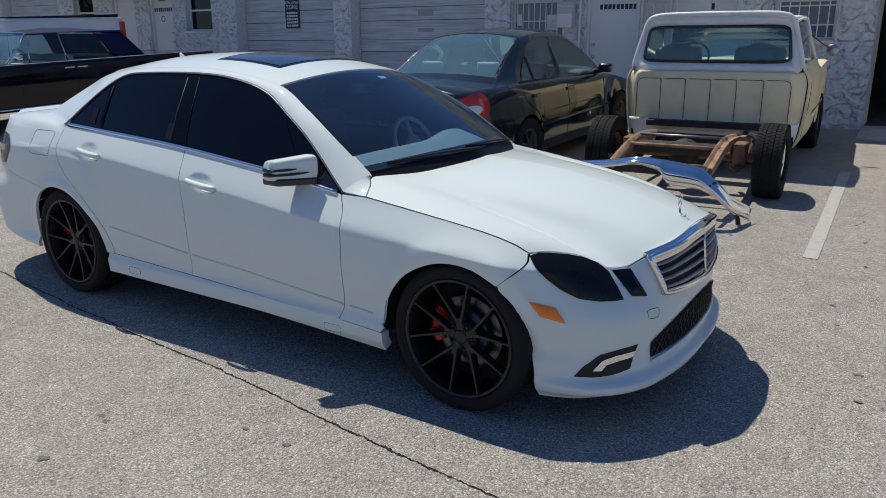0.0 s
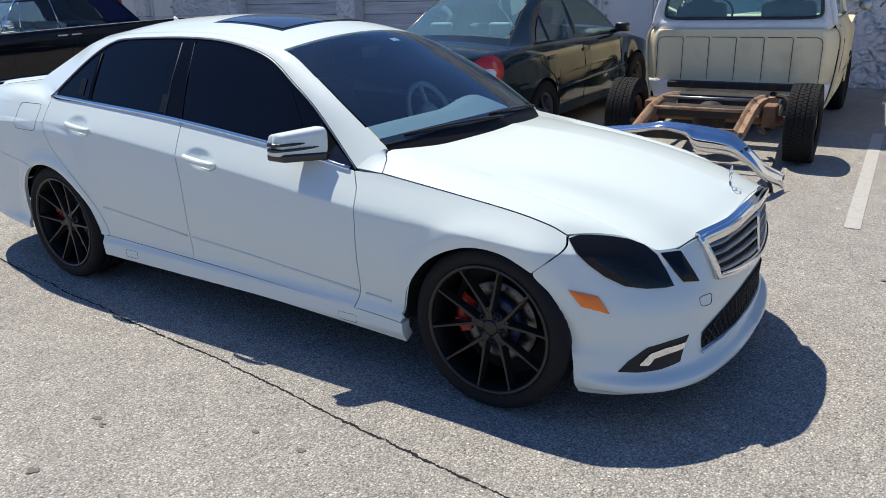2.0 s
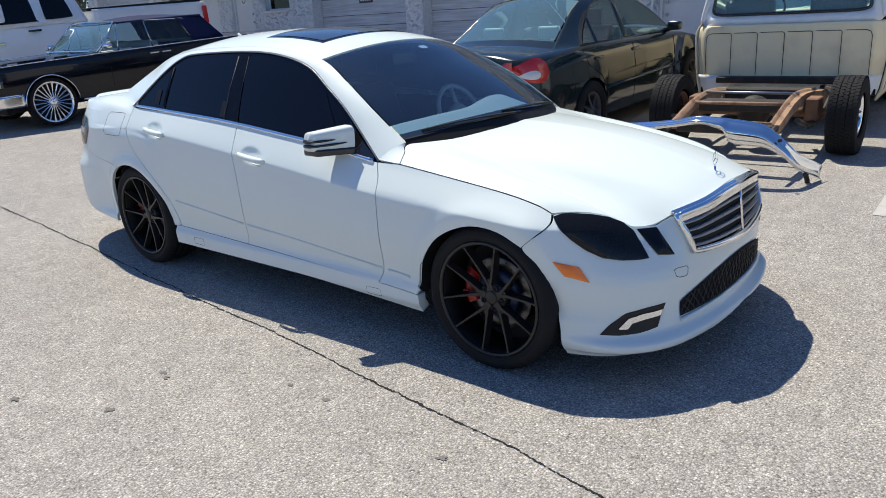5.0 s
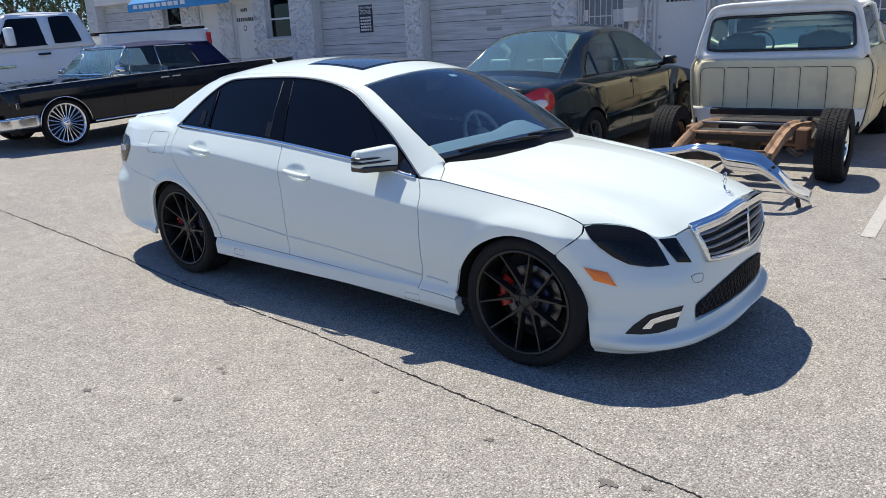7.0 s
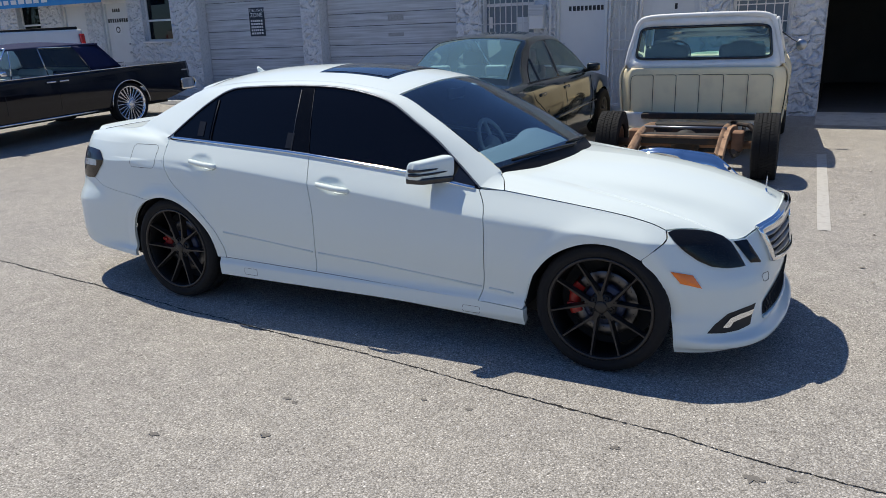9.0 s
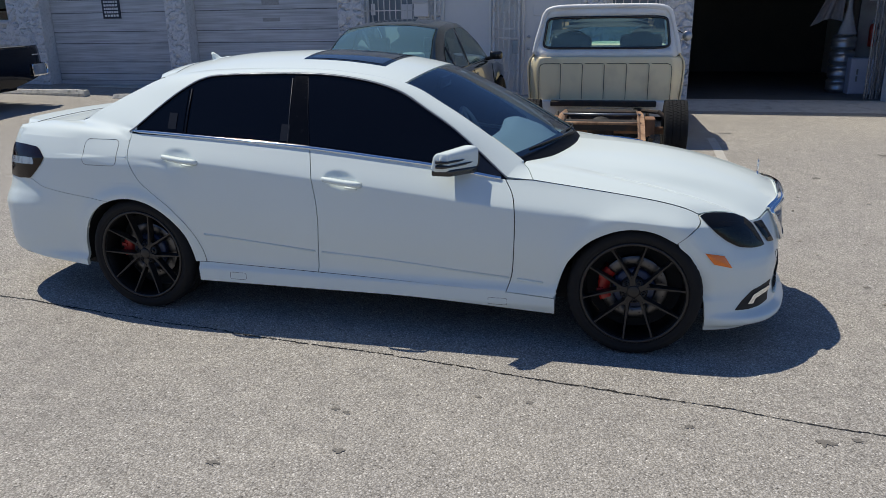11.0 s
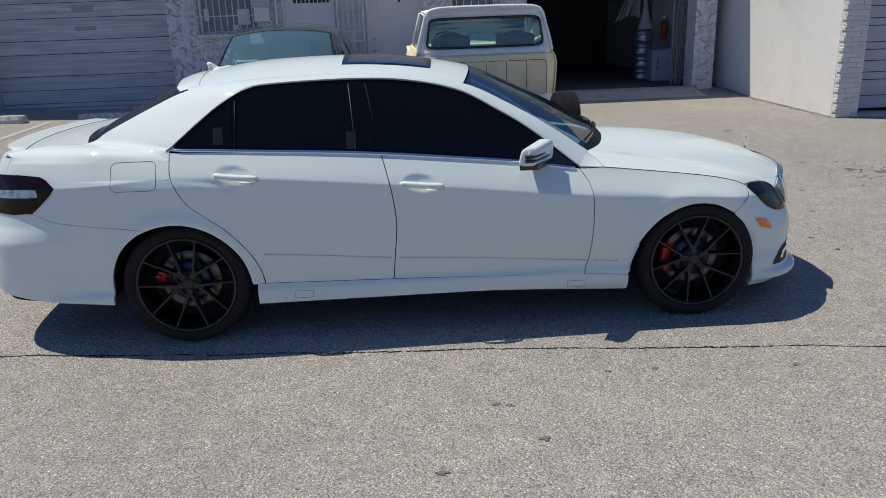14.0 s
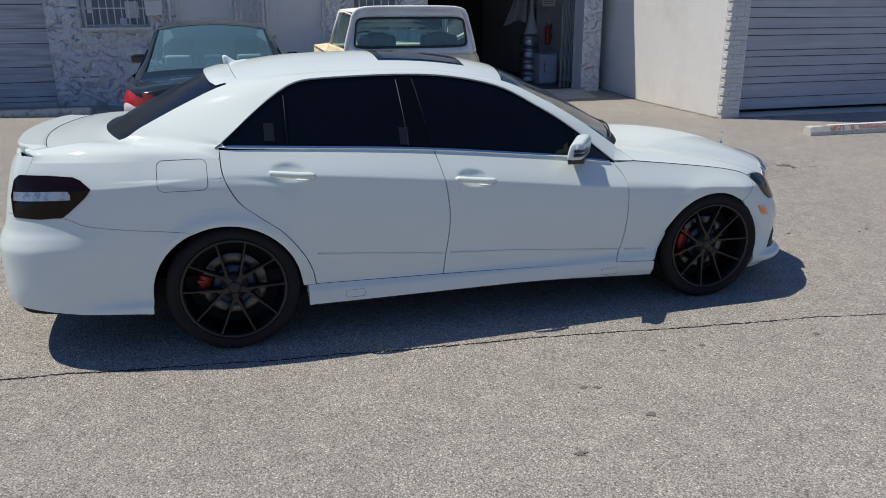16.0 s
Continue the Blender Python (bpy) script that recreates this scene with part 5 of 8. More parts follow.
lip = sheet(tail_lip, 60, 20)
lip.verts.ensure_lookup_table()
lip.faces.new([lip.verts[j] for j in range(21)])
lip.faces.new([lip.verts[60 * 21 + j] for j in range(20, -1, -1)])
part("boot_spoiler", outward(lip), PAINT, sedan, "white boot spoiler lip", True)
part("spoiler_seam", tube([crown(12.56, -0.97 + 1.94 * i / 40, 0.0012) for i in range(41)], 0.0014, 5), SASH, sedan, "thin dark seam before the boot lip")


def fin():
    """An oval foot that rises to a small upright blade at its rear end."""
    bm = bmesh.new()
    base = crown(7.55, 0.0).z
    rows = []
    for i in range(17):
        t = i / 16
        x = -4.155 - 0.14 * t
        half = 0.026 * math.sqrt(max(1 - (2 * t - 1) ** 2, 0.0)) ** 0.8
        foot = 0.016 * math.sqrt(max(1 - (2 * t - 1) ** 4, 0.0))
        blade = 0.045 * smooth(0.50, 0.86, t) * (1 - smooth(0.93, 1.0, t))
        sl = crown(7.55, 0.0).z + 0.20 * (x + 4.20)
        row = []
        for j in range(13):
            w = -1 + j / 6
            h = foot * (1 - abs(w) ** 2.2) + blade * max(0.0, 1 - abs(w) / 0.3) ** 0.45
            row.append((x - 0.02 * max(h - 0.018, 0) / 0.04, half * w, sl - 0.003 + h))
        rows.append(row)
    return outward(grid_bm([[Vector(p) for p in row] for row in rows]))


part("antenna_fin", fin(), PAINT, sedan, "white shark fin antenna", True)

# bonnet
hood_near = [tuple(skin(q_of_x(x), z)) for x, z in run(HOODLINE, -2.055, -1.238, 40)]
hood_front = [tuple(skin(q, z, 0.0)) for q, z in soft([(1.083, 0.746), (1.0, 0.749), (0.92, 0.744), (0.83, 0.730), (0.755, 0.706), (0.70, 0.6815), (0.57, 0.6755), (0.45, 0.7135), (0.3, 0.741), (0.12, 0.76), (0.0, 0.766)], 60)]
flipy = lambda c: [(x, -y, z) for x, y, z in c]
full_rear = hood_rear + flipy(hood_rear)[::-1][1:]
full_front = hood_front + flipy(hood_front)[::-1][1:]
hood_grid = coons(full_rear, full_front, hood_near, flipy(hood_near), 80, 60)
for i, row in enumerate(hood_grid):
    for j, p in enumerate(row):
        u, v = i / 80, j / 60
        a = abs(p.y)
        ridge = 0.60 - 0.2 * v
        rise = math.sin(math.pi * min(v * 1.02, 1))
        p.z += 0.016 * rise * (1 - smooth(ridge - 0.05, ridge + 0.05, a)) + 0.022 * math.sin(math.pi * v) * (1 - (a / 0.8) ** 2)
part("bonnet", pressed(outward(grid_bm(hood_grid)), 0.014), PAINT, sedan, "white bonnet", True)

liner = [[Vector((-1.5 + (p.x + 1.5) * 0.93, p.y * 0.93, p.z - 0.035)) for p in row] for row in hood_grid]
part("bonnet_liner", grid_bm(liner), UNDER, sedan, "dark underside of the bonnet")

# ---- side glass ----
shade = coons(xz(run(BELT, -4.372, -2.19, 60, -0.012)), xz(soft([(x, z) for x, z in GLASS_TOP[:12]][::-1], 120)), xz([(-4.372, 1.075), (-4.37, 1.086)]), xz([(-2.19, 0.885), (-2.19, 0.897)]), 120, 20)
both("window_surround", outward(grid_bm(skinned(shade, -0.007))), TINT)
g_top = curve1(sorted([(x, z) for x, z in GLASS_TOP[:12]]))


def pane(name, x0b, x0t, x1b, x1t, label):
    low = run(BELT, x0b, x1b, 24, 0.012)
    high = [(x, g_top(x) - 0.03) for x in [x0t + (x1t - x0t) * k / 24 for k in range(25)]]
    g = coons(xz(low), xz(high), xz([low[0], high[0]]), xz([low[-1], high[-1]]), 24, 16)
    return both(name, pressed(outward(grid_bm(skinned(g, -0.003))), 0.003), TINT, label)


pane("front_window", -3.265, -3.33, -2.44, -2.64, "black tinted front door window")
pane("rear_door_window", -4.0, -4.0, -3.40, -3.42, "black tinted rear door window")
pane("quarter_window", -4.31, -4.17, -4.035, -4.035, "black tinted fixed quarter window")
both("mirror_triangle", outward(grid_bm(skinned(coons(xz(run(BELT, -2.42, -2.22, 8, 0.008)), xz([(-2.42, g_top(-2.42) - 0.02), (-2.3, g_top(-2.3) - 0.02), (-2.22, BELT(-2.22) + 0.014)]), xz([(-2.42, BELT(-2.42) + 0.008), (-2.42, g_top(-2.42) - 0.02)]), xz([(-2.22, BELT(-2.22) + 0.008), (-2.22, BELT(-2.22) + 0.014)]), 10, 6), 0.002))), TRIMBLACK)
both("belt_strip", tube([skin(q_of_x(x), z, 0.003) for x, z in run(BELT, -4.352, -2.22, 60, -0.002)], [0.004, 0.0085] + [0.011] * (len(run(BELT, -4.352, -2.22, 60)) - 2), 8, flat=0.6), CHROME, "chrome strip below the side windows")
both("window_trim", tube([skin(q_of_x(p[0]), p[1], 0.001) for p in soft([(x, z - 0.006) for x, z in GLASS_TOP[:12]], 90)], 0.0035, 6), mat("satin_window_trim", (0.20, 0.215, 0.25), 0.35, 0.7, vary=0.1, scale=30), "thin satin grey window trim")
both("divider_bar", tube([skin(q_of_x(-4.018), z, -0.001) for z in (1.08, 1.2, 1.31)], 0.0038, 6), SASH)
pillar_plate = coons(xz(run(BELT, -3.392, -3.272, 6, 0.012)), xz([(-3.412, g_top(-3.412) - 0.018), (-3.332, g_top(-3.332) - 0.018)]), xz([(-3.392, BELT(-3.392) + 0.012), (-3.412, g_top(-3.412) - 0.018)]), xz([(-3.272, BELT(-3.272) + 0.012), (-3.332, g_top(-3.332) - 0.018)]), 6, 16)
both("b_pillar", pressed(outward(grid_bm(skinned(pillar_plate, -0.001))), 0.004), mat("satin_black_pillar", (0.0035, 0.004, 0.006), 0.25, spec=0.14, vary=0.2, scale=20), "satin black pillar between the side windows")
both("sash_edge", tube([skin(q_of_x(-3.268), BELT(-3.268) + 0.012, 0.001), skin(q_of_x(-3.298), 1.2, 0.001), skin(q_of_x(-3.330), 1.37, 0.001)], 0.0022, 6), SASH)
both("sash_edge", tube([skin(q_of_x(-3.395), 1.04, 0.0), skin(q_of_x(-3.405), 1.2, 0.0), skin(q_of_x(-3.42), 1.37, 0.0)], 0.0026, 6), mat("grey_sash_edge", (0.05, 0.053, 0.062), 0.5, vary=0.2, scale=30))
for x, z in ((-4.13, 1.10), (-3.44, 1.05)):
    part("window_sticker", grid_bm(skinned(coons(xz([(x, z), (x + 0.05, z - 0.003)]), xz([(x, z + 0.085), (x + 0.05, z + 0.082)]), xz([(x, z), (x, z + 0.085)]), xz([(x + 0.05, z - 0.003), (x + 0.05, z + 0.082)]), 2, 2), 0.001)), mat("grey_sticker", (0.013, 0.018, 0.030), 0.7, spec=0.1, vary=0.2, scale=80), sedan, "small grey sticker on the glass")

# dark seals in the gaps round the front wing
both("bonnet_seal", tube([skin(q_of_x(x), z - 0.002, -0.0005) for x, z in run(HOODLINE, -2.17, -1.24, 50)], 0.0018, 6), SASH, "dark gap below the bonnet edge")
seal = spline([(q_of_x(wing_bottom[-1][0]) + 0.002, wing_bottom[-1][1], 0), (1.146, 0.665, 0), (1.094, 0.71, 0), (q_of_x(-1.236) + 0.002, HOODLINE(-1.236) - 0.004, 0)], 20)
both("bumper_seal", tube([skin(p[0], p[1], -0.0005) for p in seal], 0.0013, 6), SASH, "dark gap between wing and bumper")
# thin crease strip low on the doors, fuel flap, handles
both("door_moulding", tube([skin(q_of_x(x), z, 0.0) for x, z in [(-3.91, 0.519), (-3.6, 0.492), (-3.235, 0.46)]], 0.0062, 6), PAINT)
both("door_moulding", tube([skin(q_of_x(x), z, 0.0) for x, z in [(-3.195, 0.458), (-2.823, 0.436), (-2.16, 0.379)]], 0.0062, 6), PAINT)
both("door_moulding", tube([skin(q_of_x(x), z, 0.0) for x, z in [(-2.12, 0.376), (-1.985, 0.364)]], 0.0062, 6), PAINT)


def rounded(x0, x1, z0, z1, r, n=6, slope=0.0):
    out = []
    for cx, cz, a0 in ((x1 - r, z1 - r, 0), (x0 + r, z1 - r, 90), (x0 + r, z0 + r, 180), (x1 - r, z0 + r, 270)):
        for k in range(n + 1):
            a = radians(a0 + 90 * k / n)
            x, z = cx + r * math.cos(a), cz + r * math.sin(a)
            out.append((x, z + slope * (x - x0)))
    return out


flap_line = rounded(-4.645, -4.415, 0.897, 1.037, 0.03)
flap_line = [(a + (c - a) * k / 6, b + (d - b) * k / 6) for (a, b), (c, d) in zip(flap_line, flap_line[1:] + flap_line[:1]) for k in range(6)]
part("fuel_flap_gap", tube([on_quarter(x, z) for x, z in flap_line], 0.0012, 5, closed=True), UNDER, sedan, "thin dark gap round the fuel flap")
part("skirt_flap", tube([skin(q_of_x(x), z, 0.0) for x, z in rounded(-3.77, -3.67, 0.262, 0.302, 0.008, 3)], 0.001, 4, closed=True), UNDER, sedan, "jacking point cover outline")
part("skirt_flap", tube([skin(q_of_x(x), z, 0.0) for x, z in rounded(-2.27, -2.17, 0.232, 0.27, 0.008, 3)], 0.001, 4, closed=True), UNDER, sedan, "jacking point cover outline")


def handle(xc, zc, slope):
    n = 24
    rows = []
    for i in range(n + 1):
        t = i / n
        x = xc - 0.115 + 0.23 * t
        z = zc - slope * (x - xc)
        bow = 0.036 * math.sin(math.pi * t) ** 0.32
        h = 0.006 + 0.012 * math.sin(math.pi * t) ** 0.22 + 0.003 * smooth(0.6, 0.85, t)
        b = skin(q_of_x(x), z, 0.0)
        rows.append([b + Vector((0, -bow * 0.45, h * 0.9)), b + Vector((0, -bow, h * 0.4)), b + Vector((0, -bow, -h * 0.5)), b + Vector((0, -bow * 0.45, -h))])
    bm = bmesh.new()
    vs = [[bm.verts.new(p) for p in r] for r in rows]
    for i in range(n):
        for k in range(4):
            bm.faces.new((vs[i][k], vs[i + 1][k], vs[i + 1][(k + 1) % 4], vs[i][(k + 1) % 4]))
    bm.faces.new(vs[0])
    bm.faces.new(vs[-1][::-1])
    bmesh.ops.recalc_face_normals(bm, faces=bm.faces[:])
    return bm


for xc, zc in GRIPS:
    h_a, h_b = both("door_handle", handle(xc, zc, 0.12), PAINT, "white door handle over a grip bowl")
    slot = tube([skin(q_of_x(xc + 0.02), zc - 0.028, 0.004), skin(q_of_x(xc + 0.085), zc - 0.036, 0.004)], 0.006, 8, flat=0.7)
    part("lock_cover", slot, PAINT, h_a, "white lock cover", True)

# ---- mirrors ----


def mirror_shell(u, v):
    """Boxy rounded housing: u round its section, v from the inner end outwards."""
    a = 2 * math.pi * u
    w = min(v / 0.86, 1.0)
    k = 1.0 if v < 0.86 else max(1 - ((v - 0.86) / 0.14) ** 3, 0.0) ** 0.6
    c, s = math.cos(a), math.sin(a)
    e = 0.52
    c1, s1 = abs(c) ** e * (1 if c > 0 else -1), abs(s) ** e * (1 if s > 0 else -1)
    y = -0.815 - 0.143 * w - 0.016 * (max(v - 0.86, 0) / 0.14)
    hz = (0.060 - 0.010 * w) * k
    hx = (0.055 - 0.008 * w) * k
    x = -2.397 - 0.100 * w + hx * c1 - (0.010 * s1 if c > 0 else 0)
    z = 0.993 - 0.010 * w + hz * s1
    return (x + 0.22 * (z - 0.985), y, z)


def swept(x, y, z):
    """The housing leans back towards its outer end."""
    w = (-0.785 - y) / 0.21
    return (-2.397 - 0.100 * w + (x + 2.424 + 0.026 * w) * 0.68, -0.815 - 0.150 * w, z)


mir_a, mir_b = both("wing_mirror", outward(sheet(mirror_shell, 48, 22)), PAINT, "white wing mirror with a black lower edge")
for m_ob, sgn in ((mir_a, 1), (mir_b, -1)):
    foot = tube([(-2.42, -0.84 * sgn, 0.937), (-2.38, -0.80 * sgn, 0.935), (-2.355, -0.765 * sgn, 0.935)], [0.026, 0.024, 0.03], 10, flat=0.5)
    part("mirror_foot", foot, TRIMBLACK, m_ob, "black mirror foot", True)
    low = box(-2.506, -2.336, -0.998, -0.782, 0.915, 0.948, 0.012, 3)
    for vv_ in low.verts:
        w_ = (-0.782 - vv_.co.y) / 0.21
        vv_.co.x = -2.426 - 0.026 * w_ + (vv_.co.x + 2.421) * (0.97 - 0.12 * w_)
        vv_.co.z += 0.001 * w_
        vv_.co = swept(*vv_.co)
        vv_.co.y *= sgn
    bmesh.ops.recalc_face_normals(low, faces=low.faces[:])
    part("lower_edge", low, TRIMBLACK, m_ob, "black lower mirror edge", True)
    for dz, n in ((-0.007, 9), (0.015, 7)):
        line = [(-2.476, -0.985, 0.974), (-2.45, -0.987, 0.974), (-2.42, -0.986, 0.974), (-2.396, -0.974, 0.974), (-2.389, -0.945, 0.975), (-2.383, -0.91, 0.976), (-2.377, -0.87, 0.978), (-2.371, -0.835, 0.980), (-2.367, -0.81, 0.982)][:n]
        pts = [(x, sgn * y, z) for x, y, z in [swept(x + 0.005 + 0.012 * min(max((0.974 + y) / 0.1, 0.0), 1.0), y * 1.075 + 0.043, z + dz) for x, y, z in spline(line, 24)]]
        part("indicator", tube(pts, [0.0095] * 6 + [0.008, 0.007] + [0.0062] * 10 + [0.0055, 0.005, 0.0045, 0.004, 0.003, 0.0015], 8), TRIMBLACK, m_ob, "dark indicator slit", True)
    pane_grid = [[swept(-2.500 + 0.012 * (1 - i / 6), -0.97 + 0.15 * i / 6, 0.95 + 0.075 * j / 4 + 0.001 * i) for j in range(5)] for i in range(7)]
    part("mirror_glass", grid_bm([[Vector((x, y * sgn, z)) for x, y, z in row] for row in pane_grid]), TINT, m_ob, "dark mirror glass")

# ---- lamps and grille ----


def lens(outline, lift, n=18, dome=0.012):
    """A glassy cover over an outline on the skin, domed a little."""
    bm = bmesh.new()
    pts = [Vector((a, b, 0)) for a, b in outline]
    c = sum(pts, Vector()) / len(pts)
    rings = []
    for k in range(n + 1):
        f = 1 - k / n
        rings.append([bm.verts.new(skin(c.x + (p.x - c.x) * f, c.y + (p.y - c.y) * f, lift + dome * (1 - f * f))) for p in pts] if k < n else [bm.verts.new(skin(c.x, c.y, lift + dome))])
    m = len(pts)
    for k in range(n):
        for i in range(m):
            j = (i + 1) % m
            if k < n - 1:
                bm.faces.new((rings[k][i], rings[k][j], rings[k + 1][j], rings[k + 1][i]))
            else:
                bm.faces.new((rings[k][i], rings[k][j], rings[k + 1][0]))
    return outward(bm)


def corners(points, n=10):
    out = []
    for (a, b), (c, d) in zip(points, points[1:] + points[:1]):
        out += [(a + (c - a) * k / n, b + (d - b) * k / n) for k in range(n)]
    return out


HEAD = [(1.086, 0.737), (1.05, 0.746), (1.0, 0.746), (0.92, 0.74), (0.83, 0.726), (0.755, 0.703), (0.705, 0.668), (0.675, 0.61), (0.658, 0.563), (0.7, 0.562), (0.78, 0.566), (0.866, 0.580), (0.94, 0.613), (1.003, 0.656), (1.05, 0.698)]
DARKCHROME = mat("dark_lamp_chrome", (0.05, 0.05, 0.055), 0.4, 0.6, vary=0.1, scale=40)
for bm, mate in ((lens(corners(HEAD, 4), 0.0015, 14, 0.0), TRIMBLACK),):
    both("headlamp_bowl", bm, mate)
head_a, head_b = both("headlamp", lens(corners(HEAD, 4), 0.005, 14, 0.01), SMOKED, "smoked dark headlamp")
for ob, sgn in ((head_a, 1), (head_b, -1)):
    for k in range(5):
        line = [skin(q, 0.60 + 0.022 * k + 0.10 * (q - 0.78), 0.0045) for q in [0.76 + 0.026 * k + 0.02 * i for i in range(8 - k // 2)]]
        part("lamp_fin", tube([(p.x, p.y * sgn, p.z) for p in line], 0.0014, 5), DARKCHROME, ob, "faint grey rib behind smoked glass", True)
    loop = [skin(0.80 + 0.045 * math.cos(2 * math.pi * k / 32), 0.618 + 0.040 * math.sin(2 * math.pi * k / 32), 0.004) for k in range(32)]
    part("lamp_ring", tube([(p.x, p.y * sgn, p.z) for p in loop], 0.0016, 6, closed=True), DARKCHROME, ob, "dark ring behind smoked glass", True)
SIDE = [(0.686, 0.672), (0.574, 0.667), (0.523, 0.556), (0.61, 0.568)]
both("side_lamp", lens(corners(SIDE, 8), 0.004, 12, 0.01), TINT, "smoked black inner lamp")
both("side_marker", lens(corners([(1.07, 0.57), (0.962, 0.547), (0.918, 0.484), (1.02, 0.511)], 8), 0.004, 8, 0.004), AMBER, "orange side marker")
fog_low, fog_high = [(0.878, 0.26), (0.80, 0.256), (0.72, 0.259), (0.63, 0.271)], [(0.875, 0.264), (0.84, 0.3), (0.77, 0.347), (0.68, 0.362), (0.588, 0.366)]
fog_l, fog_r = [(0.878, 0.26), (0.875, 0.264)], [(0.63, 0.271), (0.608, 0.318), (0.588, 0.366)]
fog_grid = coons(fog_low, fog_high, fog_l, fog_r, 30, 14)
both("fog_recess", pressed(outward(grid_bm(skinned(fog_grid, 0.003))), 0.006), MESHGRILLE, "black fog lamp recess")
drl = coons([(0.80, 0.283), (0.765, 0.281), (0.745, 0.304), (0.69, 0.314), (0.615, 0.32)], [(0.80, 0.287), (0.76, 0.325), (0.70, 0.339), (0.605, 0.343)], [(0.80, 0.283), (0.80, 0.287)], [(0.615, 0.32), (0.605, 0.343)], 24, 6)
both("fog_lamp", pressed(outward(grid_bm(skinned(drl, 0.0085))), 0.006), SILVER, "bright daytime running lamp")
both("tow_cover", tube([skin(q, z, 0.001) for q, z in [(0.545, 0.498), (0.52, 0.501), (0.465, 0.497), (0.457, 0.488), (0.462, 0.463), (0.472, 0.457), (0.515, 0.461), (0.535, 0.47)]], 0.0011, 5, closed=True), UNDER, "tow hook cover outline")


def across(points, lift_side, lift_mid):
    """A line over the nose from near to far, on the skin."""
    near = [skin(q, z, lift_side + (lift_mid - lift_side) * (1 - q / points[0][0])) for q, z in points]
    return near + [Vector((p.x, -p.y, p.z)) for p in near[::-1][1:]]


gtop = curve1([(0.0, 0.752), (0.15, 0.746), (0.3, 0.732), (0.4, 0.717), (0.49, 0.70)])
glow = curve1([(0.0, 0.528), (0.2, 0.534), (0.35, 0.545), (0.42, 0.553)])


def grille_at(u, t):
    """u from the middle to the near side, t up."""
    q = u * (0.42 + 0.06 * t)
    return q, glow(u * 0.42) + (gtop(u * 0.48) - glow(u * 0.42)) * t



back = [[skin(*grille_at(i / 20, j / 10), 0.003) for j in range(11)] for i in range(21)]
bmg = outward(grid_bm(back))
bmg = add(bmg, mirrored(bmg))
part("grille_back", bmg, UNDER, sedan, "black grille opening")
rim_pts = across([grille_at(u, 1.0) for u in (1.0, 0.66, 0.33, 0.0)], 0.012, 0.026)
bottom_pts = across([(0.425, 0.553), (0.35, 0.545), (0.2, 0.534), (0.0, 0.528)], 0.012, 0.026)
side_n = [skin(*grille_at(1.0, 1 - t), 0.013) for t in (0.25, 0.5, 0.75)]
loop = spline(rim_pts, 30) + [Vector((p.x, -p.y, p.z)) for p in side_n] + spline(bottom_pts[::-1], 30) + side_n[::-1]
part("grille_frame", tube(loop, 0.0145, 10, closed=True), CHROME, sedan, "chrome grille surround", True)
topband = []
for p in spline(across([grille_at(u, 1.0) for u in (1.0, 0.66, 0.33, 0.0)], 0.012, 0.026), 40):
    topband.append([p + Vector((0.010, 0, -0.030)), p + Vector((0.010, 0, -0.014)), p + Vector((0.006, 0, 0.002)), p + Vector((-0.004, 0, 0.013)), p + Vector((-0.022, 0, 0.019))])
part("grille_cap", pressed(outward(grid_bm(topband)), 0.012), CHROME, sedan, "broad chrome band on top of the grille", True)
SLAT = mat("brushed_grey_slat", (0.3, 0.31, 0.33), 0.3, 0.85, vary=0.08, scale=60)
for k in range(4):
    t = (k + 0.62) / 4.75
    pts = [grille_at(1 - i / 6, t) for i in range(7)]
    blade = []
    for p in spline(across(pts, 0.006, 0.02), 40):
        d = Vector((p.x + 3.0, p.y * 0.6, 0)).normalized()
        blade.append([p - d * 0.012 + Vector((0, 0, 0.008)), p + d * 0.004 + Vector((0, 0, 0.007)), p + d * 0.009 + Vector((0, 0, 0.002)), p + d * 0.008 - Vector((0, 0, 0.004)), p - d * 0.012 - Vector((0, 0, 0.005))])
    part("grille_slat", grid_bm(blade), SLAT, sedan, "brushed grey grille blade", True)

part("grille_centre_bar", tube([skin(0.0, z, 0.026) for z in (0.53, 0.6, 0.67, 0.745)], 0.0075, 8), CHROME, sedan, "chrome upright in the middle of the grille", True)
lowin = [[skin(q, (0.285 - 0.0 * q) + ((0.44 - 0.09 * (q / 0.5) ** 2) - 0.285) * j / 12, 0.003) for j in range(13)] for q in [0.5 * i / 24 for i in range(25)]]
bml = outward(grid_bm(lowin))
bml = add(bml, mirrored(bml))
part("lower_intake", bml, UNDER, sedan, "black lower intake opening")
honey = bmesh.new()
for i in range(13):
    for sgn in (1, -1):
        for d in (1, -1):
            pts = []
            for j in range(7):
                q = i * 0.04 + d * (j - 3) * 0.012
                z = 0.292 + (0.14 - 0.08 * (abs(q) / 0.5) ** 2) * j / 6
                if 0 <= q < 0.495:
                    p = skin(q, z, 0.008)
                    pts.append((p.x, p.y * sgn, p.z))
            if len(pts) > 2:
                tube(pts, 0.0035, 4, bm=honey)
tagged(part("intake_mesh", honey, MESHGRILLE, sedan, "black mesh in the lower intake"), kind="stuff")
part("intake_blade", tube(across([(0.5, 0.272), (0.35, 0.275), (0.2, 0.278), (0.0, 0.28)], 0.008, 0.008), 0.008, 8), PAINT, sedan, "", True)

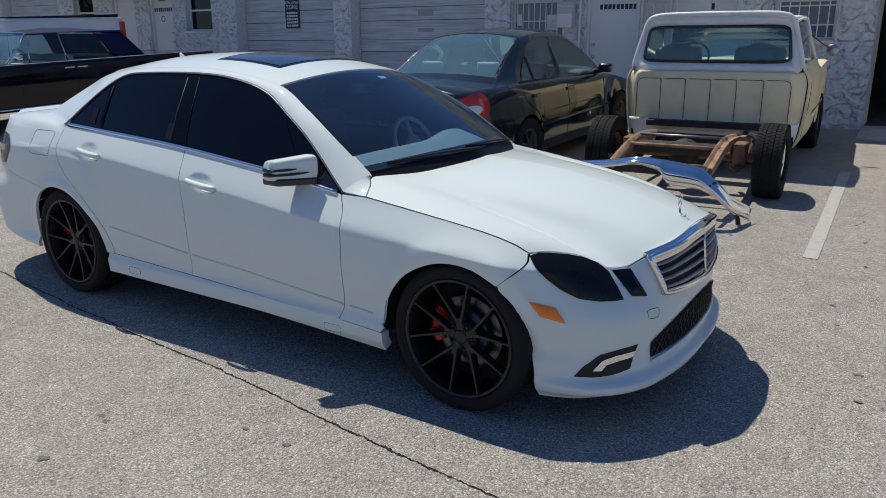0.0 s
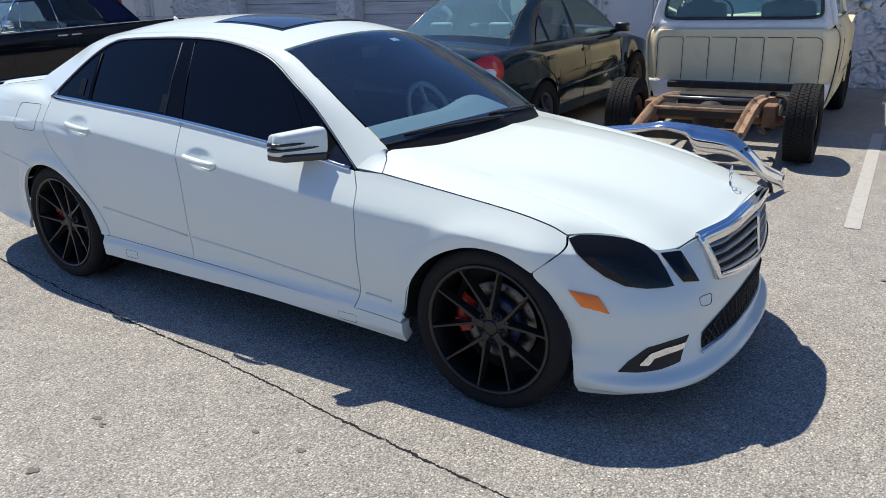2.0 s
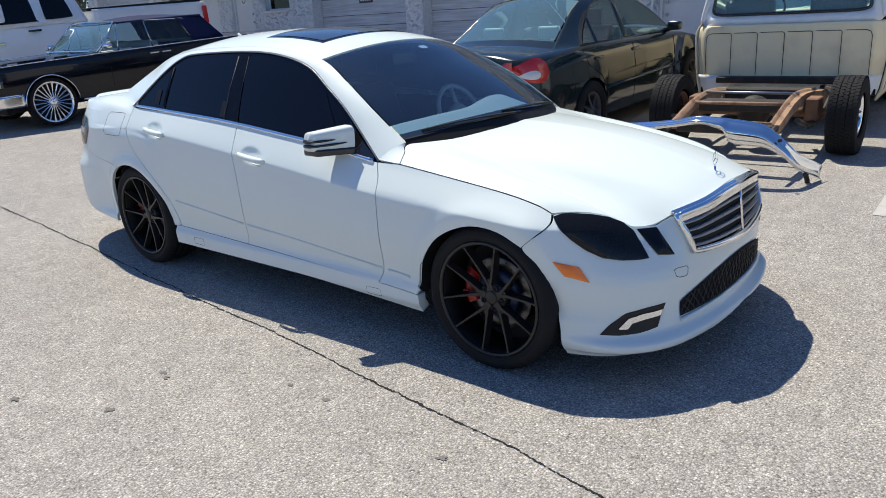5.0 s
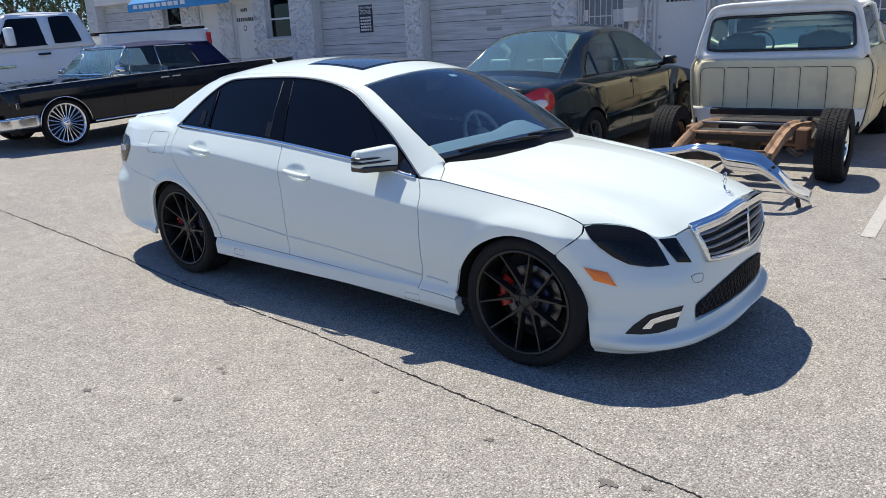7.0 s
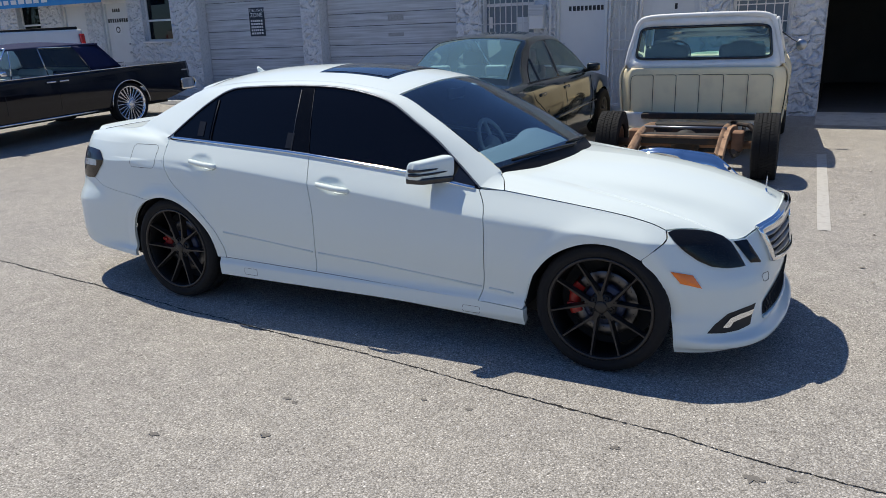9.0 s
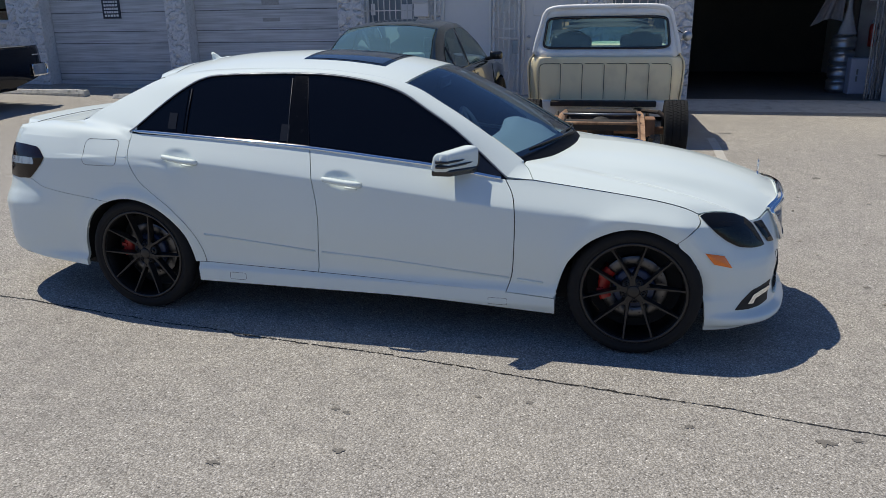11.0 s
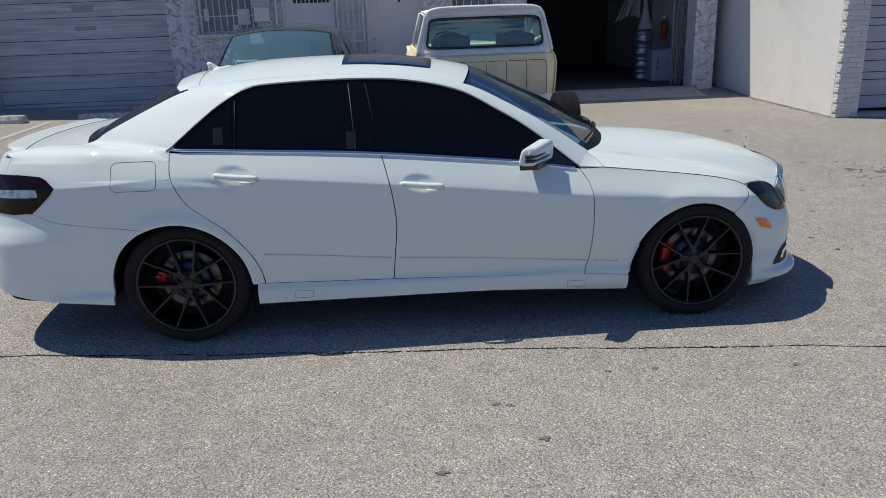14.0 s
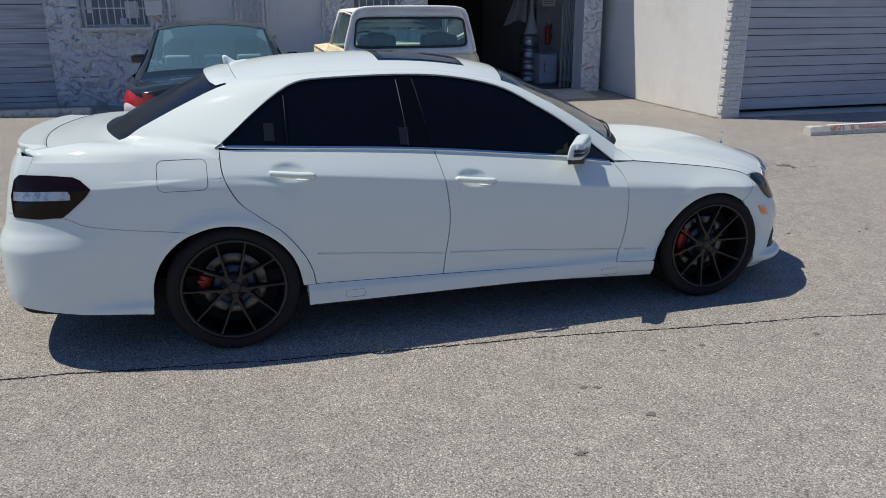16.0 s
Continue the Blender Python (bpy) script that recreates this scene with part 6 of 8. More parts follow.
star = part("bonnet_emblem", turned(lathe([(0.030, -0.0015), (0.0325, 0.0), (0.030, 0.0015), (0.0285, 0.0), (0.030, -0.0015)], 32, "x"), pose(-0.89, 0, 0.855)), CHROME, sedan, "chrome ring emblem on the bonnet", True)
part("emblem_stem", tube([(-0.88, 0, 0.775), (-0.888, 0, 0.80), (-0.89, 0, 0.82)], [0.014, 0.006, 0.005], 10), CHROME, star, "", True)
for k in range(3):
    a = radians(90 + 120 * k)
    part("emblem_spoke", tube([(-0.89, 0, 0.855), (-0.89, 0.03 * math.cos(a), 0.855 + 0.03 * math.sin(a))], [0.003, 0.0012], 6), CHROME, star, "", True)

# tail lamps
LAMPSTRIP = mat("pale_lamp_strip", (0.42, 0.45, 0.52), 0.25, 0.6, vary=0.25, scale=60, dirt=0.9, dirt_color=(0.05, 0.055, 0.07), dirt_scale=35)
TAILQ = [(q_of_x(x), z) for x, z in ((-5.325, 0.985), (-5.15, 0.985), (-5.025, 0.978), (-4.99, 0.963), (-4.944, 0.922), (-4.975, 0.883), (-5.06, 0.812), (-5.09, 0.791), (-5.2, 0.782), (-5.352, 0.788), (-5.385, 0.88), (-5.368, 0.96))]
tail_a, tail_b = both("tail_lamp", lens(corners(TAILQ, 7), 0.004, 12, 0.012), REDLENS, "smoked dark tail lamp")
for ob, sgn in ((tail_a, 1), (tail_b, -1)):
    rows = []
    for i in range(25):
        x = -5.352 + 0.31 * i / 24
        out = 0.0185 - 0.0085 * abs((x + 5.19) / 0.16) ** 3
        rows.append([skin(q_of_x(x), 0.868 + 0.03 * (x + 5.3) + (0.042 - 0.06 * max(0.0, x + 5.1)) * j / 4, out) for j in range(5)])
    bm = outward(grid_bm(rows))
    for vert in bm.verts:
        vert.co.y *= sgn
    part("light_bar", bm, LAMPSTRIP, ob, "bright strip across the tail lamp", True)

# ---- wheels ----


def tyre_mesh(r, rim, half, tread=True):
    prof = [(rim, -half * 0.86), (rim + 0.012, -half * 0.98), (rim + (r - rim) * 0.45, -half * 1.06), (r - 0.022, -half), (r - 0.006, -half * 0.88), (r, -half * 0.7), (r, -half * 0.42), (r - 0.007, -half * 0.40), (r - 0.007, -half * 0.34), (r, -half * 0.32), (r, half * 0.32), (r - 0.007, half * 0.34), (r - 0.007, half * 0.40), (r, half * 0.42), (r, half * 0.7), (r - 0.006, half * 0.88), (r - 0.022, half), (rim + (r - rim) * 0.45, half * 1.06), (rim + 0.012, half * 0.98), (rim, half * 0.86)]
    bm = lathe(prof, 192 if tread else 96)
    if tread:
        # shoulder blocks: every third step of the outer ribs is let in
        for v in bm.verts:
            rad = math.hypot(v.co.x, v.co.z)
            if rad > r - 0.008 and abs(v.co.y) > half * 0.41:
                k = round((math.atan2(v.co.z, v.co.x) % (2 * math.pi)) / (2 * math.pi) * 192)
                if k % 3 == 0:
                    v.co.x *= 1 - 0.0035 / rad
                    v.co.z *= 1 - 0.0035 / rad
    return bm


def spoke_pair():
    """Two narrow blades that part from one root, each with a raised ridge and sloping flanks."""
    bm = bmesh.new()
    for s in (-1, 1):
        a0, a1 = radians(90 + s * 6), radians(90 + s * 19.5)
        p0 = Vector((0.064 * math.cos(a0), 0, 0.064 * math.sin(a0)))
        p1 = Vector((0.251 * math.cos(a1), 0, 0.251 * math.sin(a1)))
        d = (p1 - p0).normalized()
        side = Vector((-d.z, 0, d.x))
        rows = []
        for i in range(15):
            t = i / 14
            c = p0.lerp(p1, t)
            wid = 0.0085 - 0.0045 * t + 0.004 * smooth(0.9, 1.0, t)
            base = wid + 0.0045 * (1 - 0.4 * t)
            y = -0.006 - 0.030 * t**1.4
            rows.append([c - side * wid * 0.75 + Vector((0, y - 0.004, 0)), c - side * wid + Vector((0, y, 0)), c - side * base + Vector((0, y + 0.034, 0)), c + side * base + Vector((0, y + 0.034, 0)), c + side * wid + Vector((0, y, 0)), c + side * wid * 0.75 + Vector((0, y - 0.004, 0))])
        vs = [[bm.verts.new(p) for p in r] for r in rows]
        for i in range(14):
            for k in range(6):
                bm.faces.new((vs[i][k], vs[i + 1][k], vs[i + 1][(k + 1) % 6], vs[i][(k + 1) % 6]))
        bm.faces.new(vs[-1])
    root = prism([(-0.017, 0.03), (0.017, 0.03), (0.0135, 0.078), (0.0, 0.088), (-0.0135, 0.078)], Matrix(((1, 0, 0, 0), (0, 0, -1, 0.028), (0, 1, 0, 0), (0, 0, 0, 1))), 0.036, 0.002)
    bm = add(bm, root)
    bmesh.ops.recalc_face_normals(bm, faces=bm.faces[:])
    return bm


SIDEWALL = [(0.258, -0.096), (0.266, -0.112), (0.274, -0.118), (0.277, -0.1165), (0.285, -0.122), (0.300, -0.1235), (0.3025, -0.122), (0.312, -0.120), (0.322, -0.110), (0.3275, -0.100)]


def low_tyre():
    """Low tyre with a rim guard, a raised ring on the sidewall, cut shoulders and three grooves."""
    prof = SIDEWALL + [(TYRE_R, -0.085)]
    for y in (-0.050, 0.0, 0.050):
        prof += [(TYRE_R, y - 0.007), (TYRE_R - 0.007, y - 0.005), (TYRE_R - 0.007, y + 0.005), (TYRE_R, y + 0.007)]
    prof += [(TYRE_R, 0.085)] + [(r, -y) for r, y in SIDEWALL[::-1]]
    bm = lathe(prof, 216)
    for v in bm.verts:
        rad = math.hypot(v.co.x, v.co.z)
        if rad > 0.318 and abs(v.co.y) > 0.08:
            k = round((math.atan2(v.co.z, v.co.x) % (2 * math.pi)) / (2 * math.pi) * 216)
            if k % 4 == 0:
                v.co.x *= 1 - 0.0025 / rad
                v.co.z *= 1 - 0.0025 / rad
    return bm


BARREL = mat("deep_black_wheel_barrel", (0.006, 0.006, 0.006), 0.55, spec=0.25, vary=0.2, scale=12)
DISCHAT = mat("blue_grey_disc_hat", (0.035, 0.05, 0.10), 0.4, 0.3, vary=0.2, scale=30)


def sedan_wheel(m, turn, grip=(142, 62)):
    """Built with its outer face towards -y; turn is the angle of one pair of spokes."""
    w = part("wheel", lathe([(0.249, -0.040), (0.253, -0.046), (0.262, -0.047), (0.266, -0.041), (0.262, -0.03), (0.255, -0.026), (0.249, -0.03), (0.249, -0.040)], 96), RIMBLACK, sedan, "satin black alloy wheel with five split spokes", True, m)
    part("rim_barrel", lathe([(0.258, -0.032), (0.248, -0.02), (0.243, 0.03), (0.238, 0.16), (0.25, 0.19)], 72), BARREL, w, "deep black inner rim", True)
    ty = part("tyre", low_tyre(), RUBBER, w, "low profile black tyre", True)
    ty.matrix_basis = pose(0, 0.072, 0)
    first = part("spoke", spoke_pair(), RIMBLACK, w)
    for k in range(5):
        r = Matrix.Rotation(radians(90 - turn - 72 * k), 4, "Y")
        if k == 0:
            first.matrix_basis = r
        else:
            again(first, w, r)
    part("hub", lathe([(0.0, -0.006), (0.03, -0.006), (0.034, -0.003), (0.062, 0.002), (0.07, 0.016), (0.07, 0.06), (0.0, 0.06)], 40), RIMBLACK, w, "", True)
    part("hub_cap", lathe([(0.0, -0.013), (0.026, -0.012), (0.031, -0.009), (0.032, 0.0)], 32), RIMBLACK, w, "black centre cap", True)
    for k in range(5):
        a = radians(turn + 36 + 72 * k)
        part("wheel_bolt", turned(lathe([(0.0, 0.004), (0.007, 0.004), (0.0075, -0.007), (0.0115, -0.007), (0.0135, -0.003), (0.0135, 0.012)], 14), pose(0.050 * math.cos(a), 0.0, 0.050 * math.sin(a))), UNDER, w, "dark bolt well")
    disc = part("brake_disc", lathe([(0.108, 0.064), (0.112, 0.058), (0.166, 0.058), (0.168, 0.06), (0.168, 0.082), (0.108, 0.084)], 72), DISC, w, "steel brake disc", True)
    for k in range(24):
        a = 2 * math.pi * k / 24
        r = 0.125 + 0.026 * (k % 3) / 2
        part("disc_hole", turned(lathe([(0.0, 0.0572), (0.0035, 0.0572), (0.0035, 0.06)], 8), pose(r * math.cos(a), 0.0, r * math.sin(a))), UNDER, disc)
    part("disc_hat", lathe([(0.0, 0.044), (0.096, 0.044), (0.106, 0.05), (0.108, 0.074)], 40), DISCHAT, w, "dark blue disc hat", True)
    cal = part("caliper", lathe([(0.120, 0.040), (0.164, 0.034), (0.178, 0.040), (0.182, 0.105), (0.120, 0.105), (0.120, 0.040)], 16, start=radians(grip[0]), sweep=radians(grip[1])), CALIPER, w, "red brake caliper", True)
    for a in (grip[0] + grip[1] * 0.3, grip[0] + grip[1] * 0.7):
        part("caliper_bridge", turned(box(0.150, 0.184, 0.026, 0.045, -0.010, 0.010, 0.004, 2), Matrix.Rotation(radians(-a), 4, "Y")), CALIPER, cal, "", True)
    part("back_plate", lathe([(0.0, 0.12), (0.235, 0.12), (0.235, 0.13), (0.0, 0.13)], 40), UNDER, w)
    return w


sedan_wheel(pose(HUB_F, -0.842, 0.342), 26)
sedan_wheel(pose(-4.338, -0.872, 0.369), 54, (158, 34))
sedan_wheel(pose(HUB_F, 0.842, 0.342, 0, 0, 180), 20)
sedan_wheel(pose(HUB_R, 0.872, 0.369, 0, 0, 180), 40)

# ---- underside, wheel wells and the dark structure behind the gaps ----
under = box(-4.95, -1.1, -0.72, 0.72, 0.22, 0.42, 0.04, 2)
part("underbody", under, UNDER, sedan, "dark underside")
part("boot_floor", add(box(-5.36, -4.6, -0.6, 0.6, 0.45, 0.49), box(-5.26, -4.76, -0.8, 0.8, 0.494, 0.52)), UNDER, sedan)
for hx in (HUB_F, HUB_R):
    for sgn in (1, -1):
        own = lathe([(0.0, 0.5), (0.385, 0.5), (0.385, 0.872)], 40, start=radians(-6), sweep=radians(192))
        for v in own.verts:
            if v.co.y > 0.6:
                v.co.y = min(v.co.y, side_s(v.co.x + hx, max(v.co.z + HUB_Z, 0.25)) - 0.022)
        part("wheel_well", turned(own, pose(hx, 0, HUB_Z) @ Matrix.Diagonal((1, -sgn, 1, 1))), UNDER, sedan, "dark wheel well liner")
inner = bmesh.new()
zs2 = [0.3 + 0.04 * k for k in range(18)]
nq = 150
vv = []
for i in range(nq + 1):
    q = 0.25 + (QLEN - 0.5) * i / nq
    top = BELT(min(max(ring_at(q)[0].x, -5.3), -1.2)) - 0.03
    if q < 1.15:
        top = min(top, 0.62)
    vv.append([inner.verts.new(skin(q, min(z, top), -0.03)) for z in zs2])
for i in range(nq):
    for j in range(len(zs2) - 1):
        c = (vv[i][j].co + vv[i + 1][j + 1].co) / 2
        if min(math.hypot(c.x - HUB_F, c.z - HUB_Z), math.hypot(c.x - HUB_R, c.z - HUB_Z)) > 0.41 and c.z > 0.3:
            inner.faces.new((vv[i][j], vv[i + 1][j], vv[i + 1][j + 1], vv[i][j + 1]))
inner = add(inner, mirrored(inner))
part("inner_shell", inner, UNDER, sedan, "dark inner structure behind the panel gaps")

# ---- cabin ----


def dash_shape(u, v):
    y = -0.62 + 1.24 * u
    prof = [(-2.10, 0.905), (-2.22, 0.94), (-2.38, 0.965), (-2.47, 0.95), (-2.5, 0.9), (-2.46, 0.75), (-2.4, 0.6)]
    k = v * (len(prof) - 1)
    i = min(int(k), len(prof) - 2)
    x = prof[i][0] + (prof[i + 1][0] - prof[i][0]) * (k - i)
    z = prof[i][1] + (prof[i + 1][1] - prof[i][1]) * (k - i)
    hump = 0.05 * math.exp(-((y - 0.37) / 0.17) ** 2) * math.sin(math.pi * min(v * 1.4, 1))
    rise = (0.02 + 0.055 * min(v * 2.2, 1)) * math.sqrt(1 - (y / 0.66) ** 2) * (1 - v * v)
    return (x + 0.08 * (1 - (y / 0.62) ** 2), y, z + hump + rise)


part("dashboard", sheet(dash_shape, 40, 24), DASH, sedan, "grey dashboard under the windscreen", True)
wheel_pts = [(0.19 * math.cos(2 * math.pi * k / 32), 0.19 * math.sin(2 * math.pi * k / 32), 0) for k in range(32)]
steer = part("steering_wheel", turned(tube(wheel_pts, 0.015, 10, closed=True), pose(-2.62, 0.37, 0.93, 0, 65, 0)), DASH, sedan, "grey steering wheel", True)
part("wheel_hub", turned(lathe([(0.0, 0.03), (0.05, 0.03), (0.075, 0.01), (0.08, -0.02), (0.03, -0.12)], 24, "z"), pose(-2.62, 0.37, 0.93, 0, 65, 0)), DASH, steer, "", True)
for k in range(3):
    a = radians((0, 180, 270)[k])
    part("wheel_spoke", turned(tube([(0.05 * math.cos(a), 0.05 * math.sin(a), 0), (0.185 * math.cos(a), 0.185 * math.sin(a), 0)], 0.014, 8), pose(-2.62, 0.37, 0.93, 0, 65, 0)), DASH, steer, "", True)


def cushion(w, d, h, r):
    return box(-d / 2, d / 2, -w / 2, w / 2, 0, h, r, 4)


for y in (-0.37, 0.37):
    s = part("front_seat", turned(cushion(0.52, 0.52, 0.16, 0.06), pose(-3.0, y, 0.42)), SEAT, sedan, "dark leather front seat", True)
    part("seat_back", turned(cushion(0.5, 0.16, 0.62, 0.06), pose(-3.3, y, 0.5, 0, -16, 0)), SEAT, s, "", True)
    part("headrest", turned(cushion(0.27, 0.1, 0.18, 0.045), pose(-3.47, y, 1.14, 0, -10, 0)), SEAT, s, "", True)
rear = part("rear_seat", turned(cushion(1.3, 0.5, 0.16, 0.06), pose(-3.95, 0, 0.45)), SEAT, sedan, "dark rear bench", True)
part("bench_back", turned(cushion(1.3, 0.16, 0.6, 0.06), pose(-4.25, 0, 0.5, 0, -20, 0)), SEAT, rear, "", True)
part("cabin_floor", box(-4.7, -2.0, -0.78, 0.78, 0.36, 0.42), UNDER, sedan)
part("firewall", box(-2.32, -1.96, -0.76, 0.76, 0.42, 0.875), UNDER, sedan, "dark bulkhead below the windscreen")
part("parcel_shelf", box(-4.95, -4.3, -0.66, 0.66, 1.0, 1.03, 0.01, 1), UNDER, sedan)
part("roof_lining", outward(grid_bm(strip(lambda k, w: crown(k, w, -0.035), 3.2, 8.0, 30, 20, -0.97, 0.97))), SEAT, sedan, "", True)
part("rear_view_mirror", turned(cushion(0.22, 0.03, 0.07, 0.015), pose(-2.72, 0, 1.27)), TRIMBLACK, sedan, "", True)
part("screen_border", outward(grid_bm(strip(lambda k, w: crown(k, w, -0.007), 0.10, 0.235, 4, 40, -0.985, 0.985))), SASH, sedan, "black printed border at the foot of the windscreen", True)
part("windscreen_sticker", outward(grid_bm(strip(lambda k, w: crown(k, w, -0.009), 2.62, 2.74, 2, 2, 0.02, 0.12))), SIGNWHITE, sedan, "small white sticker inside the windscreen")
cowl = [[crown(-0.20 + 0.32 * j / 6, w, -0.008 - 0.05 * (1 - j / 6)) for j in range(7)] for w in [-0.98 + 1.96 * i / 40 for i in range(41)]]
part("cowl", outward(grid_bm(cowl)), mat("matt_black_plastic", (0.008, 0.008, 0.009), 0.55, spec=0.25, vary=0.3, scale=25, bump=0.001, bump_scale=90), sedan, "black cowl panel below the windscreen", True)
for y0, y1 in ((0.55, -0.12), (-0.05, -0.62)):
    def wp(t):
        w = (y0 + (y1 - y0) * t) / 0.73
        return crown(0.075 + 0.10 * t, w, 0.001 + 0.006 * math.sin(math.pi * t))
    part("wiper", tube([wp(t / 10) for t in range(11)], [0.007] * 4 + [0.005] * 7, 6), UNDER, sedan, "black windscreen wiper", True)


# ---- other vehicles: shared shapes; local x ahead, y to the left, z up ----
def body_loft(x0, x1, n, width, inset, low, high, crest, hubs, arch_r, hub_z, rows=16, deck=8, dents=()):
    """A closed body shell: sides that follow the wheel arches, then a crowned deck. Returns a mesh of both sides."""
    bm = bmesh.new()
    xs = [x0 + (x1 - x0) * i / n for i in range(n + 1)]
    for h in hubs:
        xs += [h + arch_r * math.cos(math.pi * k / 28) for k in range(29)]
    xs = sorted(set(round(v, 4) for v in xs if x0 <= v <= x1))
    cols = []
    for x in xs:
        zb = low(x)
        for h in hubs:
            if abs(x - h) < arch_r:
                zb = max(zb, hub_z + math.sqrt(max(arch_r**2 - (x - h) ** 2, 0)))
        zs, zc, w = high(x), crest(x), width(x)
        half = []
        for j in range(rows + 1):
            z = zb + (zs - zb) * j / rows
            d = sum(a * math.exp(-((x - px) / sx) ** 2 - ((z - pz) / sz) ** 2) for px, pz, sx, sz, a in dents)
            half.append((w - inset(z) - d, z))
        ys = half[-1][0]
        for j in range(1, deck + 1):
            t = j / deck
            half.append((ys * (1 - t), zs + (zc - zs) * math.sin(math.pi / 2 * min(1, t * 1.15)) ** 0.9))
        col = [bm.verts.new((x, y, z)) for y, z in half] + [bm.verts.new((x, -y, z)) for y, z in half[-2::-1]]
        cols.append(col)
    for a, b in zip(cols, cols[1:]):
        for k in range(len(a) - 1):
            bm.faces.new((a[k], a[k + 1], b[k + 1], b[k]))
    for c in (cols[0], cols[-1]):
        bm.faces.new(c)
    bmesh.ops.recalc_face_normals(bm, faces=bm.faces[:])
    return bm


def patch(p00, p10, p11, p01, nu=10, nv=8, bulge=(0, 0, 0)):
    """A four-cornered sheet, bowed in the middle."""
    a, b, c, d = (Vector(p) for p in (p00, p10, p11, p01))
    k = Vector(bulge)
    return sheet(lambda u, v: a * (1 - u) * (1 - v) + b * u * (1 - v) + c * u * v + d * (1 - u) * v + k * (math.sin(math.pi * u) * math.sin(math.pi * v)), nu, nv)


def plain_wheel(parent, m, r, rim, half, rim_mat, spokes, label, tread=False, dish=0.03, hub_mat=None):
    w = part("wheel", lathe([(rim - 0.02, -half * 0.72), (rim, -half * 0.82), (rim + 0.008, -half * 0.78), (rim - 0.012, -half * 0.5), (rim - 0.03, 0.0), (rim - 0.02, half * 0.8), (rim - 0.035, half * 0.8), (rim - 0.045, 0.0), (rim - 0.03, -half * 0.6), (rim - 0.02, -half * 0.72)], 48), rim_mat, parent, label, True, m)
    ty = part("tyre", tyre_mesh(r, rim, half, tread), RUBBER, w, "black tyre")
    sp = tube([(0.03, -half * 0.55 - dish, 0), (rim * 0.55, -half * 0.5 - dish * 0.4, 0), (rim - 0.015, -half * 0.62, 0)], [rim * 0.07, rim * 0.05, rim * 0.06] if spokes < 14 else [0.008, 0.009, 0.014], 8, flat=1.0)
    first = part("spoke", sp, rim_mat, w)
    for k in range(1, spokes):
        again(first, w, Matrix.Rotation(2 * math.pi * k / spokes, 4, "Y"))
    part("hub_cap", lathe([(0.0, -half * 0.65 - dish), (0.03, -half * 0.65 - dish), (rim * 0.22, -half * 0.55 - dish), (rim * 0.26, -half * 0.4), (rim * 0.26, 0.0), (0.0, 0.0)], 28), hub_mat or rim_mat, w, "", True)
    part("back_plate", lathe([(0.0, half * 0.3), (rim - 0.03, half * 0.3), (rim - 0.03, half * 0.4), (0.0, half * 0.4)], 28), UNDER, w)
    return w


def outward_x(bm, side=0, way=None):
    """Faces a sheet to the back, to one side, or along a given way."""
    bm.normal_update()
    d = Vector(way) if way else (Vector((-1, 0, 0)) if side == 0 else Vector((0, side, 0)))
    if sum(f.normal.dot(d) * f.calc_area() for f in bm.faces) < 0:
        bmesh.ops.reverse_faces(bm, faces=bm.faces[:])
    return bm


# ---- dark green sedan, nose to the wall ----
GREEN = mat("dark_green_metallic", (0.014, 0.022, 0.024), 0.12, 0.0, spec=0.2, coat=0.65, vary=0.08, scale=3)
CLEARGLASS = glass("light_green_glass", (0.56, 0.86, 0.90), 0.9, film=0.11, ior=1.8)
# rear window: reflected sky is painted in as a pale diffuse film
SKYHAZEGLASS = glass("dusty_green_glass", (0.40, 0.72, 0.82), 0.9, film=0.22, ior=2.0)
TAILRED = mat("red_tail_lens", (0.55, 0.015, 0.012), 0.15, coat=0.7, vary=0.1, scale=30)
TAILWHITE = mat("white_tail_lens", (0.75, 0.72, 0.70), 0.18, coat=0.6, vary=0.08, scale=40)
ALLOY = mat("dull_alloy", (0.36, 0.36, 0.37), 0.4, 0.8, vary=0.15, scale=20, dirt=0.4, dirt_color=(0.06, 0.05, 0.04))
# dark copy of the alloy: wheel arch shade put into the colour
SHADEALLOY = mat("brake_dusted_alloy", (0.09, 0.09, 0.092), 0.55, 0.4, vary=0.2, scale=20)
WHITELEATHER = mat("white_leather", (0.55, 0.55, 0.53), 0.55, vary=0.06, scale=12)
TAN = mat("grey_seat_cloth", (0.17, 0.18, 0.18), 0.85, vary=0.1, scale=40)


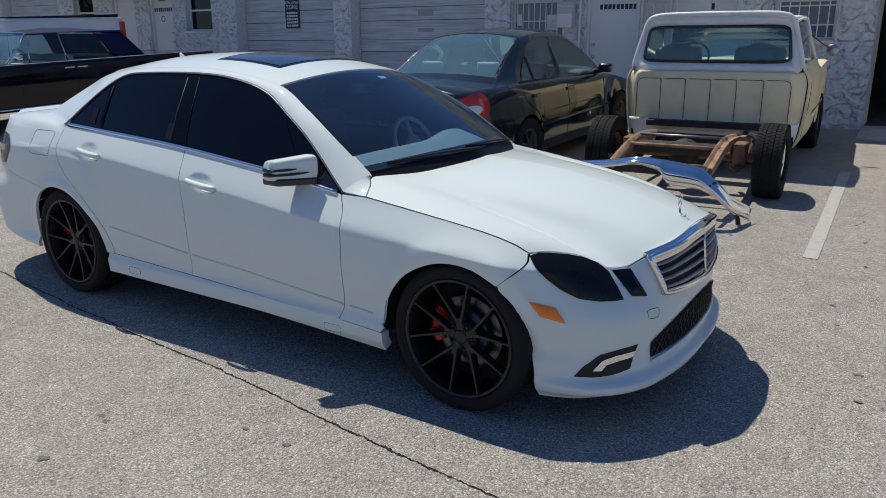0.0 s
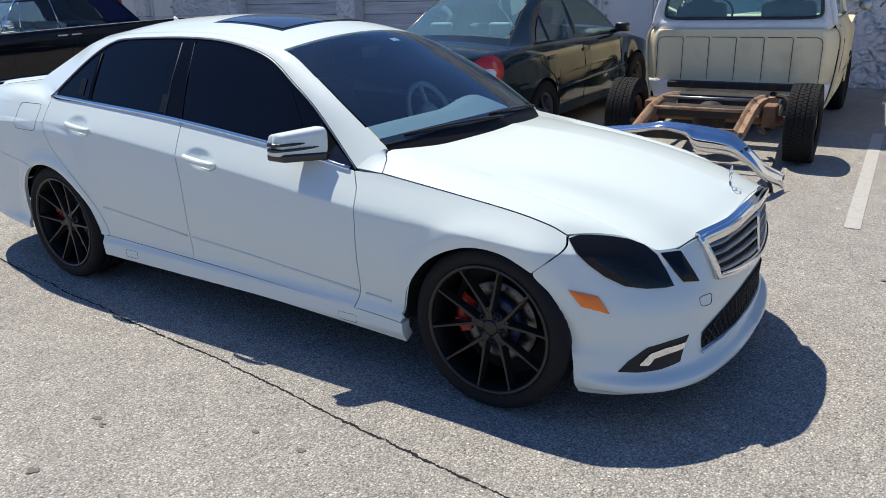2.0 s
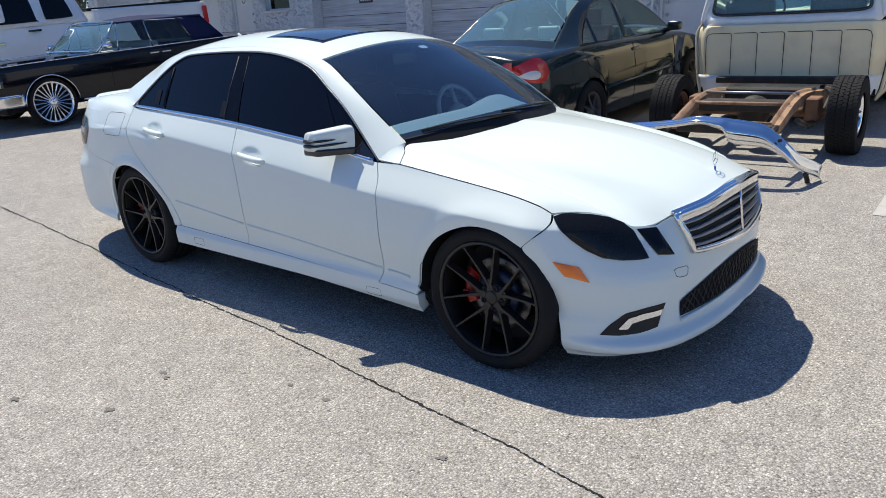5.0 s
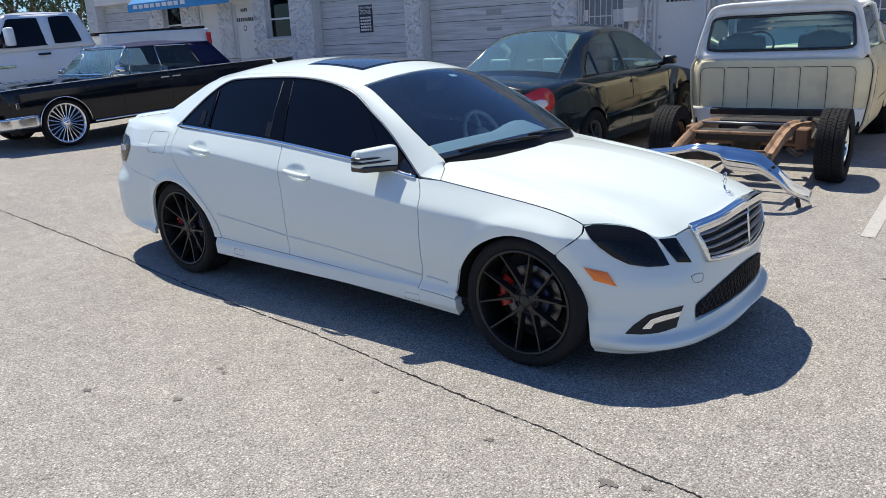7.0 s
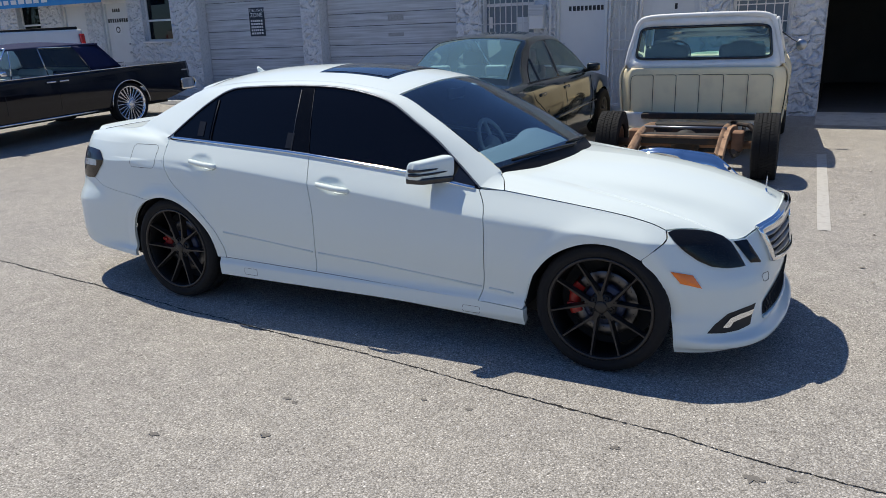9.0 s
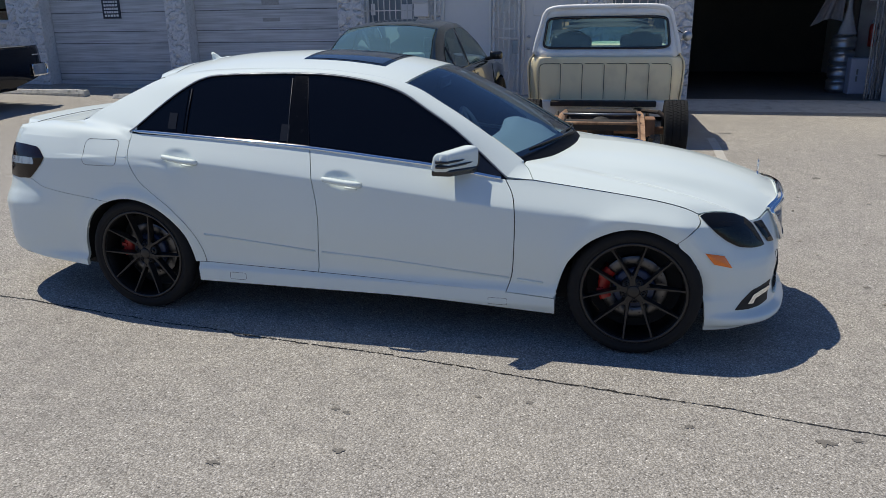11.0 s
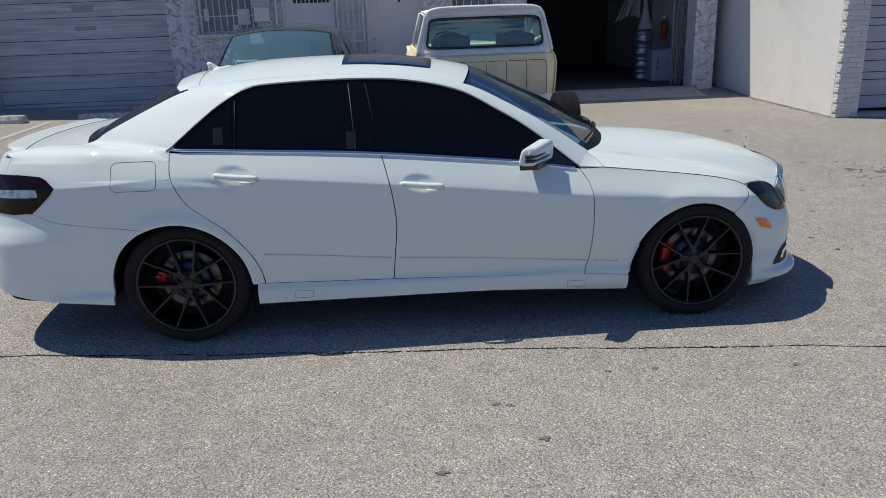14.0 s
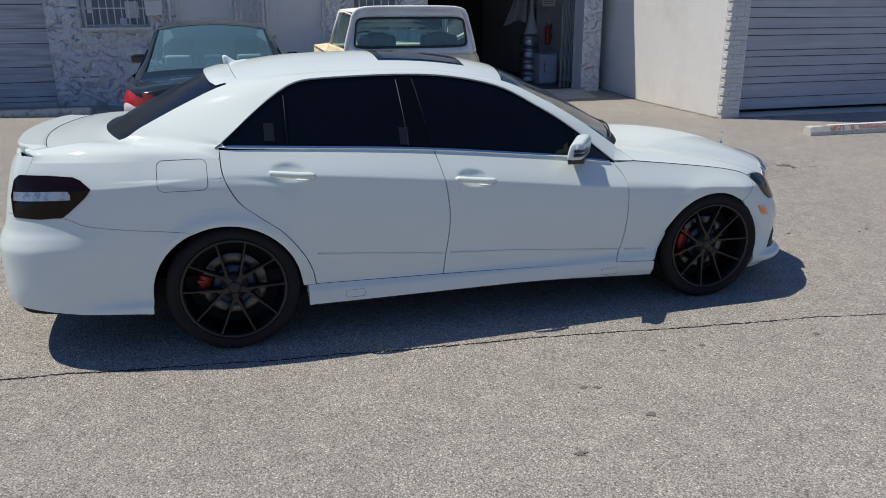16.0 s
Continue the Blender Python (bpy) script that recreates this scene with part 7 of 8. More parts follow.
def green_sedan():
    gx, gy = -4.42, 8.55
    slope = math.degrees(math.atan2(gz(gx, 9.9) - gz(gx, 7.2), 2.7))
    c = thing("green_sedan", pose(gx, gy, gz(gx, gy) + 0.0) @ pose(0, 0, 0, 0, 0, 90) @ pose(0, 0, 0, 0, -slope, 0), "dark green four-door sedan with a scraped side, nose to the wall", "car")
    width = curve1([(-2.4, 0.62), (-2.36, 0.72), (-2.2, 0.83), (-1.9, 0.875), (-1.0, 0.895), (0.6, 0.895), (1.6, 0.87), (2.0, 0.8), (2.25, 0.68), (2.38, 0.5)])
    inset = curve1([(0.18, 0.07), (0.3, 0.03), (0.5, 0.005), (0.62, 0.0), (0.75, 0.012), (0.9, 0.04), (1.0, 0.08), (1.1, 0.13)])
    low = curve1([(-2.4, 0.34), (-2.2, 0.26), (-1.6, 0.22), (1.7, 0.2), (2.38, 0.26)])
    high = curve1([(-2.4, 0.93), (-2.2, 0.96), (-1.4, 0.985), (-0.5, 0.965), (0.9, 0.9), (1.6, 0.79), (2.38, 0.62)])
    crest = curve1([(-2.4, 1.0), (-2.3, 1.035), (-1.4, 1.06), (0.0, 1.0), (0.95, 0.985), (1.7, 0.9), (2.38, 0.66)])
    hubs = (-1.32, 1.4)
    body = part("body", body_loft(-2.4, 2.38, 60, width, inset, low, high, crest, hubs, 0.345, 0.315, dents=((1.12, 0.62, 0.20, 0.16, 0.045), (0.62, 0.47, 0.14, 0.06, 0.014), (-0.98, 0.52, 0.06, 0.10, 0.014))), GREEN, c, "dark green painted body with dents", True)
    # cabin: cant rail, crest and the top line of the side glass
    cant = through_points([(1.0, 0.70, 0.965), (0.55, 0.645, 1.22), (0.12, 0.575, 1.415), (-0.35, 0.555, 1.462), (-0.85, 0.55, 1.44), (-1.15, 0.575, 1.345), (-1.42, 0.62, 1.19), (-1.66, 0.665, 1.06), (-1.8, 0.70, 0.985)])
    mid = through_points([(1.12, 0, 1.0), (0.66, 0, 1.27), (0.16, 0, 1.475), (-0.35, 0, 1.52), (-0.9, 0, 1.495), (-1.22, 0, 1.40), (-1.5, 0, 1.24), (-1.76, 0, 1.10), (-1.9, 0, 1.045)])
    glass_top = through_points([(0.92, 0.775, 0.945), (0.48, 0.71, 1.19), (0.08, 0.632, 1.365), (-0.35, 0.612, 1.408), (-0.8, 0.615, 1.375), (-1.02, 0.66, 1.24), (-1.2, 0.72, 1.10), (-1.38, 0.80, 0.985), (-1.75, 0.80, 0.975)])

    def top_skin(k, w, lift=0.0):
        t, m = cant(k), mid(k)
        return Vector((t.x + (m.x - t.x) * (1 - w * w), t.y * w, t.z + (m.z - t.z) * (1 - abs(w) ** 2.3) + lift))

    for s in (1, -1):
        f = lambda p: (p[0], p[1] * s, p[2])

        def pillar(k, v):
            a, e = glass_top(k), cant(k)
            m = (a + e) / 2 + Vector((0, 0.5, 0.6)) * 0.1 * (e - a).length
            p = a * (1 - v) ** 2 + m * 2 * v * (1 - v) + e * v * v
            return Vector(f(p))
        part("cabin_side", thick(outward_x(grid_bm(strip(pillar, 0, 8, 72, 8)), s), 0.02), GREEN, body, "broad rounded roof pillars", True)
        part("b_pillar", thick(outward_x(patch(f((-0.29, 0.80, 0.95)), f((-0.41, 0.80, 0.95)), f((-0.43, 0.606, 1.41)), f((-0.33, 0.606, 1.41)), 3, 8, (0, 0.02 * s, 0)), s), 0.015), GREEN, body, "", True)
        for nm, k0, k1, low_l, low_r in (("front_side_window", 0.25, 3.0, (0.78, 0.795, 0.945), (-0.31, 0.80, 0.955)), ("rear_side_window", 3.12, 6.85, (-0.39, 0.80, 0.957), (-1.3, 0.80, 0.99))):
            tops = [f(glass_top(k0 + (k1 - k0) * i / 24)) for i in range(25)]
            g = coons([f(low_l), f(low_r)], tops, [f(low_l), tops[0]], [f(low_r), tops[-1]], 16, 8)
            part(nm, outward_x(grid_bm(g), s), CLEARGLASS, body, "light green side glass", True).visible_shadow = False
        part("door_frame_bar", tube([f((-1.05, 0.80, 0.985)), f((-1.03, 0.665, 1.23))], 0.012, 6), TRIMBLACK, body)
        part("window_trim", tube([f((0.8, 0.806, 0.95)), f((-0.35, 0.815, 0.965)), f((-1.4, 0.81, 1.0))], 0.01, 6), TRIMBLACK, body, "", True)
        mir = turned(box(-0.045, 0.04, -0.085, 0.085, -0.05, 0.055, 0.035, 3), pose(0.62, 0.95 * s, 1.0))
        part("wing_mirror", mir, TRIMBLACK, c, "dark wing mirror", True)
        part("mirror_foot", tube([f((0.66, 0.80, 0.95)), f((0.63, 0.9, 0.97))], 0.025, 8), TRIMBLACK, c)
        for x in (-0.28, 0.68):
            part("door_handle", turned(box(-0.09, 0.09, -0.015, 0.02, -0.018, 0.018, 0.01, 2), pose(x - 0.85 if x < 0 else x - 0.95, (0.868) * s, 0.84)), GREEN, c, "", True)
        side = lambda x, z: (width(x) - inset(z) + 0.002)
        for line in ([(-0.32, z) for z in (0.3, 0.5, 0.7, 0.9)], [(0.78, z) for z in (0.3, 0.5, 0.7, 0.88)], [(-1.42, 0.95), (-1.36, 0.8), (-1.12, 0.66), (-0.98, 0.5), (-0.95, 0.32)]):
            part("door_gap", tube([f((x, side(x, z), z)) for x, z in line], 0.004, 5), UNDER, body)
        part("side_moulding", tube([f((x, side(x, 0.53) + 0.006, 0.53 + 0.01 * x)) for x in (-0.98, -0.5, 0, 0.5, 0.95)], 0.018, 8, flat=0.5), GREEN, body, "", True)
        # tail lamps wrap round the corner
        def oval(cx, cz, rx, rz, out):
            bm = bmesh.new()
            rings = []
            for q in range(7):
                fr = 1 - q / 6
                ring = []
                for k in range(28):
                    a = 2 * math.pi * k / 28
                    x = max(cx + rx * fr * math.cos(a), -2.395)
                    z = cz + rz * fr * math.sin(a) * (1 + 0.25 * math.cos(a))
                    ring.append(bm.verts.new(f((x, side(x, z) + out + 0.012 * (1 - fr * fr), z))))
                rings.append(ring)
            for a, e in zip(rings, rings[1:]):
                for k in range(28):
                    bm.faces.new((a[k], a[(k + 1) % 28], e[(k + 1) % 28], e[k]))
            return outward_x(bm, s)
        tl = part("tail_lamp", oval(-2.25, 0.85, 0.17, 0.115, 0.004), TAILRED, c, "red and white tail lamp", True)
        part("reversing_lens", oval(-2.29, 0.815, 0.085, 0.04, 0.017), TAILWHITE, tl, "white lens", True)
        part("rear_lens", patch(f((-2.405, 0.62, 0.76)), f((-2.405, 0.42, 0.78)), f((-2.395, 0.44, 0.93)), f((-2.40, 0.63, 0.95)), 8, 8, (-0.012, 0, 0)), TAILRED, tl, "", True)
    part("roof", pressed(outward_x(grid_bm(strip(top_skin, 2.0, 4.25, 30, 24, -1.0, 1.0)), 0, (0, 0, 1)), 0.02), GREEN, body, "rounded dark green roof", True)
    part("windscreen", outward_x(grid_bm(strip(lambda k, w: top_skin(k, w, -0.004), 0.0, 2.0, 20, 20, -0.97, 0.97)), 0, (0, 0, 1)), CLEARGLASS, body, "windscreen", True).visible_shadow = False
    part("rear_window", outward_x(grid_bm(strip(lambda k, w: top_skin(k, w, -0.004), 4.27, 7.0, 20, 20, -0.97, 0.97)), 0, (0, 0, 1)), SKYHAZEGLASS, body, "light green rear window", True).visible_shadow = False
    part("scuttle", outward_x(grid_bm(strip(top_skin, 7.0, 8.0, 6, 16, -1.0, 1.0)), 0, (0, 0, 1)), GREEN, body, "", True)
    part("rear_bumper", thick(patch((-2.42, 0.66, 0.36), (-2.42, -0.66, 0.36), (-2.43, -0.66, 0.62), (-2.43, 0.66, 0.62), 16, 8, (-0.06, 0, 0)), 0.03), GREEN, c, "dark green rear bumper", True)
    part("plate", turned(box(-0.006, 0.006, -0.15, 0.15, -0.075, 0.075, 0.003, 1), pose(-2.45, 0, 0.72)), SIGNWHITE, c, "plain number plate")
    part("boot_strip", tube([(-2.41, 0.4, 0.9), (-2.43, 0, 0.91), (-2.41, -0.4, 0.9)], 0.014, 6), CHROME, c, "chrome boot strip", True)
    for y in (0.36, -0.36):
        s = part("front_seat", turned(cushion(0.48, 0.14, 0.62, 0.06), pose(-0.2, y, 0.5, 0, -12, 0)), TAN, c, "grey cloth front seat", True)
        part("headrest", turned(cushion(0.27, 0.09, 0.18, 0.045), pose(-0.36, y, 1.12)), TAN, s, "", True)
        r = part("rear_headrest", turned(cushion(0.26, 0.08, 0.13, 0.04), pose(-1.28, y, 1.06)), WHITELEATHER, c, "pale rear headrest", True)
    part("rear_seat", turned(cushion(1.25, 0.14, 0.55, 0.05), pose(-1.1, 0, 0.5, 0, -18, 0)), TAN, c, "grey cloth rear bench", True)
    part("dashboard", box(0.35, 0.85, -0.7, 0.7, 0.75, 0.97, 0.05, 3), TAN, c, "", True)
    part("parcel_shelf", box(-1.75, -1.2, -0.62, 0.62, 0.985, 1.0), TAN, c)
    part("cabin_floor", box(-1.6, 0.8, -0.75, 0.75, 0.3, 0.4), UNDER, c)
    for hx in hubs:
        for s in (1, -1):
            plain_wheel(c, pose(hx, 0.80 * s, 0.315, 0, 0, 180 if s > 0 else 0), 0.315, 0.2, 0.1, SHADEALLOY, 7, "grey alloy wheel, darkened for the shade of its arch")
    part("underbody", box(-2.1, 2.1, -0.62, 0.62, 0.2, 0.4, 0.03, 1), UNDER, c)
    return c


green_sedan()

# ---- old truck: cab and bare frame ----
CREAM = mat("chalky_cream_paint", (0.92, 0.78, 0.50), 0.55, vary=0.06, scale=4, dirt=0.6, dirt_color=(0.58, 0.46, 0.28), dirt_scale=2.6, bump=0.0006, bump_scale=50)
CABWHITE = mat("aged_white_paint", (0.87, 0.86, 0.82), 0.5, vary=0.05, scale=5, dirt=0.25, dirt_color=(0.5, 0.44, 0.36), dirt_scale=3)
RUST = mat("rusty_frame_steel", (0.24, 0.13, 0.075), 0.85, vary=0.35, scale=14, dirt=0.7, dirt_color=(0.06, 0.045, 0.035), dirt_scale=5, bump=0.002, bump_scale=60)
RUSTPALE = mat("pale_rusty_plate", (0.36, 0.22, 0.13), 0.85, vary=0.45, scale=22, dirt=0.95, dirt_color=(0.11, 0.05, 0.026), dirt_scale=9, bump=0.002, bump_scale=60)
# greasy iron; its black also stands in for shade on the differential
GREASE_SHADE = mat("greasy_black_iron", (0.022, 0.019, 0.017), 0.7, vary=0.35, scale=20, dirt=0.5, dirt_color=(0.12, 0.06, 0.03), dirt_scale=9)


GROOVE = mat("grimy_groove", (0.055, 0.043, 0.03), 0.9, vary=0.4, scale=25)


def old_truck():
    tx, ty, yaw = -2.0, 8.42, 2.0
    gh = 0.165
    t = thing("old_truck", pose(tx, ty, gh, 0, 0, 90 + yaw) @ pose(0, 0, 0, 0, -2.0, 0), "old cream pickup truck without bed, bare rusty frame and chrome bumper", "truck")
    # cab: x 0 at the back wall
    wide = curve1([(0.3, 0.86), (0.42, 0.9), (0.7, 0.935), (0.93, 0.945), (1.02, 0.93), (1.1, 0.88), (1.2, 0.86), (1.45, 0.79), (1.63, 0.73)])

    def back(u, v):
        z = 0.36 + 1.3 * v
        y = (1 - 2 * u) * (wide(z) - 0.03)
        edge = abs(1 - 2 * u)
        return (0.0 + 0.10 * smooth(0.86, 1.0, edge) - 0.02 * math.sin(math.pi * v) + 0.05 * max(0, v - 0.62), y, z)

    lower = sheet(lambda u, v: back(u, v * 0.545), 60, 24)
    cab = part("cab_back", thick(outward_x(lower), 0.02), CREAM, t, "cream cab back wall with pressed ribs", True)
    # roof band and window surround
    sur = bmesh.new()
    n = 72
    win = []
    out = []
    for k in range(n):
        a = 2 * math.pi * k / n
        c, s = math.cos(a), math.sin(a)
        sg = lambda v, e: (abs(v) ** e) * (1 if v >= 0 else -1)
        wy, wz = 0.755 * sg(c, 0.2), 1.345 + 0.178 * sg(s, 0.2)
        wy *= 1 - 0.07 * (wz - 1.13) / 0.36
        oy, oz = sg(c, 0.16), 1.34 + 0.285 * sg(s, 0.16)
        oy *= wide(max(oz, 1.1)) - 0.012
        win.append((0.03 + 0.10 * (wz - 1.1), wy, wz))
        out.append((0.012 + 0.10 * max(0, oz - 1.1) + 0.05 * smooth(0.93, 1.0, abs(sg(c, 0.16))) * 1.0, oy, oz))
    a = [sur.verts.new(p) for p in win]
    b = [sur.verts.new(p) for p in out]
    for k in range(n):
        sur.faces.new((a[k], a[(k + 1) % n], b[(k + 1) % n], b[k]))
    part("rear_window_frame", thick(outward_x(sur), 0.02), CABWHITE, t, "aged white surround of the cab window", True)
    part("rubber_seal", tube(win, 0.016, 8, closed=True), TRIMBLACK, t, "black window seal", True)
    pane_bm = bmesh.new()
    pane_bm.faces.new([pane_bm.verts.new((x + 0.004, y, z)) for x, y, z in win])
    outward_x(pane_bm)
    part("rear_window", pane_bm, CLEARGLASS, t, "clear cab rear window").visible_shadow = False
    part("roof", thick(sheet(lambda u, v: (0.06 + 1.15 * v, (1 - 2 * u) * (0.74 - 0.03 * abs(v - 0.4)), 1.60 + 0.06 * (1 - abs(1 - 2 * u) ** 3.0) * (0.6 + 0.4 * math.sin(math.pi * min(1, v + 0.15)))), 30, 20), 0.02), CABWHITE, t, "aged white cab roof", True)
    part("roof_edge", tube(spline([(0.07, 0.862, 1.10), (0.075, 0.83, 1.25), (0.085, 0.775, 1.44), (0.085, 0.735, 1.565), (0.075, 0.655, 1.628), (0.07, 0.4, 1.648), (0.07, -0.4, 1.648), (0.075, -0.655, 1.628), (0.085, -0.735, 1.565), (0.085, -0.775, 1.44), (0.075, -0.83, 1.25), (0.07, -0.862, 1.10)], 90), 0.026, 12), CABWHITE, t, "", True)
    part("lower_sill", thick(outward_x(sheet(lambda u, v: tuple(Vector(back(u, v * 0.15)) - Vector((0.024, 0, 0))), 40, 6)), 0.004), CABWHITE, t, "aged white lower edge of the cab", True)
    # ribs of the back wall, drawn as thin dark bars laid on it
    for k in range(6):
        y = -0.785 + 1.57 * k / 6
        y1 = y + 1.57 / 6
        r = 0.055
        x = -0.026
        top, bot = 0.99, 0.565
        pts = [(x, y, bot), (x, y, top - 0.02), (x, y + 0.006, top - 0.006), (x, y + 0.02, top), (x, y1 - 0.03, top)]
        if k == 0:
            pts = [(x, y, bot), (x, y, top - r), (x, y + r * 0.3, top - r * 0.3), (x, y + r, top), (x, y1 - 0.03, top)]
        if k == 5:
            pts = pts[:4] + [(x, y1 - r, top), (x, y1 - r * 0.3, top - r * 0.3), (x, y1, top - r), (x, y1, bot)]
        part("pressed_rib", tube(pts, 0.0032, 6), GROOVE, cab, "dark pressed groove")
    # sides, doors, front sheet metal
    for s in (1, -1):
        f = lambda p: (p[0], p[1] * s, p[2])
        sd = sheet(lambda u, v: f((0.085 + 1.25 * u, wide(0.3 + 0.85 * v), 0.3 + 0.85 * v)), 20, 24)
        part("cab_side", thick(outward_x(sd, s), 0.02), CREAM, t, "cream cab side", True)
        part("door_gap", tube([f((0.22, wide(z) + 0.002, z)) for z in (0.4, 0.7, 0.95, 1.1)], 0.004, 5), GREASE_SHADE, t)
        part("cab_pillar", thick(patch(f((0.08, 0.86, 1.13)), f((0.24, 0.845, 1.15)), f((0.2, 0.745, 1.56)), f((0.085, 0.745, 1.57)), 6, 8), 0.03), CABWHITE, t, "", True)
        part("front_pillar", tube([f((1.28, 0.84, 1.13)), f((1.0, 0.74, 1.57))], 0.03, 8), CABWHITE, t, "", True)
        part("roof_gutter", tube([f((0.1, 0.755, 1.56)), f((0.5, 0.765, 1.585)), f((1.0, 0.75, 1.57))], 0.014, 8), CABWHITE, t, "", True)
        part("side_window", outward_x(patch(f((0.25, 0.84, 1.14)), f((1.22, 0.84, 1.13)), f((0.98, 0.755, 1.55)), f((0.22, 0.75, 1.55)), 6, 6), s), CLEARGLASS, t, "clear side window").visible_shadow = False
        fender = sheet(lambda u, v: f((1.3 + 1.55 * u, 0.93 - 0.06 * u - 0.12 * max(0, v - 0.75) * 4 * 0.3, 0.42 + 0.62 * v + (0.0 if v > 0.3 else 0.22 * math.sin(math.pi * min(max((u - 0.18) / 0.55, 0), 1)) * (1 - v / 0.3)))), 30, 14)
        part("front_fender", thick(outward_x(fender, s), 0.015), CREAM, t, "cream front fender", True)
        part("fender_top", patch(f((1.3, 0.92, 1.04)), f((2.85, 0.86, 1.03)), f((2.85, 0.6, 1.06)), f((1.3, 0.62, 1.09)), 12, 6, (0, 0, 0.02)), CREAM, t, "", True)
        if s < 0:
            part("door_mirror", turned(lathe([(0.0, 0.0), (0.06, 0.0), (0.065, 0.012), (0.05, 0.03), (0.0, 0.04)], 24, "x"), pose(1.12, 1.03 * s, 1.24)), STEEL, t, "round chrome door mirror", True)
            part("mirror_arm", tube([f((1.15, 0.86, 1.12)), f((1.15, 0.95, 1.18)), f((1.14, 1.03, 1.23))], 0.007, 6), CHROME, t)
            part("mirror_arm", tube([f((1.1, 0.8, 1.4)), f((1.12, 0.93, 1.3)), f((1.14, 1.02, 1.25))], 0.006, 6), GREASE_SHADE, t)
        part("front_wheel_arch", box(1.35, 2.8, 0.35 if s > 0 else -0.7, 0.7 if s > 0 else -0.35, 0.35, 0.95), UNDER, t)
        plain_wheel(t, pose(2.05, 0.80 * s, 0.345, 0, 0, 180 if s > 0 else 0), 0.345, 0.2, 0.115, ALLOY, 5, "grey steel wheel with tyre")
    part("bonnet", thick(patch((1.28, 0.66, 1.1), (2.9, 0.62, 1.05), (2.9, -0.62, 1.05), (1.28, -0.66, 1.1), 14, 14, (0, 0, 0.05)), 0.02), CREAM, t, "cream bonnet", True)
    part("front_panel", box(2.86, 2.92, -0.85, 0.85, 0.45, 1.03, 0.02, 2), CREAM, t)
    part("windscreen", outward_x(patch((1.3, 0.78, 1.14), (1.3, -0.78, 1.14), (1.0, -0.7, 1.58), (1.0, 0.7, 1.58), 10, 6, (0.08, 0, 0)), 0, (1, 0, 0.3)), CLEARGLASS, t, "windscreen").visible_shadow = False
    part("cab_floor", box(0.05, 1.3, -0.85, 0.85, 0.36, 0.42), UNDER, t)
    part("dashboard", box(1.1, 1.32, -0.8, 0.8, 0.85, 1.12, 0.04, 2), SEAT, t)
    for y in (0.42, -0.42):
        s = part("seat", turned(cushion(0.5, 0.16, 0.62, 0.07), pose(0.32, y, 0.7, 0, -10, 0)), SEAT, t, "dark bucket seat", True)
        part("headrest", turned(lathe([(0.0, 0.0), (0.2, 0.0), (0.2, 0.06), (0.17, 0.13), (0.09, 0.175), (0.0, 0.185)], 24, "z"), pose(0.2, y, 1.17) @ Matrix.Diagonal((0.35, 1, 1.0, 1))), SEAT, s, "", True)
    sw = [(0.19 * math.cos(2 * math.pi * k / 28), 0.19 * math.sin(2 * math.pi * k / 28), 0) for k in range(28)]
    part("steering_wheel", turned(tube(sw, 0.012, 8, closed=True), pose(0.86, 0.42, 1.16, 0, -60, 0)), TRIMBLACK, t, "black steering wheel", True)
    # frame rails: level under the cab, humped over the axle, falling to the rear
    for s in (1, -1):
        rows = []
        prof = [(1.2, 0.36, 0.15), (0.1, 0.36, 0.15), (-0.35, 0.40, 0.12), (-0.7, 0.455, 0.105), (-1.0, 0.485, 0.09), (-1.2, 0.488, 0.085), (-1.42, 0.465, 0.08), (-1.62, 0.42, 0.08), (-1.86, 0.37, 0.07)]
        bm = bmesh.new()
        for x, z, h in prof:
            y0, y1 = 0.40 * s, 0.455 * s
            rows.append([bm.verts.new(p) for p in ((x, y0, z - h / 2), (x, y1, z - h / 2), (x, y1, z + h / 2), (x, y0, z + h / 2))])
        for p, q in zip(rows, rows[1:]):
            for k in range(4):
                bm.faces.new((p[k], p[(k + 1) % 4], q[(k + 1) % 4], q[k]))
        bm.faces.new(rows[0])
        bm.faces.new(rows[-1][::-1])
        bmesh.ops.recalc_face_normals(bm, faces=bm.faces[:])
        part("frame_rail", bm, RUSTPALE, t, "pale rusty frame rail")
        part("rail_flange", tube([(x, 0.40 * s, z + h / 2 + 0.004) for x, z, h in prof[2:]], 0.03, 6, flat=0.2), RUSTPALE, t)
        part("leaf_spring", tube([(-0.2, 0.53 * s, 0.42), (-0.6, 0.53 * s, 0.31), (-0.93, 0.53 * s, 0.27), (-1.3, 0.53 * s, 0.31), (-1.6, 0.53 * s, 0.4)], 0.028, 6, flat=0.8), GREASE_SHADE, t)
        part("shock_absorber", tube([(-0.78, 0.34 * s, 0.44), (-0.95, 0.5 * s, 0.22)], 0.026, 8), GREASE_SHADE, t)
        part("spring_bracket", box(-1.08, -0.9, (0.47 if s > 0 else -0.58), (0.58 if s > 0 else -0.47), 0.3, 0.5, 0.01, 1), RUST, t)
    for x, z, r in ((-1.1, 0.545, 0.013), (-1.42, 0.50, 0.016), (-1.8, 0.40, 0.018)):
        part("cross_bar", tube([(x, 0.42, z), (x, -0.42, z)], r, 8), RUSTPALE if r > 0.015 else ALLOY, t, "rusty cross bar", True)
    part("cross_member", box(-1.30, -1.15, -0.41, 0.41, 0.40, 0.5, 0.012, 1), GREASE_SHADE, t)
    part("cross_member", box(-1.86, -1.79, -0.41, 0.41, 0.31, 0.40, 0.012, 1), GREASE_SHADE, t)
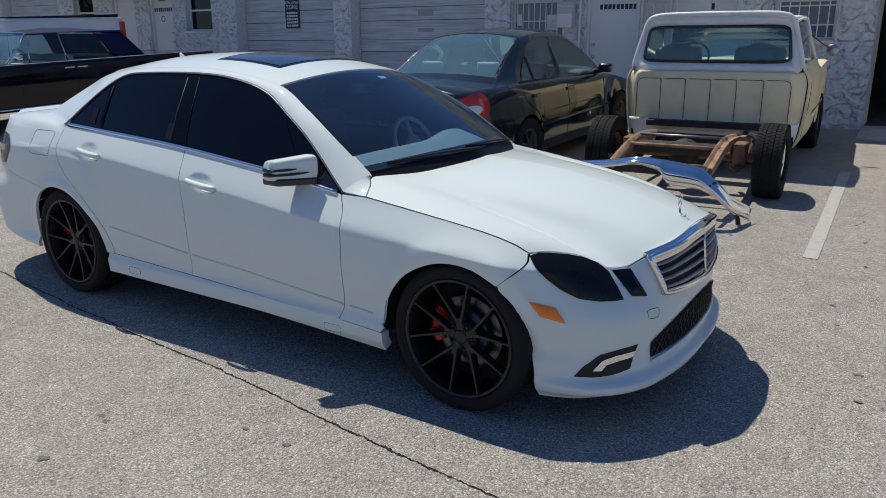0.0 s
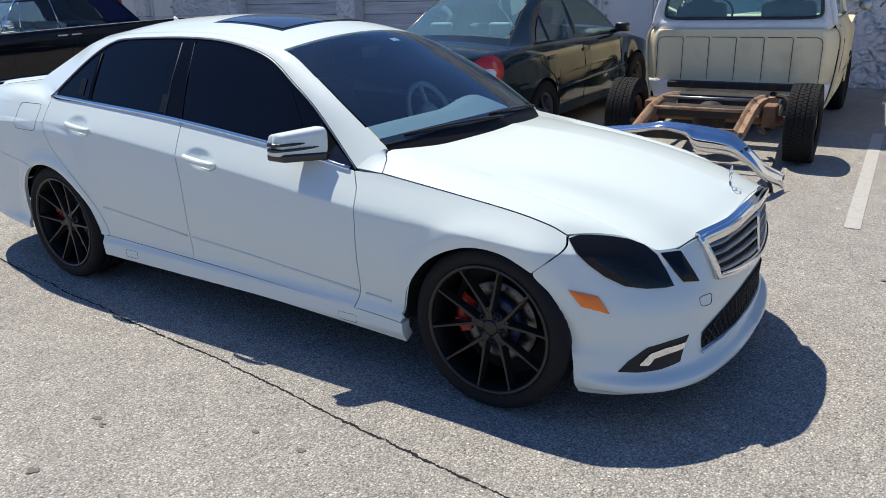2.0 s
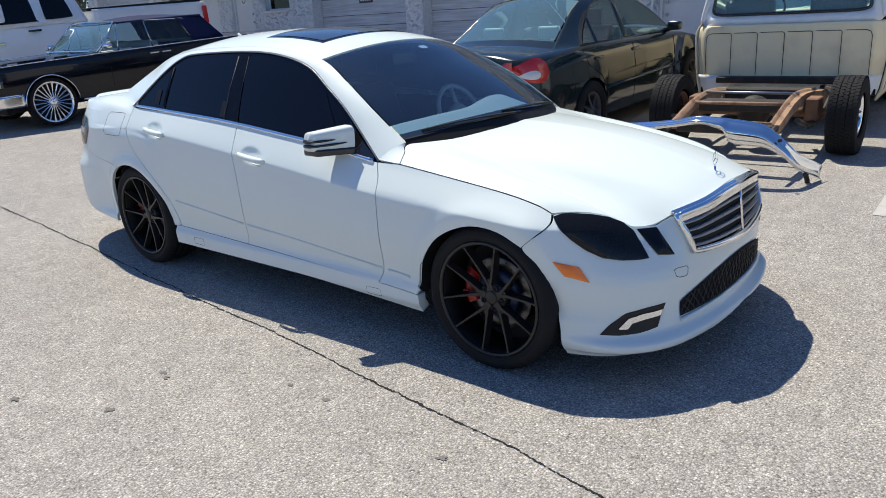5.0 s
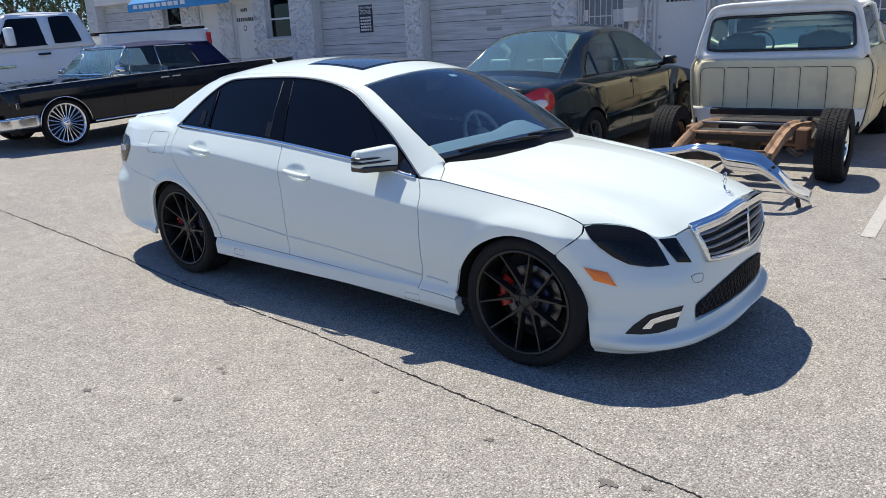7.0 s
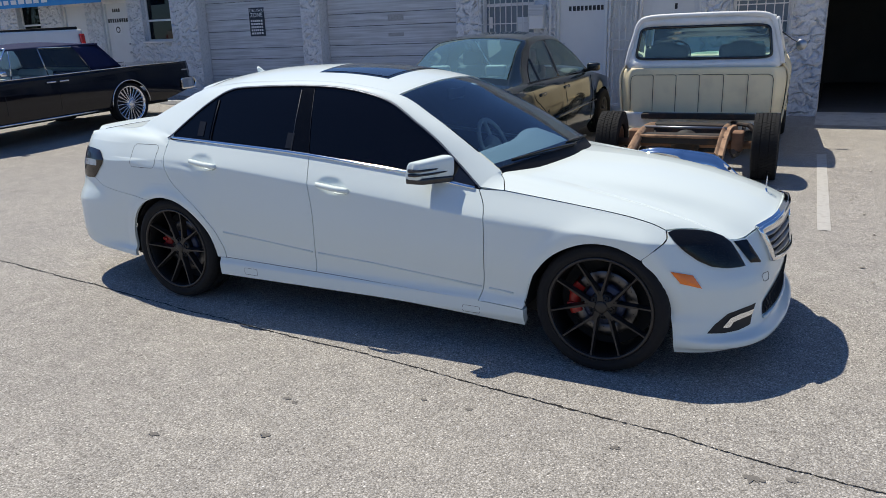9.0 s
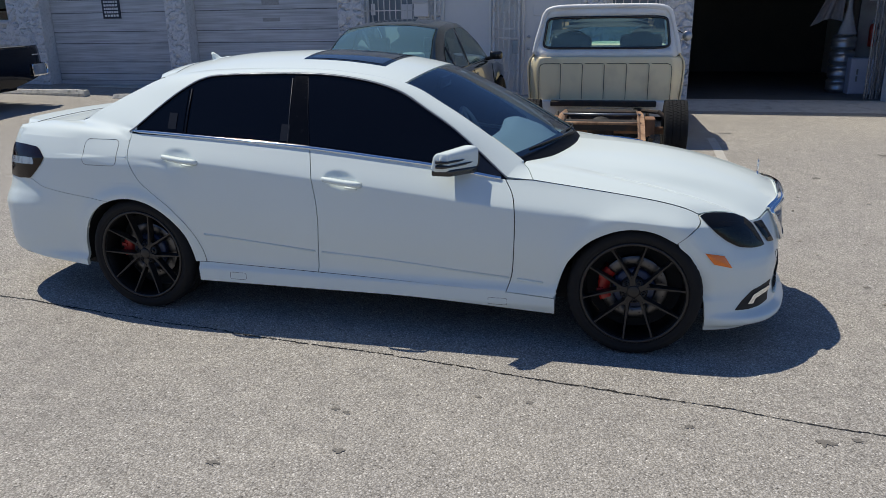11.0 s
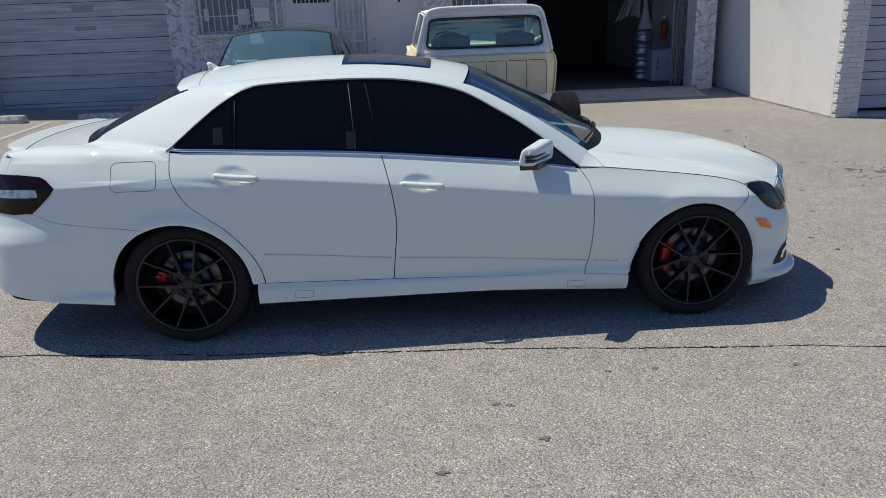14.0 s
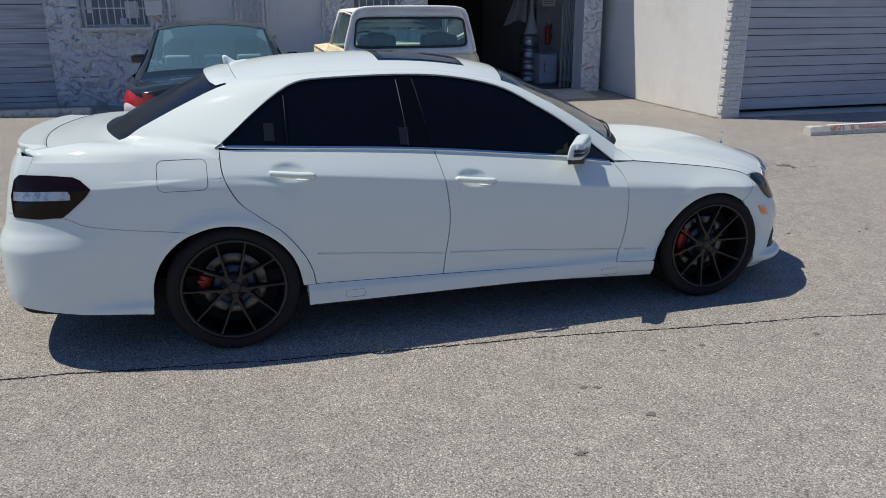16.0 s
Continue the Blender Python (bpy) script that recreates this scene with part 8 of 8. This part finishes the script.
    part("cross_member", box(-0.55, -0.4, -0.41, 0.41, 0.36, 0.5, 0.012, 1), GREASE_SHADE, t)
    part("rear_beam", box(-0.14, -0.035, -0.63, 0.63, 0.49, 0.555, 0.008, 1), GREASE_SHADE, t, "dark beam below the cab")
    part("axle_tube", tube([(-0.93, 0.72, 0.35), (-0.93, -0.72, 0.35)], 0.042, 12), RUST, t, "rusty rear axle", True)
    # near-black so that the differential sinks into the shade below the frame
    part("differential", turned(lathe([(0.0, -0.14), (0.08, -0.13), (0.14, -0.06), (0.15, 0.0), (0.14, 0.06), (0.08, 0.13), (0.0, 0.14)], 20, "x"), pose(-0.95, 0, 0.35)), GREASE_SHADE, t, "", True)
    part("drive_shaft", tube([(-0.85, 0, 0.36), (0.9, 0, 0.4)], 0.035, 10), GREASE_SHADE, t)
    part("exhaust_pipe", tube([(0.2, -0.3, 0.42), (-0.6, -0.62, 0.5), (-0.93, -0.62, 0.55), (-1.1, -0.9, 0.33)], 0.024, 8), GREASE_SHADE, t)
    for s in (1, -1):
        plain_wheel(t, pose(-0.93, 0.79 * s, 0.34, 0, 0, 180 if s > 0 else 0), 0.336, 0.2, 0.118, RUST if s > 0 else CHROME, 5, "truck wheel with worn tread tyre", False, 0.0)
        blocks = bmesh.new()
        rnd = random.Random(5 + s)
        for k in range(60):
            for row, yy in enumerate((-0.096, -0.060, -0.020, 0.020, 0.060, 0.096)):
                a = 2 * math.pi * (k + 0.5 * (row % 2)) / 60
                own = box(-0.0145, 0.0145, -0.0165, 0.0165, -0.004, 0.006 if abs(yy) < 0.08 else 0.003)
                turned(own, Matrix.Rotation(a, 4, "Y") @ Matrix.Translation((0, yy, 0.336)) @ Matrix.Rotation(radians(20 * (1 if row % 2 else -1)), 4, "Z"))
                add(blocks, own)
        tr = part("tread", blocks, RUBBER, t, "blocky tyre tread")
        tr.matrix_basis = pose(-0.93, 0.79 * s, 0.34)
        tagged(tr, kind="stuff")

    # chrome bumper across the frame end
    top = curve1([(-0.80, 0.10), (-0.715, 0.18), (-0.565, 0.345), (-0.395, 0.47), (-0.17, 0.505), (0.075, 0.52), (0.3, 0.48), (0.605, 0.435), (0.855, 0.405), (0.98, 0.37)])
    bot = curve1([(-0.80, -0.02), (-0.715, 0.05), (-0.565, 0.205), (-0.395, 0.285), (-0.2, 0.30), (-0.15, 0.32), (-0.11, 0.40), (-0.05, 0.425), (0.075, 0.45), (0.3, 0.415), (0.605, 0.365), (0.855, 0.335), (0.98, 0.31)])

    def chrome(u, v):
        y = -0.80 + 1.78 * u
        z = bot(y) + (top(y) - bot(y)) * v
        bow = 0.16 * (1 - (y / 1.0) ** 2)
        edge = smooth(0.62, 0.82, -y) + smooth(0.85, 1.0, y)
        prof = 0.07 * math.sin(math.pi * min(1, v * 1.1)) ** 0.7
        return (-2.02 - bow - prof + 0.22 * edge, y, z)

    bump = part("bumper", thick(outward_x(sheet(chrome, 120, 20), 0, (-1, 0, 0.3)), 0.006), CHROME, t, "bent chrome bumper", True)
    for y in (0.43, -0.43):
        part("bumper_bracket", tube([(-1.84, y, 0.39), (-2.05, y, 0.36)], 0.025, 6, flat=0.6), GREASE_SHADE, bump)
    part("bumper_stay", tube([(-2.02, -0.7, 0.1), (-1.98, -0.72, 0.0), (-1.96, -0.72, -0.07)], 0.02, 8), GREASE_SHADE, bump)
    part("bumper_stay", tube([(-2.08, 0.8, 0.25), (-2.0, 0.84, 0.0), (-1.98, 0.85, -0.07)], 0.02, 8), GREASE_SHADE, bump)
    for y in (-0.55, 0.5):
        part("bumper_bolt", turned(lathe([(0.0, -0.012), (0.013, -0.012), (0.016, -0.004), (0.016, 0.01)], 12, "x"), pose(-2.22, y, 0.36)), GREASE_SHADE, bump)
    return t


old_truck()

# ---- long black vintage convertible, tail to the wall ----
BLACKCAR = mat("gloss_black_car_paint", (0.003, 0.004, 0.009), 0.06, spec=0.3, coat=0.2, vary=0.1, scale=4)
SOFTTOP = mat("dark_blue_soft_top", (0.010, 0.016, 0.06), 0.85, spec=0.2, vary=0.15, scale=30, bump=0.001, bump_scale=200)


TEALSCREEN = glass("teal_windscreen_glass", (0.52, 0.80, 0.83), 0.9, film=0.16, ior=1.7)
PALEGLASS = glass("clear_pale_glass", (0.78, 0.93, 0.92), 0.9, film=0.03)


def vintage_car():
    vx, vy = -12.33, 6.71
    tilt = math.degrees(math.atan2(gz(vx, 8.3) - gz(vx, 5.1), 3.2))
    c = thing("vintage_car", pose(vx, vy, (gz(-11.4, 8.3) + gz(-11.4, 5.1)) / 2 + 0.03, 0, 0, -90) @ pose(0, 0, 0, 0, tilt, 0), "long black vintage convertible with wire wheels and closed soft top", "car")
    width = curve1([(-3.12, 0.86), (-3.05, 0.9), (-2.6, 0.96), (-1.0, 0.99), (1.0, 0.99), (2.2, 0.97), (2.45, 0.94), (2.53, 0.88)])
    inset = curve1([(0.25, 0.07), (0.35, 0.03), (0.5, 0.01), (0.7, 0.0), (0.85, 0.012), (0.93, 0.03)])
    low = curve1([(-3.12, 0.48), (-2.8, 0.40), (-2.2, 0.3), (2.0, 0.28), (2.3, 0.4), (2.53, 0.55)])
    high = curve1([(-3.12, 0.93), (-2.0, 0.95), (-0.5, 0.945), (1.0, 0.935), (2.2, 0.915), (2.53, 0.89)])
    crest = curve1([(-3.12, 0.95), (-2.0, 0.97), (-0.6, 0.965), (0.6, 0.98), (1.6, 0.97), (2.4, 0.93), (2.53, 0.9)])
    hubs = (-1.6, 1.6)
    body = part("body", body_loft(-3.12, 2.53, 60, width, inset, low, high, crest, hubs, 0.39, 0.345), BLACKCAR, c, "gloss black slab-sided body", True)
    for s in (1, -1):
        f = lambda p: (p[0], p[1] * s, p[2])
        part("top_moulding", tube([f((x, width(x) - inset(high(x)), high(x) + 0.008)) for x in [-3.1 + 0.28 * k for k in range(21)]], 0.013, 6, flat=0.6), CHROME, body, "thin chrome line along the top edge", True)
        part("sill_strip", tube([f((x, width(x) - 0.03, 0.31)) for x in (-1.15, -0.5, 0.3, 1.15)], 0.016, 6), CHROME, body, "", True)
        for hx in hubs:
            part("arch_trim", tube([f((hx + 0.395 * math.cos(a), width(hx) + 0.002, 0.345 + 0.395 * math.sin(a))) for a in [math.pi * k / 20 for k in range(21)]], 0.009, 6), CHROME, body, "chrome wheel arch trim", True)
            plain_wheel(c, pose(hx, 0.885 * s, 0.345, 0, 0, 180 if s > 0 else 0), 0.35, 0.298, 0.11, mat("polished_wire_chrome", (0.86, 0.87, 0.9), 0.22, 1.0, vary=0.05, scale=30), 22, "large chrome wire wheel", False, 0.02)
        part("lower_band", tube([f((x, width(x) + 0.004, 0.52 if x > 1.9 else 0.5)) for x in (2.02, 2.2, 2.45)], 0.012, 6), CHROME, body, "", True)
        # bumper corners
        part("bumper_corner", thick(outward_x(sheet(lambda u, v: f((2.0 + 0.66 * u, width(2.0 + 0.5 * u) + 0.012 - 0.06 * u**3, 0.35 + 0.17 * v + 0.0 * u)), 12, 6), s), 0.01), CHROME, c, "chrome front bumper end", True)
        part("rear_bumper_corner", thick(outward_x(sheet(lambda u, v: f((-3.2 + 0.4 * u, width(-3.12 + 0.4 * u) + 0.012, 0.45 + 0.2 * v)), 10, 6), s), 0.01), CHROME, c, "chrome rear bumper end", True)
        for x in (0.62, -0.27):
            part("door_gap", tube([f((x, width(x) - inset(z) + 0.001, z)) for z in (0.32, 0.5, 0.7, 0.93)], 0.004, 5), UNDER, body)
        for x in (-0.16, -0.38):
            part("door_handle", turned(box(-0.08, 0.08, -0.01, 0.02, -0.012, 0.012, 0.008, 2), pose(x, 0.985 * s, 0.855)), CHROME, c, "chrome door handle", True)
        # windows and top
        part("vent_window", outward_x(patch(f((0.66, 0.86, 0.96)), f((0.39, 0.86, 0.96)), f((0.27, 0.74, 1.345)), f((0.31, 0.74, 1.355)), 4, 4), s), PALEGLASS, c, "vent window").visible_shadow = False
        part("side_window", outward_x(patch(f((0.37, 0.86, 0.96)), f((-0.21, 0.86, 0.96)), f((-0.19, 0.74, 1.355)), f((0.26, 0.74, 1.355)), 4, 4), s), PALEGLASS, c, "side window").visible_shadow = False
        part("rear_side_window", outward_x(patch(f((-0.24, 0.86, 0.96)), f((-0.98, 0.86, 0.96)), f((-0.81, 0.74, 1.345)), f((-0.22, 0.74, 1.355)), 4, 4), s), PALEGLASS, c, "rear side window").visible_shadow = False
        for line in ([(0.68, 0.865, 0.955), (0.32, 0.745, 1.365)], [(0.38, 0.865, 0.955), (0.27, 0.745, 1.355)], [(-0.225, 0.865, 0.955), (-0.205, 0.745, 1.355)], [(-0.22, 0.745, 1.365), (-0.83, 0.745, 1.345), (-1.0, 0.865, 0.955)]):
            part("window_post", tube([f(p) for p in line], 0.009, 6), CHROME, c, "chrome window post", True)
        part("wing_mirror", turned(box(-0.05, 0.05, -0.06, 0.06, -0.035, 0.045, 0.025, 2), pose(0.6, 1.0 * s, 1.04)), CHROME, c, "small chrome mirror", True)
        part("headlamp", turned(lathe([(0.0, 0.03), (0.06, 0.025), (0.085, 0.0), (0.085, -0.03)], 24, "x"), pose(2.53, 0.70 * s, 0.70)), SILVER, c, "round headlamp", True)
        part("quarter_top", thick(patch(f((-0.80, 0.765, 1.355)), f((-1.03, 0.87, 0.965)), f((-1.62, 0.80, 0.98)), f((-1.30, 0.70, 1.355)), 8, 6, (0, 0.02 * s, 0.02)), 0.02), SOFTTOP, c, "dark soft top corner", True)
    part("soft_top", thick(patch((0.28, 0.74, 1.375), (-1.31, 0.74, 1.375), (-1.31, -0.74, 1.375), (0.28, -0.74, 1.375), 20, 16, (0, 0, 0.07)), 0.025), SOFTTOP, c, "dark blue cloth roof", True)
    part("soft_top_back", thick(patch((-1.29, 0.72, 1.375), (-1.29, -0.72, 1.375), (-1.66, -0.8, 0.97), (-1.66, 0.8, 0.97), 12, 8, (-0.04, 0, 0.04)), 0.02), SOFTTOP, c, "dark cloth rear of the top", True)
    part("windscreen", outward_x(patch((0.72, 0.83, 0.97), (0.72, -0.83, 0.97), (0.30, -0.72, 1.375), (0.30, 0.72, 1.375), 14, 8, (0.1, 0, 0.02)), 0, (1, 0, 0.5)), TEALSCREEN, c, "pale windscreen", True).visible_shadow = False
    part("windscreen_frame", tube([(0.72, 0.84, 0.96), (0.51, 0.79, 1.15), (0.30, 0.735, 1.380), (0.33, 0.3, 1.400), (0.33, -0.3, 1.400), (0.30, -0.735, 1.380), (0.51, -0.79, 1.15), (0.72, -0.84, 0.96)], 0.013, 8), CHROME, c, "chrome windscreen frame", True)
    part("cowl_vent", tube([(0.80, 0.75, 0.985), (0.88, 0.3, 0.995), (0.88, -0.3, 0.995), (0.80, -0.75, 0.985)], 0.014, 6), CHROME, c)
    for y in (0.35, -0.3):
        part("wiper", tube([(0.86, y, 0.995), (0.83, y - 0.2, 1.015), (0.82, y - 0.4, 1.02)], 0.007, 5), TRIMBLACK, c)
    for y in (0.42, -0.42):
        part("front_seat", turned(cushion(0.66, 0.18, 0.5, 0.06), pose(-0.25, y, 0.55, 0, -10, 0)), WHITELEATHER, c, "white leather seat", True)
    part("rear_seat", turned(cushion(1.4, 0.18, 0.45, 0.06), pose(-1.15, 0, 0.55, 0, -14, 0)), WHITELEATHER, c, "white leather rear seat", True)
    part("dashboard", box(0.38, 0.66, -0.8, 0.8, 0.7, 0.96, 0.04, 2), WHITELEATHER, c)
    sw = [(0.2 * math.cos(2 * math.pi * k / 24), 0.2 * math.sin(2 * math.pi * k / 24), 0) for k in range(24)]
    part("steering_wheel", turned(tube(sw, 0.011, 8, closed=True), pose(0.22, 0.42, 0.98, 0, -60, 0)), WHITELEATHER, c, "pale steering wheel", True)
    # nose
    part("grille", box(2.5, 2.56, -0.55, 0.55, 0.58, 0.8, 0.01, 1), UNDER, c, "dark grille")
    for k in range(14):
        part("grille_bar", box(2.55, 2.575, -0.55 + k * 0.083, -0.538 + k * 0.083, 0.58, 0.8), CHROME, c)
    part("front_bumper", thick(outward_x(sheet(lambda u, v: (2.66 + 0.05 * math.sin(math.pi * v) + 0.04 * (1 - (2 * u - 1) ** 2), -0.93 + 1.86 * u, 0.33 + 0.2 * v), 30, 8), 0, (1, 0, 0)), 0.01), CHROME, c, "chrome front bumper", True)
    part("rear_bumper", thick(outward_x(sheet(lambda u, v: (-3.2 - 0.04 * math.sin(math.pi * v), -0.88 + 1.76 * u, 0.45 + 0.2 * v), 30, 8)), 0.01), CHROME, c, "chrome rear bumper", True)
    part("script_badge", turned(box(-0.075, 0.075, -0.002, 0.004, -0.008, 0.008, 0.003, 1), pose(-2.93, 0.945, 0.80)), CHROME, c, "small chrome script badge")
    part("fender_badge", turned(box(-0.025, 0.025, -0.002, 0.006, -0.045, 0.045, 0.01, 1), pose(2.25, 0.965, 0.68)), CHROME, c, "small chrome fender badge")
    part("underbody", box(-2.6, 2.2, -0.75, 0.75, 0.25, 0.45), UNDER, c)
    return c


vintage_car()

# ---- white extended-cab pickup behind it ----
PICKWHITE = mat("white_truck_paint", (0.84, 0.86, 0.875), 0.35, coat=0.8, vary=0.03, scale=3, dirt=0.1, dirt_color=(0.5, 0.5, 0.48))


def white_pickup():
    px, py = -15.9, 7.3
    base = gz(-14.9, 7.3)
    tilt = math.degrees(math.atan2(gz(px, 9.0) - gz(px, 5.5), 3.5))
    c = thing("white_pickup", pose(px, py, base + 0.1, 0, 0, -90) @ pose(0, 0, 0, 0, tilt, 0), "white extended-cab pickup truck with tall towing mirrors", "truck")
    width = curve1([(-3.1, 0.96), (2.0, 0.99), (2.7, 0.93), (2.95, 0.8)])
    inset = curve1([(0.4, 0.06), (0.6, 0.01), (0.9, 0.0), (1.1, 0.02), (1.3, 0.06)])
    low = curve1([(-3.1, 0.62), (-2.4, 0.5), (2.2, 0.45), (2.95, 0.5)])
    high = curve1([(-3.1, 1.3), (-0.4, 1.3), (1.6, 1.28), (2.3, 1.2), (2.95, 1.05)])
    crest = curve1([(-3.1, 1.3), (1.2, 1.32), (2.2, 1.26), (2.95, 1.08)])
    part("body", body_loft(-0.35, 2.95, 34, width, inset, low, high, crest, (1.95,), 0.47, 0.42), PICKWHITE, c, "white cab and bonnet", True)
    bed = part("bed", body_loft(-3.1, -0.4, 24, width, inset, low, curve1([(-3.1, 1.46), (-0.4, 1.49)]), curve1([(-3.1, 1.44), (-0.4, 1.47)]), (-1.7,), 0.47, 0.42), PICKWHITE, c, "white cargo bed", True)
    part("bed_cover", box(-3.05, -0.42, -0.86, 0.86, 1.46, 1.52, 0.02, 2), RUBBER, bed, "black bed rail cap")
    for s in (1, -1):
        f = lambda p: (p[0], p[1] * s, p[2])
        part("cab_side", thick(outward_x(patch(f((1.78, 0.95, 1.27)), f((-0.36, 0.95, 1.29)), f((-0.16, 0.78, 1.95)), f((1.26, 0.78, 1.94)), 20, 10, (0, 0.03 * s, 0)), s), 0.02), PICKWHITE, c, "white cab side", True)
        for q in ([(1.5, 1.36), (1.52, 1.42), (1.24, 1.83), (1.18, 1.87), (0.70, 1.87), (0.66, 1.83), (0.63, 1.40), (0.66, 1.36)], [(0.42, 1.38), (0.46, 1.43), (0.45, 1.83), (0.40, 1.88), (0.08, 1.88), (0.02, 1.83), (-0.07, 1.45), (-0.03, 1.39)]):
            cx, cz = sum(v[0] for v in q) / len(q), sum(v[1] for v in q) / len(q)
            line = [(v.x, v.y) for v in spline([(x, z, 0) for x, z in q], 49, True)[:-1]]
            bm = bmesh.new()
            rings = [[bm.verts.new(f((cx + (x - cx) * h, 0.95 - 0.17 * ((cz + (z - cz) * h) - 1.28) / 0.66 + 0.042 - 0.006 * h, cz + (z - cz) * h))) for x, z in line] for h in (1.0, 0.7, 0.4, 0.1)]
            for ra, rb in zip(rings, rings[1:]):
                for k in range(48):
                    bm.faces.new((ra[k], ra[(k + 1) % 48], rb[(k + 1) % 48], rb[k]))
            bm.faces.new(rings[-1])
            part("side_window", outward_x(bm, s), TINT, c, "dark tinted cab window with rounded corners", True)
        part("wing_mirror", turned(box(-0.07, 0.07, -0.1, 0.1, -0.16, 0.17, 0.05, 3), pose(1.38, 1.22 * s, 1.55)), PICKWHITE, c, "tall white towing mirror", True)
        part("mirror_arm", tube([f((1.43, 0.96, 1.4)), f((1.4, 1.1, 1.43)), f((1.38, 1.18, 1.45))], 0.035, 8), TRIMBLACK, c)
        part("door_handle", turned(box(-0.12, 0.12, -0.01, 0.03, -0.02, 0.02, 0.012, 2), pose(0.72, 0.985 * s, 1.2)), TRIMBLACK, c, "black door handle", True)
        part("door_gap", tube([f((-0.06, width(0) - inset(z) + 0.003, z)) for z in (0.5, 0.8, 1.1, 1.28)], 0.005, 5), UNDER, c)
        part("tail_lamp", turned(box(-0.05, 0.06, -0.02, 0.03, -0.19, 0.19, 0.02, 2), pose(-3.06, 0.94 * s, 1.18)), TAILRED, c, "tall red tail lamp", True)
        for hx in (-1.7, 1.95):
            plain_wheel(c, pose(hx, 0.87 * s, 0.36, 0, 0, 180 if s > 0 else 0), 0.44, 0.24, 0.13, ALLOY, 6, "alloy truck wheel")
    part("roof", thick(patch((1.26, 0.78, 1.945), (-0.16, 0.78, 1.955), (-0.16, -0.78, 1.955), (1.26, -0.78, 1.945), 14, 14, (0, 0, 0.06)), 0.03), PICKWHITE, c, "", True)
    part("windscreen", patch((1.82, 0.88, 1.29), (1.82, -0.88, 1.29), (1.26, -0.74, 1.94), (1.26, 0.74, 1.94), 14, 8, (0.1, 0, 0)), TINT, c, "dark windscreen", True)
    part("cab_back", patch((-0.36, 0.93, 1.29), (-0.36, -0.93, 1.29), (-0.16, -0.76, 1.95), (-0.16, 0.76, 1.95), 10, 8), PICKWHITE, c, "", True)
    part("fender_badge", turned(box(-0.16, 0.16, -0.002, 0.006, -0.025, 0.025, 0.004, 1), pose(1.45, 0.995, 1.02)), CHROME, c, "small chrome fender badge")
    part("underbody", box(-2.9, 2.6, -0.7, 0.7, 0.4, 0.7), UNDER, c)
    return c


white_pickup()

# ---- hedge beyond the end of the row ----
LEAF = mat("dark_leaves", (0.05, 0.085, 0.028), 0.6, vary=0.45, scale=1.5)
BARK = mat("grey_bark", (0.16, 0.13, 0.10), 0.9, vary=0.3, scale=12, bump=0.006, bump_scale=20)


def hedge_tree(x, y, h, r, seed):
    rnd = random.Random(seed)
    z0 = gz(max(x, -30), y)
    t = thing("hedge_tree", pose(x, y, z0), "dense dark green hedge tree beyond the workshop row", "tree", "hedge trees")
    trunk = tube([(0, 0, -0.1), (0.05, 0.02, h * 0.3), (0.0, 0.06, h * 0.6)], [0.13, 0.1, 0.06], 8)
    for k in range(5):
        a = k * 1.3 + seed
        tube([(0.03, 0.02, h * (0.25 + 0.06 * k)), (r * 0.4 * math.cos(a), r * 0.4 * math.sin(a), h * (0.45 + 0.07 * k)), (r * 0.7 * math.cos(a), r * 0.7 * math.sin(a), h * (0.6 + 0.07 * k))], [0.06, 0.035, 0.015], 6, bm=trunk)
    part("trunk", trunk, BARK, t, "", True)
    verts, faces = [], []
    for k in range(2600):
        a, b = rnd.uniform(0, 2 * math.pi), rnd.uniform(0, 1)
        rr = r * (0.55 + 0.45 * rnd.random() ** 0.5) * (0.75 + 0.35 * math.sin(3 * a + seed) * math.sin(5 * b + seed))
        zc = h * (0.12 + 0.88 * b)
        k2 = math.sqrt(max(0.05, 1 - (b - 0.45) ** 2 * 2.2))
        c = Vector((rr * k2 * math.cos(a), rr * k2 * math.sin(a), zc + rnd.uniform(-0.15, 0.15)))
        u = Vector((rnd.uniform(-1, 1), rnd.uniform(-1, 1), rnd.uniform(-1, 1))).normalized()
        v = u.orthogonal().normalized()
        s = rnd.uniform(0.05, 0.1)
        i = len(verts)
        verts += [c - u * s, c + v * s * 0.45, c + u * s, c - v * s * 0.45]
        faces.append((i, i + 1, i + 2, i + 3))
    me = bpy.data.meshes.new("crown")
    me.from_pydata([tuple(p) for p in verts], [], faces)
    me.materials.append(LEAF)
    cr = new("crown", me)
    cr.parent = t
    tagged(cr, kind="stuff")
    return t


for i, (x, y, h, r) in enumerate(((-25.6, 12.6, 3.6, 1.5), (-27.6, 12.0, 4.2, 1.8), (-28.6, 9.6, 4.0, 1.8), (-29.6, 7.2, 4.4, 1.9), (-30.8, 4.6, 4.2, 1.9), (-30.5, 12.5, 5.0, 2.2))):
    hedge_tree(x, y, h, r, i + 1)
